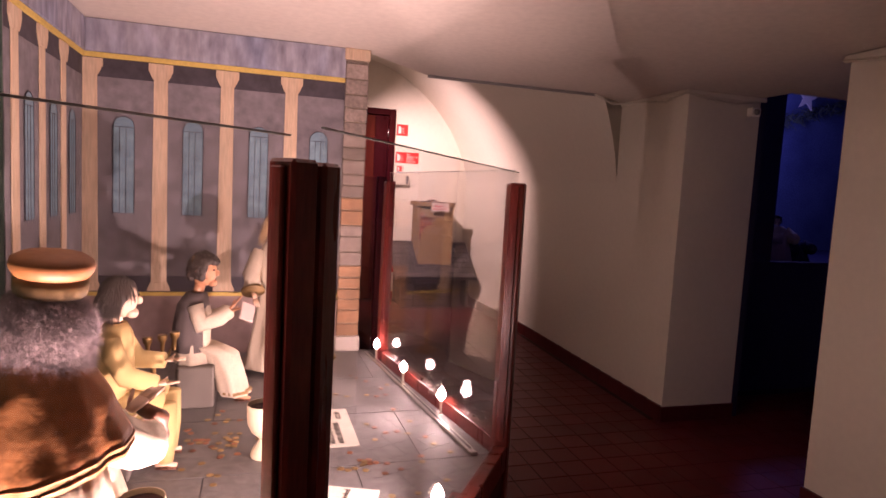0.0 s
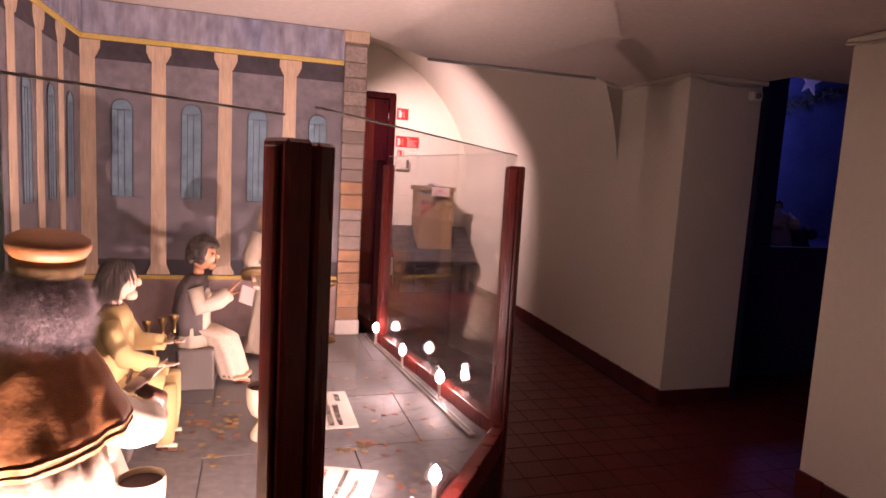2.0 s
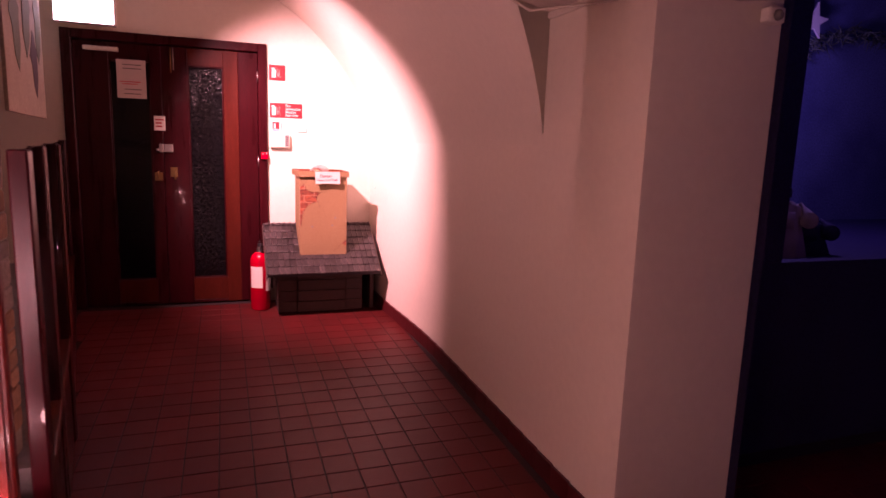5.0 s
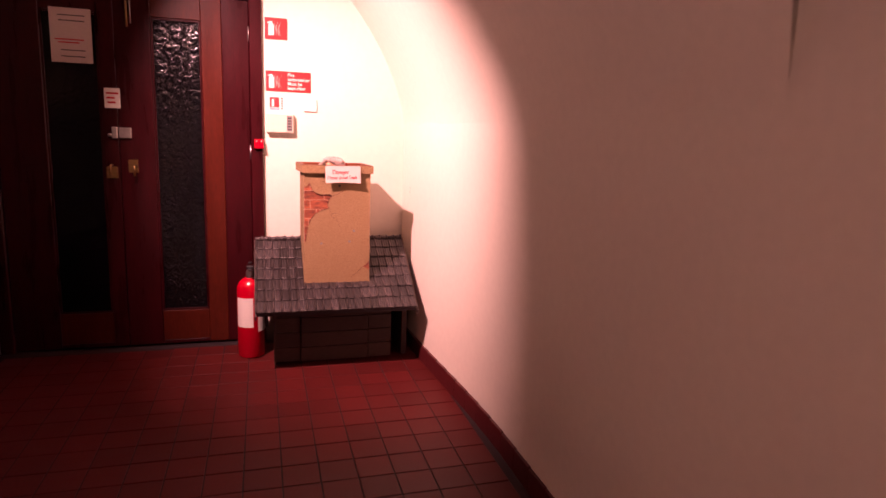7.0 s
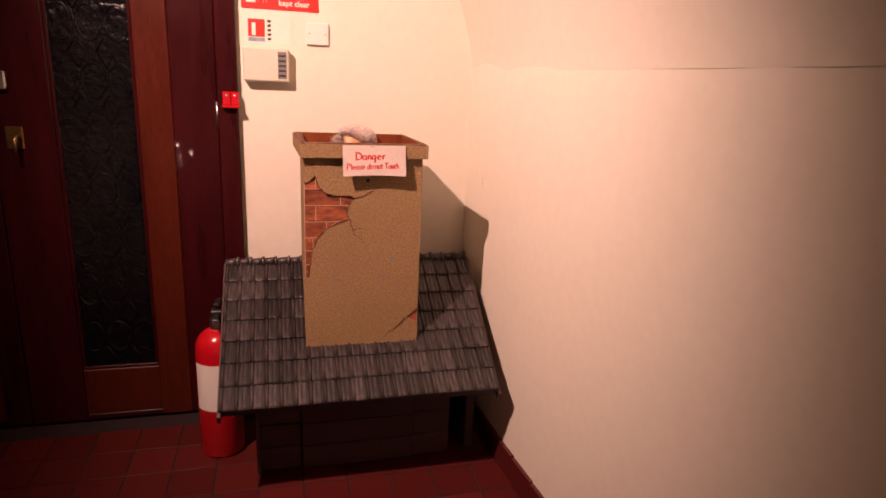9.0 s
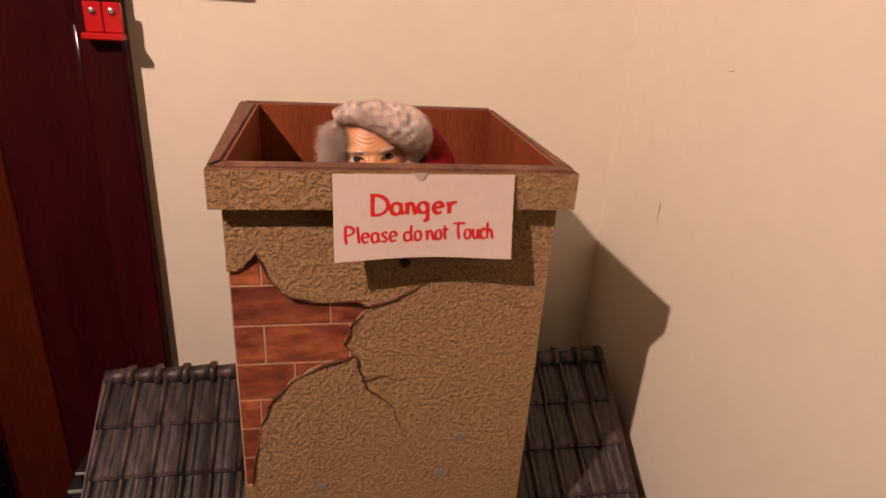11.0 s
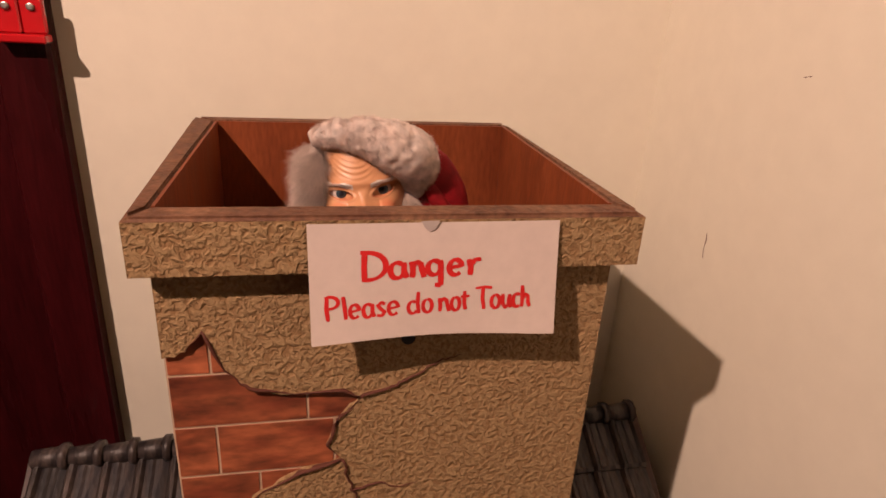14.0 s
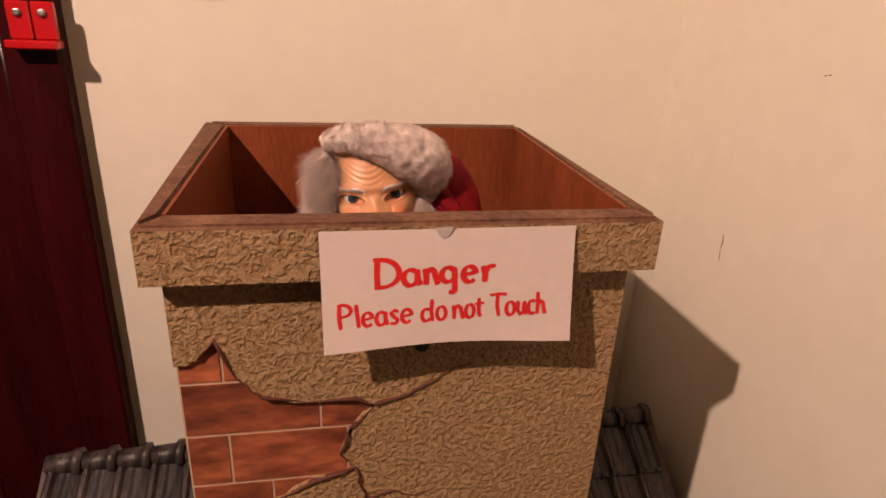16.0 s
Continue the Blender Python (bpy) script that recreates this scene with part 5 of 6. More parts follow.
track(Vector((0.965, 2.14)), Vector((0.826, 3.50)), STEEL, "lamp_track", "thin metal lamp track along the glass")
track(Vector((0.640, 1.63)), Vector((0.815, 1.885)), POSTWOOD, "lamp_track", "red-stained wooden lamp strip along the glass")
AIMS = (
    (0.843, 3.32, False, 8, (0.35, 3.1, 1.0)), (0.888, 2.90, False, 10, (0.2, 2.9, 1.0)), (0.952, 2.51, True, 20, (0.1, 2.5, 0.9)),
    (0.705, 1.725, False, 16, (0.0, 2.3, 0.9)), (0.600, 1.570, False, 18, (-0.1, 2.2, 0.9)), (0.16, 1.14, False, 96, (-0.12, 1.7, 0.9)),
    (-0.10, 0.98, False, 84, (-0.15, 1.5, 1.0)))
for x, y, hot, power, aim in AIMS:
    footlight(x, y, hot)
    start = Vector((x, y, STAGE_Z + 0.10))
    way = (Vector(aim) - start).normalized()
    lamp("footlight_beam", "SPOT", start + way * 0.03, power, BULB_COLOUR, aim, radius=0.012, cone=150 if power < 50 else 124, blend=0.6)
# the brightest bulb also shines out through the glass
lamp("footlight_glow", "POINT", (0.952, 2.51, STAGE_Z + 0.13), 0.7, BULB_COLOUR, radius=0.012)

# ------------------------------------------------ dolls
def head(bm, c, r, turn, skin, hair_mat, rng, style, eye=None, length=0.05, count=260):
    """A doll's head that looks along turn (degrees from +x), with hair."""
    c = Vector(c)
    f = Vector((math.cos(radians(turn)), math.sin(radians(turn)), 0))
    s = Vector((-f.y, f.x, 0))
    t = Matrix.Rotation(radians(turn), 3, "Z")
    blob(bm, c, (r * 0.92, r * 0.80, r * 1.12), skin, 18, t)
    blob(bm, c + f * r * 0.95 - Vector((0, 0, r * 0.12)), (r * 0.22, r * 0.14, r * 0.24), skin, 10, t)
    blob(bm, c + f * r * 0.62 - Vector((0, 0, r * 0.85)), (r * 0.34, r * 0.40, r * 0.30), skin, 10, t)
    if eye is not None:
        for k in (-1, 1):
            blob(bm, c + f * r * 0.80 + s * k * r * 0.32 + Vector((0, 0, r * 0.14)), (r * 0.10, r * 0.13, r * 0.08), eye, 8, t)
    roots = []
    for i in range(count):
        z = rng.uniform(-0.35, 1)
        a = rng.uniform(0, 2 * math.pi)
        q = math.sqrt(1 - z * z)
        n = Vector((q * math.cos(a), q * math.sin(a), z))
        if n.dot(f) > (0.35 if z < 0.55 else 0.75):
            continue
        d = Vector((n.x * 0.45, n.y * 0.45, n.z * 0.2 - 0.7)) if style != "curly" else n
        roots.append((c + Vector((n.x * r * 0.9, n.y * r * 0.9, n.z * r * 1.12)), d))
    if style == "curly":
        for p, n in roots:
            k = rng.uniform(0.16, 0.30) * r
            blob(bm, Vector(p) + n * r * 0.12, (k, k, k), hair_mat, 6, None, k * 0.4, 60)
        hairs(bm, roots, length * 0.5, r * 0.035, hair_mat, rng, 0.4, 0.8)
    else:
        blob(bm, c - f * r * 0.16 + Vector((0, 0, r * 0.14)), (r * 0.98, r * 0.94, r * 1.12), hair_mat, 20, t, r * 0.06, 50)
        lift = [(Vector(p) + (Vector(p) - c) * 0.10 - f * r * 0.06, d) for p, d in roots for _ in range(3)]
        hairs(bm, lift, length, r * 0.045, hair_mat, rng, 1.3, 0.05, 0.10)


def hand(bm, wrist, tip, skin, rng, w=0.013):
    wrist, tip = Vector(wrist), Vector(tip)
    d = tip - wrist
    palm = wrist + d * 0.45
    tube([wrist, wrist + d * 0.25, palm], [w * 0.75, w, w * 0.95], 8, bm, skin, 0.5)
    side = d.cross(Vector((0, 0, 1))).normalized()
    for k in range(4):
        o = side * (k - 1.5) * w * 0.5
        tube([palm + o, palm + o + d * 0.3, tip + o * 1.2 + Vector((0, 0, rng.uniform(-0.004, 0.004)))], [w * 0.28, w * 0.26, w * 0.16], 5, bm, skin)
    tube([wrist + d * 0.2 - side * w, palm - side * w * 1.5 + Vector((0, 0, w))], [w * 0.3, w * 0.2], 5, bm, skin)


def sleeve(bm, pts, radii, mat, cuff=None):
    tube(pts, radii, 12, bm, mat)
    if cuff is not None:
        a, b = Vector(pts[-2]), Vector(pts[-1])
        d = (b - a).normalized()
        tube([b - d * 0.012, b + d * 0.001], radii[-1] * 1.06, 12, bm, cuff)


def sandal(bm, heel, turn, skin, sole, rng, size=0.062):
    f = Vector((math.cos(radians(turn)), math.sin(radians(turn)), 0))
    heel = Vector(heel)
    tube([heel, heel + f * size * 0.5, heel + f * size], [size * 0.20, size * 0.24, size * 0.20], 8, bm, sole, 0.25)
    up = Vector((0, 0, 0.010))
    tube([heel + up, heel + up * 1.3 + f * size * 0.5, heel + up + f * size * 0.98], [size * 0.17, size * 0.20, size * 0.16], 8, bm, skin, 0.55)
    s = Vector((-f.y, f.x, 0))
    for k in (0.3, 0.6):
        p = heel + f * size * k
        tube([p - s * size * 0.22, p + up * 2.3 - s * size * 0.1, p + up * 2.3 + s * size * 0.1, p + s * size * 0.22], size * 0.045, 5, bm, sole)


def scribe_doll():
    """An old doll from behind: round orange cap, curled grey hair, orange cape, pale robe."""
    rng = random.Random(31)
    bm = bmesh.new()
    x, y, z = -0.098, 1.29, STAGE_Z
    loft(bm, [(x, y, z, 0.128, 0.120, 1), (x, y, z + 0.15, 0.122, 0.112, 1), (x, y, z + 0.32, 0.115, 0.100, 0.8), (x, y, z + 0.50, 0.085, 0.075, 0.4)], 0, 64, 11, 0.06, 1)

    def cape(t, a):
        """The cape's cloth: t from the neck to the hem, a round the body; the hem rides up towards the raised arm."""
        r = 0.040 + 0.090 * min(t * 1.15, 1) ** 0.72 + 0.002 * t
        lift = 0.022 * t * (1 + math.cos(a - 0.5)) - 0.022 * t
        fold = 1 + t * (0.030 * math.sin(5 * a + 1.2) + 0.020 * math.sin(11 * a + 4 * t) + 0.014 * math.sin(17 * a))
        crease = 0.0035 * noise.noise(Vector((math.cos(a) * 3, math.sin(a) * 3, t * 5)))
        r = r * fold + crease
        return Vector((x + r * math.cos(a), y + 0.9 * r * math.sin(a), z + 0.632 - 0.192 * t ** 1.12 + lift))

    rows = [[bm.verts.new(cape(i / 22, 2 * math.pi * k / 90)) for k in range(90)] for i in range(23)]
    for i in range(22):
        for k in range(90):
            f = bm.faces.new((rows[i][k], rows[i][(k + 1) % 90], rows[i + 1][(k + 1) % 90], rows[i + 1][k]))
            f.material_index = 2 if i >= 20 else 1
    for off in (0.90, 0.965):
        ring = [cape(off, 2 * math.pi * k / 90) for k in range(91)]
        tube([Vector((x, y, p.z)) + (p - Vector((x, y, p.z))) * 1.008 for p in ring], 0.0016, 5, bm, 1)
    # wide pale sleeve with a brown lining, one hand held out
    sleeve(bm, [(x + 0.060, y + 0.02, z + 0.52), (x + 0.098, y + 0.05, z + 0.455), (x + 0.128, y + 0.09, z + 0.425), (x + 0.150, y + 0.115, z + 0.420)], [0.040, 0.044, 0.042, 0.040], 0)
    tube([(x + 0.128, y + 0.15, z + 0.470), (x + 0.150, y + 0.175, z + 0.445), (x + 0.158, y + 0.185, z + 0.400)], [0.020, 0.028, 0.022], 10, bm, 5, 0.6)
    hand(bm, (x + 0.110, y + 0.13, z + 0.475), (x + 0.150, y + 0.185, z + 0.500), 3, rng, 0.016)
    c = Vector((-0.085, y, z + 0.672))
    blob(bm, c, (0.046, 0.046, 0.055), 3, 16)
    blob(bm, c + Vector((0, 0, -0.016)), (0.058, 0.055, 0.058), 4, 24, None, 0.006, 60)

    def curl(t, a):
        w = 0.040 + 0.024 * math.sin(min(t * 1.25, 1) * math.pi * 0.72)
        return c + Vector((w * math.cos(a), w * math.sin(a) * 0.92, 0.042 - 0.122 * t))

    for i in range(700):
        k = rng.uniform(0.003, 0.0055)
        blob(bm, curl(rng.random(), rng.uniform(0, 2 * math.pi)), (k, k, k), 4, 6, None, k * 0.5, 70)
    roots = []
    for i in range(16000):
        a, t = rng.uniform(0, 2 * math.pi), rng.random()
        swirl = 1.2 * noise.noise(Vector((math.cos(a) * 2, math.sin(a) * 2, t * 4)))
        roots.append((curl(t, a), (math.cos(a + swirl), math.sin(a + swirl), -0.5)))
    hairs(bm, roots, 0.020, 0.0006, 4, rng, 0.5, 0.5, 0.30)
    m = pose(-0.0755, y, z + 0.722, 5, 5, 0)
    lathe([(0.0485, -0.010), (0.050, -0.004), (0.051, 0.018)], 36, bm, m, 2)
    lathe([(0.0505, 0.019), (0.0560, 0.028), (0.0575, 0.036), (0.0555, 0.044), (0.045, 0.051), (0.026, 0.054), (0.006, 0.055)], 36, bm, m, 1)
    for k in range(12):
        a = k * 0.524
        tube([m @ Vector((r * math.cos(a + q), r * math.sin(a + q), h)) for r, q, h in ((0.018, 0.0, 0.0525), (0.038, 0.12, 0.0505), (0.052, 0.3, 0.0425), (0.0545, 0.45, 0.030))], [0.001, 0.003, 0.0035, 0.0015], 6, bm, 1)
    for f in bm.faces:
        f.smooth = True
    solo("scribe_doll", bm, [WHITE_CLOTH, ORANGE_CLOTH, TRIM, PALE_SKIN, ASH_HAIR, LEATHER], "grey-haired doll in an orange cape and round cap", "doll", smooth=False)


def boy_doll():
    rng = random.Random(32)
    bm = bmesh.new()
    x, y, z = -0.180, 2.25, STAGE_Z
    loft(bm, [(x, y, z + 0.165, 0.066, 0.080, 1), (x - 0.002, y, z + 0.24, 0.060, 0.072, 0.8), (x, y, z + 0.33, 0.060, 0.074, 0.6), (x + 0.004, y, z + 0.42, 0.052, 0.074, 0.4), (x + 0.008, y, z + 0.455, 0.032, 0.040, 0.1)], 0, 30, 7, 0.05, 3)
    tube([(x - 0.058, y, z + 0.232), (x, y - 0.078, z + 0.232), (x + 0.064, y, z + 0.228), (x, y + 0.078, z + 0.232), (x - 0.058, y, z + 0.232)], 0.007, 6, bm, 3)
    for k in (-1, 1):
        hip = (x + 0.01, y + 0.040 * k, z + 0.19)
        knee = (x + 0.150, y + 0.050 * k + 0.01, z + 0.215 + 0.005 * k)
        foot = (x + 0.150, y + 0.055 * k + 0.02, z + 0.03)
        tube([hip, ((hip[0] + knee[0]) / 2, knee[1], z + 0.215), knee], [0.047, 0.045, 0.036], 12, bm, 0)
        tube([knee, (knee[0] + 0.004, knee[1], z + 0.12), foot], [0.037, 0.034, 0.028], 12, bm, 0)
        sandal(bm, (x + 0.128, foot[1], z + 0.006), 8 * k, 1, 3, rng)
        sh = (x + 0.006, y + 0.070 * k, z + 0.42)
        el = (x + 0.055, y + 0.098 * k, z + 0.315)
        wr = (x + 0.135, y + 0.085 * k, z + 0.300 + 0.012 * k)
        sleeve(bm, [sh, ((sh[0] + el[0]) / 2 - 0.01, (sh[1] + el[1]) / 2, 0.37 + z), el, wr], [0.030, 0.033, 0.032, 0.026], 0)
        hand(bm, wr, (wr[0] + 0.062, wr[1], wr[2] + 0.004), 1, rng)
    tube([(x + 0.006, y, z + 0.45), (x + 0.012, y, z + 0.495)], 0.019, 8, bm, 1)
    head(bm, (x + 0.020, y, z + 0.532), 0.054, -6, 1, 2, rng, "straight", 4, 0.050, 900)
    solo("boy_doll", bm, [YELLOW_CLOTH, PALE_SKIN, DARK_HAIR, LEATHER, EYE_DARK], "seated boy doll in a yellow tunic with open hands", "doll")


def listener_doll():
    rng = random.Random(33)
    bm = bmesh.new()
    x, y, z = -0.235, 1.80, STAGE_Z
    loft(bm, [(x, y, z + 0.13, 0.085, 0.090, 1), (x, y, z + 0.25, 0.070, 0.080, 0.7), (x + 0.004, y, z + 0.38, 0.060, 0.080, 0.4), (x + 0.01, y, z + 0.43, 0.034, 0.042, 0.1)], 0, 30, 7, 0.05, 4)
    loft(bm, [(x + 0.11, y, z + 0.005, 0.085, 0.095, 1), (x + 0.10, y, z + 0.10, 0.080, 0.088, 1), (x + 0.07, y, z + 0.19, 0.085, 0.080, 0.6), (x + 0.02, y, z + 0.235, 0.060, 0.066, 0.2)], 0, 36, 9, 0.06, 5)
    for k in (-1, 1):
        sleeve(bm, [(x, y + 0.07 * k, z + 0.40), (x + 0.06, y + 0.09 * k, z + 0.30), (x + 0.15, y + 0.06 * k, z + 0.285)], [0.030, 0.036, 0.036], 0)
        hand(bm, (x + 0.15, y + 0.06 * k, z + 0.285), (x + 0.215, y + 0.045 * k, z + 0.295), 1, rng, 0.014)
    tube([(x + 0.01, y, z + 0.42), (x + 0.02, y, z + 0.47)], 0.020, 8, bm, 1)
    head(bm, (x + 0.025, y, z + 0.515), 0.047, 10, 1, 2, rng, "curly", 3, 0.04, 300)
    solo("listener_doll", bm, [WHITE_CLOTH, PALE_SKIN, DARK_HAIR, EYE_DARK], "seated dark-haired doll in a cream robe", "doll")


def reader_doll():
    rng = random.Random(34)
    bm = bmesh.new()
    x, y, z = -0.005, 2.85, STAGE_Z
    loft(bm, [(x, y, z + 0.165, 0.072, 0.082, 1), (x - 0.004, y, z + 0.26, 0.066, 0.078, 0.8), (x + 0.004, y, z + 0.36, 0.062, 0.078, 0.5), (x + 0.014, y, z + 0.435, 0.036, 0.046, 0.1)], 0, 32, 7, 0.05, 6)
    loft(bm, [(x - 0.010, y, z + 0.215, 0.068, 0.086, 1), (x - 0.010, y, z + 0.31, 0.066, 0.086, 0.7), (x - 0.002, y, z + 0.40, 0.060, 0.080, 0.4), (x + 0.010, y, z + 0.447, 0.040, 0.050, 0.1)], 1, 32, 6, 0.05, 7)
    loft(bm, [(x + 0.165, y, z + 0.028, 0.062, 0.082, 1), (x + 0.158, y, z + 0.035, 0.060, 0.080, 1), (x + 0.135, y, z + 0.12, 0.060, 0.076, 1), (x + 0.10, y, z + 0.20, 0.072, 0.072, 0.6), (x + 0.03, y, z + 0.235, 0.070, 0.074, 0.2)], 0, 36, 8, 0.06, 8)
    loft(bm, [(x + 0.164, y, z + 0.036, 0.0635, 0.0835, 1), (x + 0.162, y, z + 0.046, 0.0630, 0.0830, 1)], 5, 36, 8, 0.06, 8)
    for k in (-1, 1):
        sleeve(bm, [(x + 0.01, y + 0.07 * k, z + 0.405), (x + 0.035, y + 0.088 * k, z + 0.33), (x + 0.10, y + 0.070 * k, z + 0.335 + 0.02 * (k < 0)), (x + 0.135, y + 0.055 * k, z + 0.355 + 0.03 * (k < 0))], [0.032, 0.036, 0.034, 0.030], 0)
    hand(bm, (x + 0.135, y - 0.055, z + 0.385), (x + 0.185, y - 0.055, z + 0.440), 2, rng)
    hand(bm, (x + 0.135, y + 0.055, z + 0.355), (x + 0.190, y + 0.035, z + 0.375), 2, rng)
    tube([(x + 0.012, y, z + 0.43), (x + 0.024, y, z + 0.49)], 0.021, 8, bm, 2)
    head(bm, (x + 0.036, y, z + 0.532), 0.054, -14, 2, 3, rng, "curly", 4, 0.07, 700)
    tube([(x - 0.005, y - 0.035, z + 0.565), (x + 0.0, y - 0.02, z + 0.590), (x + 0.03, y, z + 0.599), (x + 0.07, y + 0.01, z + 0.578)], 0.006, 6, bm, 5)
    for k in (-1, 1):
        sandal(bm, (x + 0.165, y + 0.04 * k, z + 0.006), 10 * k, 2, 6, rng)
    solo("reader_doll", bm, [WHITE_CLOTH, BROWN_CLOTH, SKIN, DARK_HAIR, EYE_DARK, TRIM, LEATHER], "seated curly-haired doll in a brown cloak, one hand raised", "doll")
    bk = bmesh.new()
    box((-0.030, -0.004, -0.040), (0.030, 0.004, 0.040), 0.002, bk)
    box((-0.028, -0.0055, -0.038), (0.028, -0.0042, 0.038), 0.0005, bk)
    solo("scroll_page", bk, PAPER, "small buff writing tablet held by a doll", "book", place=pose(x + 0.205, y - 0.01, z + 0.365, -35, 25, 20))


def standing_doll():
    rng = random.Random(35)
    bm = bmesh.new()
    x, y, z = 0.330, 3.20, STAGE_Z
    loft(bm, [(x, y, z + 0.030, 0.140, 0.105, 1), (x, y, z + 0.040, 0.139, 0.104, 1), (x, y, z + 0.18, 0.112, 0.085, 1), (x, y, z + 0.34, 0.086, 0.066, 0.7), (x, y, z + 0.46, 0.076, 0.056, 0.4), (x, y, z + 0.57, 0.084, 0.054, 0.2), (x, y, z + 0.615, 0.066, 0.046, 0.1), (x, y, z + 0.640, 0.030, 0.030, 0)], 0, 56, 9, 0.055, 1)
    for h in (0.050, 0.074):
        loft(bm, [(x, y, z + h, 0.1375 - h * 0.18, 0.1035 - h * 0.13, 1), (x, y, z + h + 0.008, 0.1365 - h * 0.18, 0.1028 - h * 0.13, 1)], 3, 56, 9, 0.055, 1)
    for k in (-1, 1):
        tube([(x + 0.042 * k, y - 0.040, z + 0.615), (x + 0.047 * k, y - 0.064, z + 0.54), (x + 0.038 * k, y - 0.072, z + 0.42), (x + 0.030 * k, y - 0.086, z + 0.30), (x + 0.032 * k, y - 0.108, z + 0.15)], 0.012, 6, bm, 3, 0.3)
    tube([(x - 0.03, y - 0.050, z + 0.625), (x, y - 0.068, z + 0.535), (x + 0.03, y - 0.050, z + 0.625)], 0.003, 5, bm, 5)
    blob(bm, (x, y - 0.070, z + 0.525), (0.010, 0.004, 0.012), 5, 8)
    sleeve(bm, [(x - 0.078, y, z + 0.585), (x - 0.118, y - 0.02, z + 0.47), (x - 0.108, y - 0.075, z + 0.40)], [0.034, 0.042, 0.050], 0, 3)
    hand(bm, (x - 0.108, y - 0.070, z + 0.40), (x - 0.088, y - 0.105, z + 0.335), 1, rng)
    sleeve(bm, [(x + 0.078, y, z + 0.585), (x + 0.125, y - 0.02, z + 0.49), (x + 0.115, y - 0.085, z + 0.485)], [0.034, 0.042, 0.046], 0, 3)
    hand(bm, (x + 0.115, y - 0.085, z + 0.485), (x + 0.095, y - 0.145, z + 0.490), 1, rng)
    tube([(x, y, z + 0.63), (x, y, z + 0.69)], 0.021, 8, bm, 1)
    head(bm, (x, y - 0.004, z + 0.735), 0.048, -80, 1, 2, rng, "straight", 4, 0.105, 620)
    for k in (-1, 1):
        sandal(bm, (x + 0.05 * k + 0.01, y - 0.06, z + 0.006), -85, 1, 6, rng)
    solo("standing_doll", bm, [WHITE_CLOTH, PALE_SKIN, BLOND_HAIR, TRIM, EYE_DARK, LEATHER, LEATHER], "standing fair-haired doll in a long cream robe with a brown stole", "doll")


for maker in (scribe_doll, boy_doll, listener_doll, reader_doll, standing_doll):
    maker()

for lo, hi in (((-0.060, 2.745, STAGE_Z), (0.082, 2.985, 0.595)), ((-0.29, 2.14, STAGE_Z), (-0.115, 2.36, 0.590)), ((-0.34, 1.68, STAGE_Z), (-0.17, 1.92, 0.56))):
    solo("stone_block", box(lo, hi, 0.006), BLOCK, "plain grey painted block used as a seat", "seat block", group="seat blocks on the stage")


def candlestick(x, y):
    c = thing("candlestick", "tall turned brass candlestick on the stage", "candlestick", (x, y, STAGE_Z))
    part("foot", lathe([(0.058, 0.0), (0.060, 0.010), (0.050, 0.020), (0.028, 0.030), (0.016, 0.042)], 28), BRASS, c, smooth=True)
    part("stem", lathe([(0.015, 0.042), (0.013, 0.08), (0.013, 0.145), (0.024, 0.155), (0.027, 0.165), (0.023, 0.176), (0.013, 0.186), (0.012, 0.27), (0.018, 0.285)], 24), BRASS, c, smooth=True)
    part("dish", lathe([(0.018, 0.286), (0.044, 0.300), (0.058, 0.318), (0.060, 0.322), (0.030, 0.316), (0.010, 0.314)], 28), BRASS, c, smooth=True)


candlestick(0.590, 3.425)
cups = thing("oil_lamp_stand", "small brass stand of three cups behind the boy", "oil lamp", (-0.12, 2.62, STAGE_Z))
part("base", lathe([(0.045, 0), (0.045, 0.012), (0.012, 0.03), (0.010, 0.24)], 16), BRASS, cups, smooth=True)
part("arm", tube([(-0.07, 0, 0.29), (-0.05, 0, 0.25), (0, 0, 0.24), (0.05, 0, 0.25), (0.07, 0, 0.31)], 0.007, 8), BRASS, cups)
for dx, dz in ((-0.07, 0.29), (-0.02, 0.30), (0.03, 0.31), (0.07, 0.32)):
    part("cup", lathe([(0.006, dz - 0.05), (0.008, dz - 0.01), (0.016, dz), (0.017, dz + 0.018), (0.012, dz + 0.018)], 14, m=pose(dx, 0, 0)), BRASS, cups, smooth=True)


def goblet(x, y, k=1.0):
    g = thing("goblet", "cream pottery goblet with a dark inside, standing on the stage", "goblet", (x, y, STAGE_Z), group="pottery on the stage")
    part("body", lathe([(r * k, h * k) for r, h in ((0.040, 0.0), (0.042, 0.008), (0.034, 0.03), (0.018, 0.052), (0.016, 0.062), (0.020, 0.068), (0.040, 0.085), (0.053, 0.115), (0.056, 0.15), (0.055, 0.178), (0.052, 0.178), (0.050, 0.150), (0.044, 0.12), (0.006, 0.10))], 32), POTTERY, g, smooth=True)
    part("contents", lathe([(0.0505 * k, 0.160 * k), (0.050 * k, 0.164 * k)], 24), DARKWOOD, g)


goblet(0.266, 2.262)
goblet(-0.012, 1.70, 0.95)


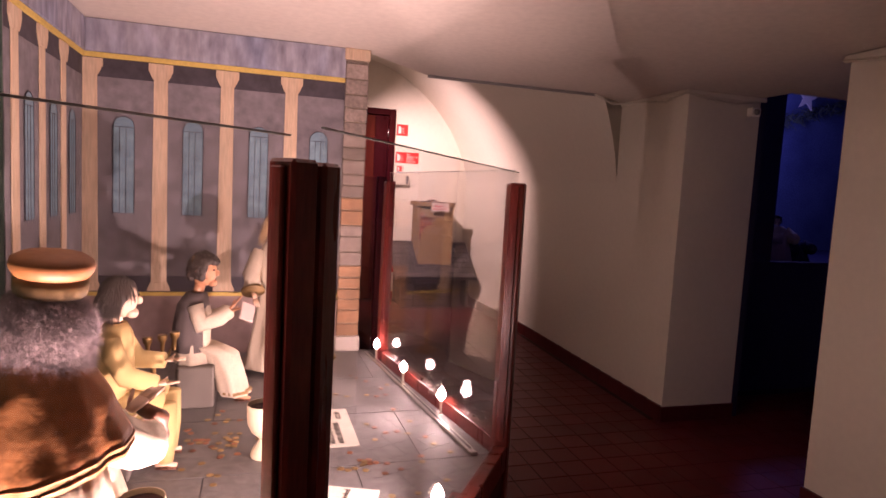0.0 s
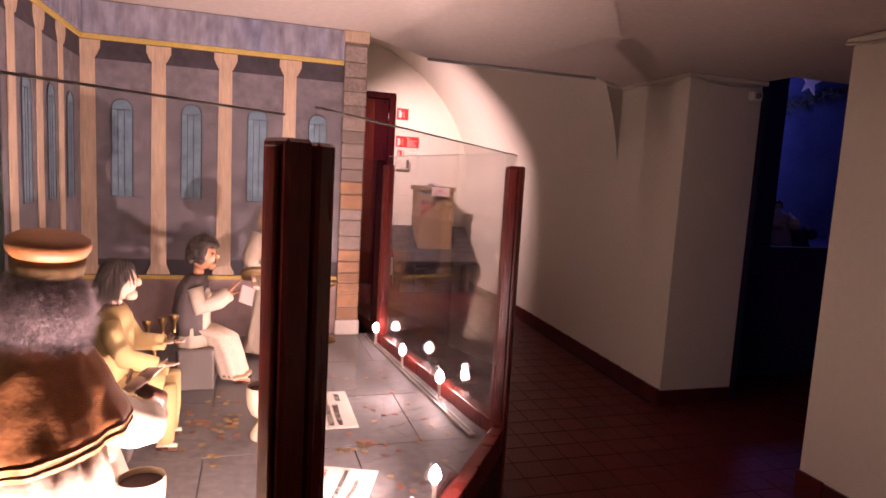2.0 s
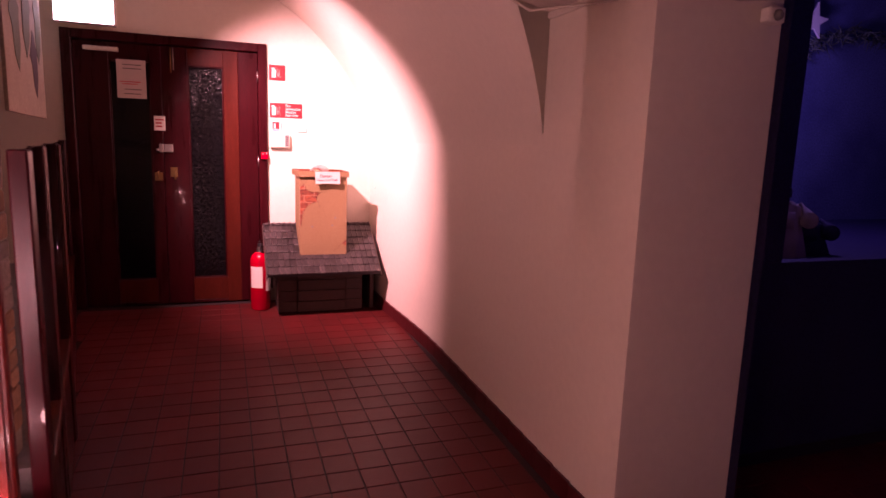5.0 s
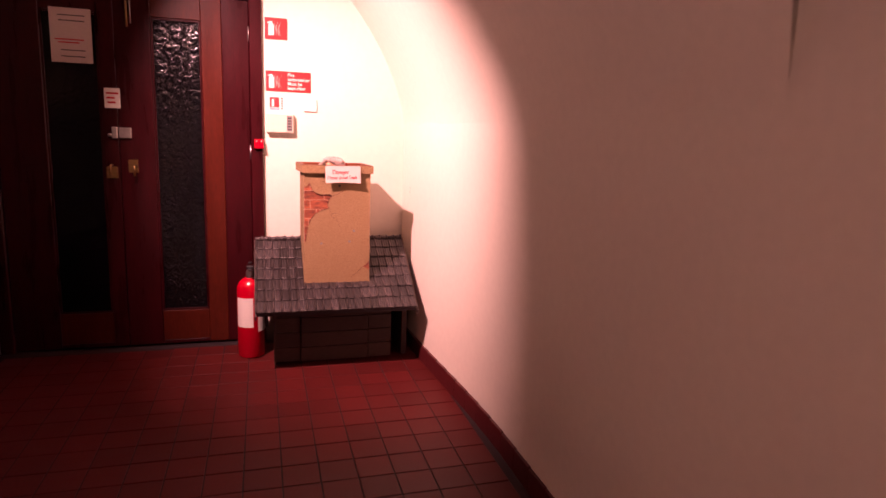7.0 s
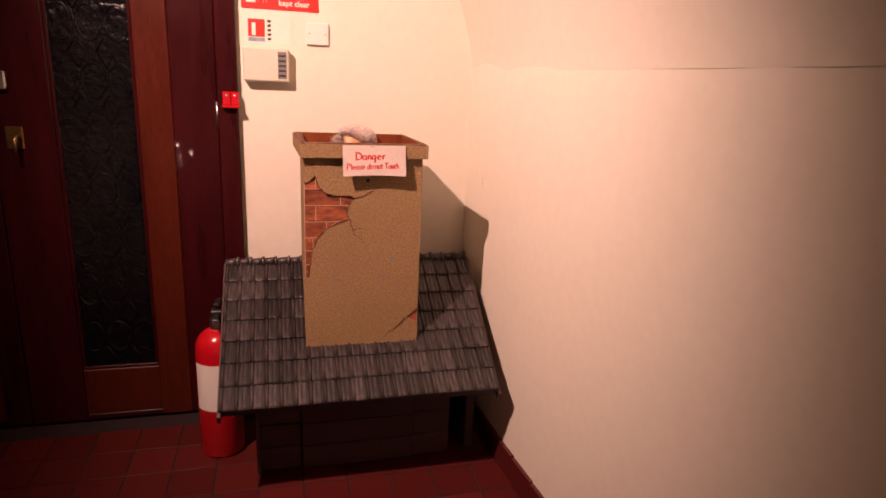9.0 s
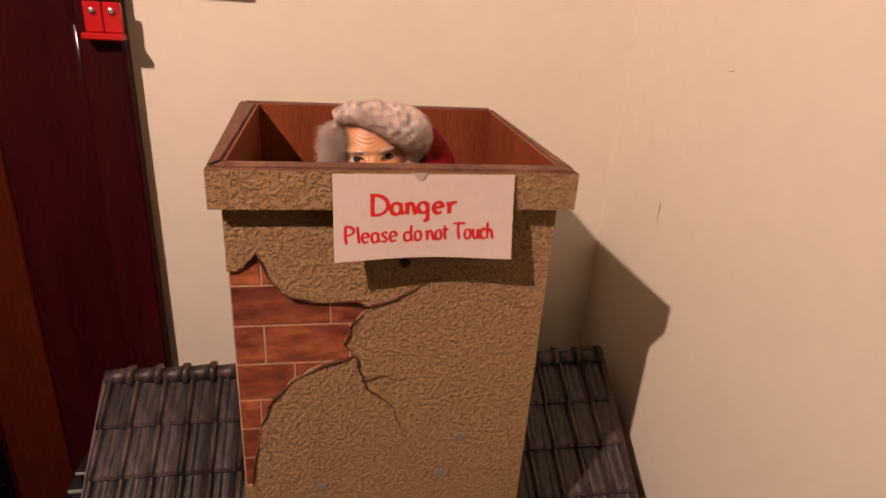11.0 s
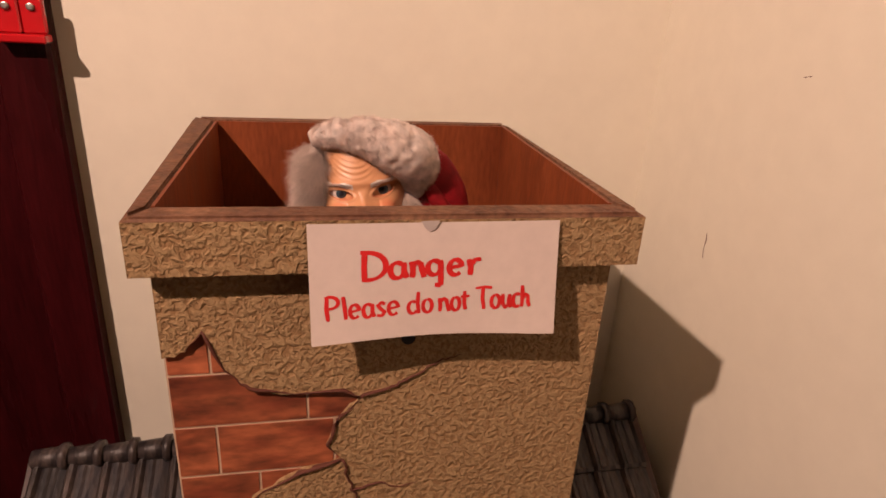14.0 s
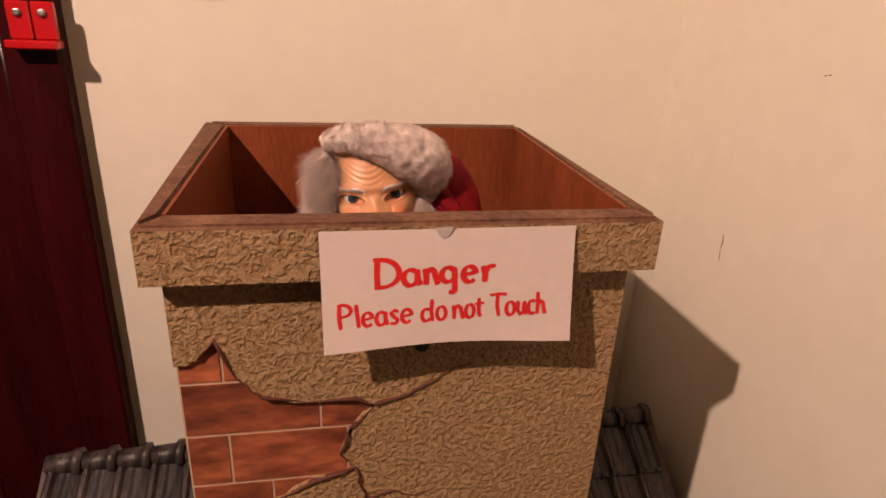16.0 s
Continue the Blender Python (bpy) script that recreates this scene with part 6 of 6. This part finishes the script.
# lettered cards that lie on the stage
def stage_card(corner, u, v, w, h, lines, rng):
    """corner: one corner on the plan; u, v: the ways across and down the writing; lines: height, start, stop, words or bars, ink."""
    u, v = Vector(u).normalized(), Vector(v).normalized()
    c = thing("lettered_card", "cream card with rows of black lettering lying on the stage", "card")
    m = Matrix(((u.x, v.x, 0, corner[0]), (u.y, v.y, 0, corner[1]), (0, 0, 1, STAGE_Z), (0, 0, 0, 1)))
    part("sheet", box((0, 0, 0.0005), (w, h, 0.004), 0.0008, m=m), CARD, c)
    face = Matrix(((u.x, -v.x, 0, corner[0]), (u.y, -v.y, 0, corner[1]), (0, 0, 1, STAGE_Z + 0.0048), (0, 0, 0, 1)))
    for k, (row, start, stop, text, ink) in enumerate(lines):
        y, x, stop = h * row, w * start, w * stop
        if text:
            me = words(text, 0.022)
            span = max(q.co.x for q in me.vertices) - min(q.co.x for q in me.vertices)
            bpy.data.meshes.remove(me)
            written("writing", text, 0.024, ink, c, face @ Matrix.Translation((x, -y, 0)) @ Matrix.Diagonal(((stop - x) / (span * 1.09), 1.15, 1, 1)), bold=0.0004, align="LEFT")
            continue
        while x < stop:
            n = min(rng.uniform(0.014, 0.042), stop - x)
            part("word_bar", box((x, y - 0.0065, 0.0042), (x + n, y + 0.0065, 0.0048), m=m), ink, c)
            x += n + 0.007
    return c


rng = random.Random(17)
stage_card((0.297, 2.285), (0, 1), (1, 0), 0.365, 0.295,
           [(0.12 + 0.115 * k, 0.10, 0.90, "", INK) for k in range(5)] + [(0.695, 0.06, 0.90, "ASTOUNDED AT HIS", INK), (0.80, 0.06, 0.60, "AND HIS REPLIES", INK), (0.86, 0.70, 0.90, "LK 2:47", INK)], rng)
stage_card((0.285, 1.795), (0.36, 0.93), (0.93, -0.36), 0.26, 0.235,
           [(0.16, 0.06, 0.94, "", RED_INK), (0.34, 0.06, 0.90, "", RED_INK), (0.60, 0.06, 0.94, "doctors are astounded", INK), (0.78, 0.06, 0.72, "at his Wisdom", INK)], rng)

# loose coins
coin_bm = lathe([(0.0100, 0.0), (0.0108, 0.0004), (0.0108, 0.0014), (0.0100, 0.0018)], 16)
lathe([(0.0078, 0.0018), (0.0076, 0.0022)], 12, coin_bm)
copper_me = finish("coin", coin_bm, COPPER)
gold_me = copper_me.copy()
gold_me.materials.clear()
gold_me.materials.append(GOLD)
rng = random.Random(77)
spots = []
while len(spots) < 120:
    if len(spots) < 14:
        x, y = rng.gauss(0.57, 0.035), rng.gauss(2.12, 0.028)
    elif len(spots) < 60:
        x, y = rng.gauss(0.12, 0.13), rng.gauss(2.42, 0.14)
    else:
        x, y = rng.uniform(0.0, 0.90), rng.uniform(1.6, 3.1)
    inside = all((Vector((x, y)) - inward(a, b, 0.05)[0]).dot(inward(a, b)[1]) > 0 for a, b in ((P0, P1), (P1, P2), (P2, P3)))
    clear = not (0.28 < x < 0.61 and 2.26 < y < 2.67) and not (0.25 < x < 0.55 and 1.70 < y < 2.08) and not (-0.08 < x < 0.24 and 2.72 < y < 3.0)
    clear = clear and (Vector((x, y)) - Vector((0.266, 2.262))).length > 0.06 and not (x < 0.02 and y < 2.36) and not (0.19 < x < 0.48 and y > 3.0)
    if inside and clear:
        spots.append((x, y))
for i, (x, y) in enumerate(spots):
    lift = 0.002 * sum(1 for a, b in spots[:i] if (a - x) ** 2 + (b - y) ** 2 < 0.019 ** 2)
    ob = new("coin", gold_me if rng.random() < 0.45 else copper_me)
    ob.matrix_basis = pose(x, y, STAGE_Z + 0.0002 + lift, rng.uniform(-1, 1) * (6 if lift else 1), 0, rng.uniform(0, 360))
    tagged(ob, "small copper-brown coin lying on the stage" if ob.data is copper_me else "small dull gold coin lying on the stage", "coin", "coins on the stage")


# ------------------------------------------------ doll in the chimney
def blushed(m, spots, colour, reach):
    """Rosy paint dabbed on the cheeks and nose."""
    nt = m.node_tree
    p = nt.nodes["Principled BSDF"]
    tex = nt.nodes.new("ShaderNodeTexCoord")
    for spot_at, r in spots:
        d = nt.nodes.new("ShaderNodeVectorMath")
        d.operation = "DISTANCE"
        d.inputs[1].default_value = spot_at
        nt.links.new(tex.outputs["Object"], d.inputs[0])
        k = nt.nodes.new("ShaderNodeMapRange")
        k.interpolation_type = "SMOOTHSTEP"
        k.inputs[1].default_value, k.inputs[2].default_value = r * 0.25, r
        k.inputs[3].default_value, k.inputs[4].default_value = reach, 0.0
        nt.links.new(d.outputs["Value"], k.inputs[0])
        mix = nt.nodes.new("ShaderNodeMix")
        mix.data_type = "RGBA"
        nt.links.new(k.outputs[0], mix.inputs[0])
        nt.links.new(p.inputs["Base Color"].links[0].from_socket, mix.inputs[6])
        mix.inputs[7].default_value = (*colour, 1)
        nt.links.new(mix.outputs[2], p.inputs["Base Color"])
    return m


def chimney_doll():
    rng = random.Random(41)
    bm = bmesh.new()
    SK, CH, EW, ED, FW, FG, RC, IR = range(8)
    c = Vector((2.181, 7.115, 1.168))
    tilt = Matrix.Rotation(radians(-6), 3, "Y")
    MM = 0.001

    def bump(u, v, mid, wide, high, amount):
        return amount * math.exp(-((u - mid[0]) / wide) ** 2 - ((v - mid[1]) / high) ** 2)

    def skull(u, v):
        d = 54 * math.sqrt(max(1 - (u / 51) ** 2 - (v / 76) ** 2, 0))
        d += bump(u, v, (0, 1.5), 10.5, 7.5, 17) + bump(u, v, (0, 13), 6, 9, 4.5) - bump(u, v, (0, 22), 4, 4, 1.6)
        for k in (-1, 1):
            d += bump(u, v, (12 * k, -0.5), 4.8, 4.4, 6) + bump(u, v, (25 * k, 0), 11, 8.5, 8) - bump(u, v, (22 * k, 17), 13, 8, 5.5)
            d += bump(u, v, (20 * k, 29), 14, 4, 3.6) - bump(u, v, (16 * k, 1.5), 2.2, 7, 2.4)
        if v > 30:
            d += 0.38 * math.sin((v - 0.06 * (u + 4) ** 2 * 0.35) * 1.15) * math.exp(-((u + 4) / 20) ** 2)
        return d

    def lids(u, v):
        best = 9.0
        for k in (-1, 1):
            du, dv = (u - 22 * k) / 11.0, (v - 17 - 0.10 * (u - 22 * k) * k) / (4.5 if v > 17 else 4.8)
            best = min(best, math.hypot(du, dv))
        return best

    def face(u, v):
        e = lids(u, v)
        d = skull(u, v) + 1.3 * math.exp(-((e - 1.16) / 0.20) ** 2)
        if e < 1.04:
            d -= 5.5 * min((1.04 - e) / 0.10, 1)
        return d

    def put(u, d, v):
        return c + tilt @ Vector((u * MM, -d * MM, v * MM))

    n_u, n_v = 112, 132
    grid = [[None] * (n_v + 1) for _ in range(n_u + 1)]
    for i in range(n_u + 1):
        for j in range(n_v + 1):
            u, v = -46 + 92 * i / n_u, -46 + 112 * j / n_v
            grid[i][j] = (bm.verts.new(put(u, face(u, v), v)), lids(u, v))
    for i in range(n_u):
        for j in range(n_v):
            q = (grid[i][j], grid[i + 1][j], grid[i + 1][j + 1], grid[i][j + 1])
            f = bm.faces.new([k[0] for k in q])
            f.smooth = True
            rim = sum(k[1] for k in q) / 4
            f.material_index = CH if 0.95 < rim < 1.10 else SK
            u, v = abs(-46 + 92 * (i + 0.5) / n_u), -46 + 112 * (j + 0.5) / n_v
            t = (u - 9) / 25
            if 0 < t < 1 and abs(v - (25.5 + 6.0 * t - 4.0 * t * t)) < 0.9 + 2.2 * math.sin(math.pi * min(t + 0.25, 1)):
                f.material_index = EW
    blob(bm, c + Vector((0, 0.006, 0.0)), (0.048, 0.050, 0.070), SK, 24)
    for k in (-1, 1):
        s0 = skull(22 * k, 17)
        blob(bm, put(22 * k, s0 - 9.6, 17), (0.0096, 0.0096, 0.0096), EW, 28)
        blob(bm, put(22 * k + 0.6, s0 - 1.3, 17.4), (0.0053, 0.0018, 0.0053), IR, 20)
        blob(bm, put(22 * k + 0.6, s0 + 0.1, 17.4), (0.0025, 0.0009, 0.0026), ED, 14)
        roots = []
        for _ in range(220):
            t = rng.uniform(0, 1)
            u, v = k * (9 + 25 * t), 25.5 + 6.0 * t - 4.0 * t * t + rng.uniform(-1.6, 1.6) * (0.6 + 0.5 * t)
            roots.append((put(u, skull(u, v) - 0.2, v), (k * 0.9, -0.12, 0.30)))
        hairs(bm, roots, 0.0040, 0.00035, FW, rng, 0.1, 0.1, 0.15)
    # plush band, lying low over one brow
    band = [(-0.047, -0.016, 0.068), (-0.025, -0.033, 0.0775), (0.000, -0.038, 0.0745), (0.025, -0.038, 0.067), (0.046, -0.032, 0.057), (0.058, -0.024, 0.043), (0.058, -0.016, 0.020)]
    rad = [0.008, 0.0125, 0.0185, 0.0245, 0.0265, 0.0235, 0.015]
    pts, rads = [], []
    for i in range(len(band) - 1):
        for k in range(14):
            pts.append(c + Vector(band[i]).lerp(Vector(band[i + 1]), k / 14))
            rads.append(1.07 * (rad[i] + (rad[i + 1] - rad[i]) * k / 14))
    pts.append(c + Vector(band[-1]))
    rads.append(rad[-1])
    # plush core, its pile broken into soft tufts
    ring_rows = []
    for i in range(len(pts)):
        way = (pts[min(i + 1, len(pts) - 1)] - pts[max(i - 1, 0)]).normalized()
        side = way.cross(Vector((0, 1, 0))).normalized()
        up = way.cross(side)
        row = []
        for k in range(80):
            a = 2 * math.pi * k / 80
            n = side * math.cos(a) + up * math.sin(a)
            q = pts[i] + n * rads[i]
            row.append(bm.verts.new(q + n * (0.0022 * noise.noise(q * 130) + 0.0010 * noise.noise(q * 420))))
        ring_rows.append(row)
    for p, q in zip(ring_rows, ring_rows[1:]):
        for k in range(80):
            f = bm.faces.new((p[k], p[(k + 1) % 80], q[(k + 1) % 80], q[k]))
            f.material_index, f.smooth = FW, True
    blob(bm, pts[-1], (0.015, 0.014, 0.016), FW, 30, rough=0.004, freq=110)
    blob(bm, pts[0], (0.0085, 0.0085, 0.0085), FW, 20, rough=0.003, freq=110)
    roots = []
    for i in range(9000):
        t = rng.uniform(0, len(pts) - 1.001)
        a, f = int(t), t - int(t)
        p = pts[a].lerp(pts[a + 1], f)
        r = rads[a] + (rads[a + 1] - rads[a]) * f
        way = (pts[a + 1] - pts[a]).normalized()
        n = Vector((rng.gauss(0, 1), rng.gauss(0, 1), rng.gauss(0, 1)))
        n = (n - way * n.dot(way)).normalized()
        q = p + n * r * (0.95 + 0.08 * noise.noise(p * 60 + n * 2))
        swirl = Vector((noise.noise(q * 70), noise.noise(q * 70 + Vector((9, 0, 0))), noise.noise(q * 70 + Vector((0, 9, 0)))))
        roots.append((q, n * 0.8 + way * 0.3 + swirl * 0.9 + Vector((0, 0, -0.15))))
    hairs(bm, roots, 0.0050, 0.00028, FW, rng, 0.25, 0.20, 0.22)
    # crown of the cap, falling to one side in soft folds
    fall = [(0.020, 0.012, 0.036), (0.050, 0.012, 0.034), (0.074, 0.010, 0.020), (0.092, 0.004, -0.004), (0.103, -0.002, -0.034), (0.106, -0.006, -0.070)]
    line, thick = [], []
    for i in range(len(fall) - 1):
        for k in range(6):
            line.append(c + Vector(fall[i]).lerp(Vector(fall[i + 1]), k / 6))
            w = [0.036, 0.036, 0.034, 0.031, 0.027, 0.018]
            thick.append((w[i] + (w[i + 1] - w[i]) * k / 6) * (1 + 0.03 * math.sin(3.1 * (i + k / 6))))
    tube(line, thick, 28, bm, RC)
    for k in range(3):
        tube([c + Vector((0.050 + 0.014 * k, -0.018, 0.040 - 0.018 * k)), c + Vector((0.074 + 0.009 * k, -0.0215, 0.014 - 0.016 * k)), c + Vector((0.092 + 0.006 * k, -0.026, -0.012 - 0.016 * k)), c + Vector((0.104 + 0.003 * k, -0.024, -0.040 - 0.012 * k))], [0.002, 0.009, 0.010, 0.003], 12, bm, RC)
    # soft hair at the sides, whiskers and beard below
    for at, size, count in (((-0.049, -0.012, 0.010), (0.013, 0.024, 0.050), 15000), ((0.049, -0.018, -0.016), (0.012, 0.022, 0.026), 7000)):
        at = c + Vector(at)
        blob(bm, at, size, FG, 20)
        k = -1 if at.x < c.x else 1
        roots = []
        for i in range(count):
            n = Vector((rng.gauss(0, 1), rng.gauss(0, 1), rng.gauss(0, 1))).normalized()
            q = at + Vector((n.x * size[0], n.y * size[1], n.z * size[2]))
            swirl = Vector((noise.noise(q * 55), noise.noise(q * 55 + Vector((9, 0, 0))), noise.noise(q * 55 + Vector((0, 9, 0)))))
            roots.append((q, n * 0.35 + swirl * 0.7 + Vector((k * 0.45, -0.12, -0.45))))
        hairs(bm, roots, 0.022, 0.00030, FG, rng, 0.7, 0.14, 0.18)
    roots = []
    for i in range(9000):
        a = rng.uniform(-1.35, 1.35)
        z = rng.uniform(-0.075, -0.008 - 0.004 * math.cos(a * 1.5))
        roots.append((c + Vector((0.047 * math.sin(a), -0.004 - 0.050 * math.cos(a), z)), (math.sin(a) * 0.75, -math.cos(a) * 0.55, -0.45)))
    hairs(bm, roots, 0.026, 0.00034, FG, rng, 0.8, 0.16, 0.25)
    loft(bm, [(2.18, 7.13, 0.852, 0.115, 0.085, 1), (2.18, 7.13, 0.96, 0.105, 0.08, 1), (2.18, 7.125, 1.05, 0.075, 0.06, 0.5), (2.18, 7.12, 1.085, 0.04, 0.04, 0)], RC, 32, 6, 0.05, 3)
    rosy = material("rosy_doll_skin", (0.60, 0.30, 0.145), 0.40, vary=0.10, bump=0.03)
    blushed(rosy, [(put(25, 52, 0), 0.016), (put(-25, 52, 0), 0.016), (put(0, 66, 1), 0.012)], (0.62, 0.20, 0.09), 0.85)
    iris = material("doll_iris", (0.05, 0.085, 0.11), 0.15, vary=0.4, scale=300, bump=0)
    solo("bearded_doll", bm, [rosy, CHEEK, EYE_WHITE, EYE_DARK, FUR, GREY_FUR, RED_CLOTH, iris], "bearded doll in a red, white-furred cap inside the chimney", "doll")


chimney_doll()

# ------------------------------------------------ dolls in the far display
def far_doll(x, y, z, tall, robe, label):
    rng = random.Random(int(x * 100))
    bm = bmesh.new()
    loft(bm, [(x, y, z, 0.17, 0.13, 1), (x, y, z + tall * 0.45, 0.12, 0.10, 0.7), (x, y, z + tall * 0.72, 0.11, 0.08, 0.3), (x, y, z + tall * 0.8, 0.05, 0.05, 0)], 0, 30, 8, 0.06, 1)
    for k in (-1, 1):
        sleeve(bm, [(x + 0.1 * k, y, z + tall * 0.72), (x + 0.15 * k, y - 0.05, z + tall * 0.55), (x + 0.06 * k, y - 0.14, z + tall * 0.55)], [0.04, 0.05, 0.05], 0)
    head(bm, (x, y, z + tall * 0.90), tall * 0.085, -100, 1, 2, rng, "curly", 3, 0.06, 160)
    solo("display_doll", bm, [robe, PALE_SKIN, DARK_HAIR, EYE_DARK], label, "doll")


far_doll(4.62, 4.55, 0.86, 0.42, WHITE_CLOTH, "white-robed doll standing in the dark display")
far_doll(4.90, 4.62, 0.86, 0.26, NAVY, "small dark-robed doll in the dark display")

# ------------------------------------------------ quarry tiles of the floor, nearest to the walk as pieces
TILE = 0.156
tile_bm = box((0.003, 0.003, -0.006), (TILE - 0.003, TILE - 0.003, 0.0), 0.001)
tile_me = finish("quarry_tile", tile_bm, QUARRY)
rng = random.Random(5)
verts, faces = [], []
for i in range(-11, 40):
    for j in range(-12, 48):
        x, y = 0.27 + TILE * i, 0.02 + TILE * j
        if x > 8.0 or y > END_Y - TILE - 0.0 or x < -1.8:
            continue
        if x > WALL_X - TILE and not 2.35 < y < 3.5 and not (x > 3.3 and y < 3.9):
            if x > 2.75:
                continue
        if x + TILE < 0.9 - 0.17 * (y - 3.66) and y > 3.6:
            continue
        if x < 0.6 and 0.9 < y < 3.6 and x < 0.28 + (y - 1.06) * 0.7:
            continue
        if 1.2 < x < 2.75 and 2.9 < y < 7.35 and (x > 1.25 or y > 4):
            ob = new("quarry_tile", tile_me)
            ob.parent = floor
            ob.matrix_basis = pose(x, y, floor_z(y) + 0.0005 - rng.uniform(0, 0.0006), math.degrees(math.atan(FALL)) + rng.uniform(-0.1, 0.1), rng.uniform(-0.1, 0.1), 0)
        else:
            b = len(verts)
            h = -rng.uniform(0, 0.0012)
            x0, x1, y0, y1 = x + 0.003, x + TILE - 0.003, y + 0.003, y + TILE - 0.003
            a, c = floor_z(y0), floor_z(y1)
            verts += [(x0, y0, a - 0.006), (x1, y0, a - 0.006), (x1, y1, c - 0.006), (x0, y1, c - 0.006), (x0, y0, a + h), (x1, y0, a + h), (x1, y1, c + h), (x0, y1, c + h)]
            faces += [(b + 4, b + 5, b + 6, b + 7), (b, b + 1, b + 5, b + 4), (b + 1, b + 2, b + 6, b + 5), (b + 2, b + 3, b + 7, b + 6), (b + 3, b, b + 4, b + 7)]
me = bpy.data.meshes.new("quarry_tiles_rest")
me.from_pydata(verts, [], faces)
me.materials.append(QUARRY_REST)
ob = new("quarry_tiles_rest", me)
ob.parent = floor
tagged(ob, kind="stuff")
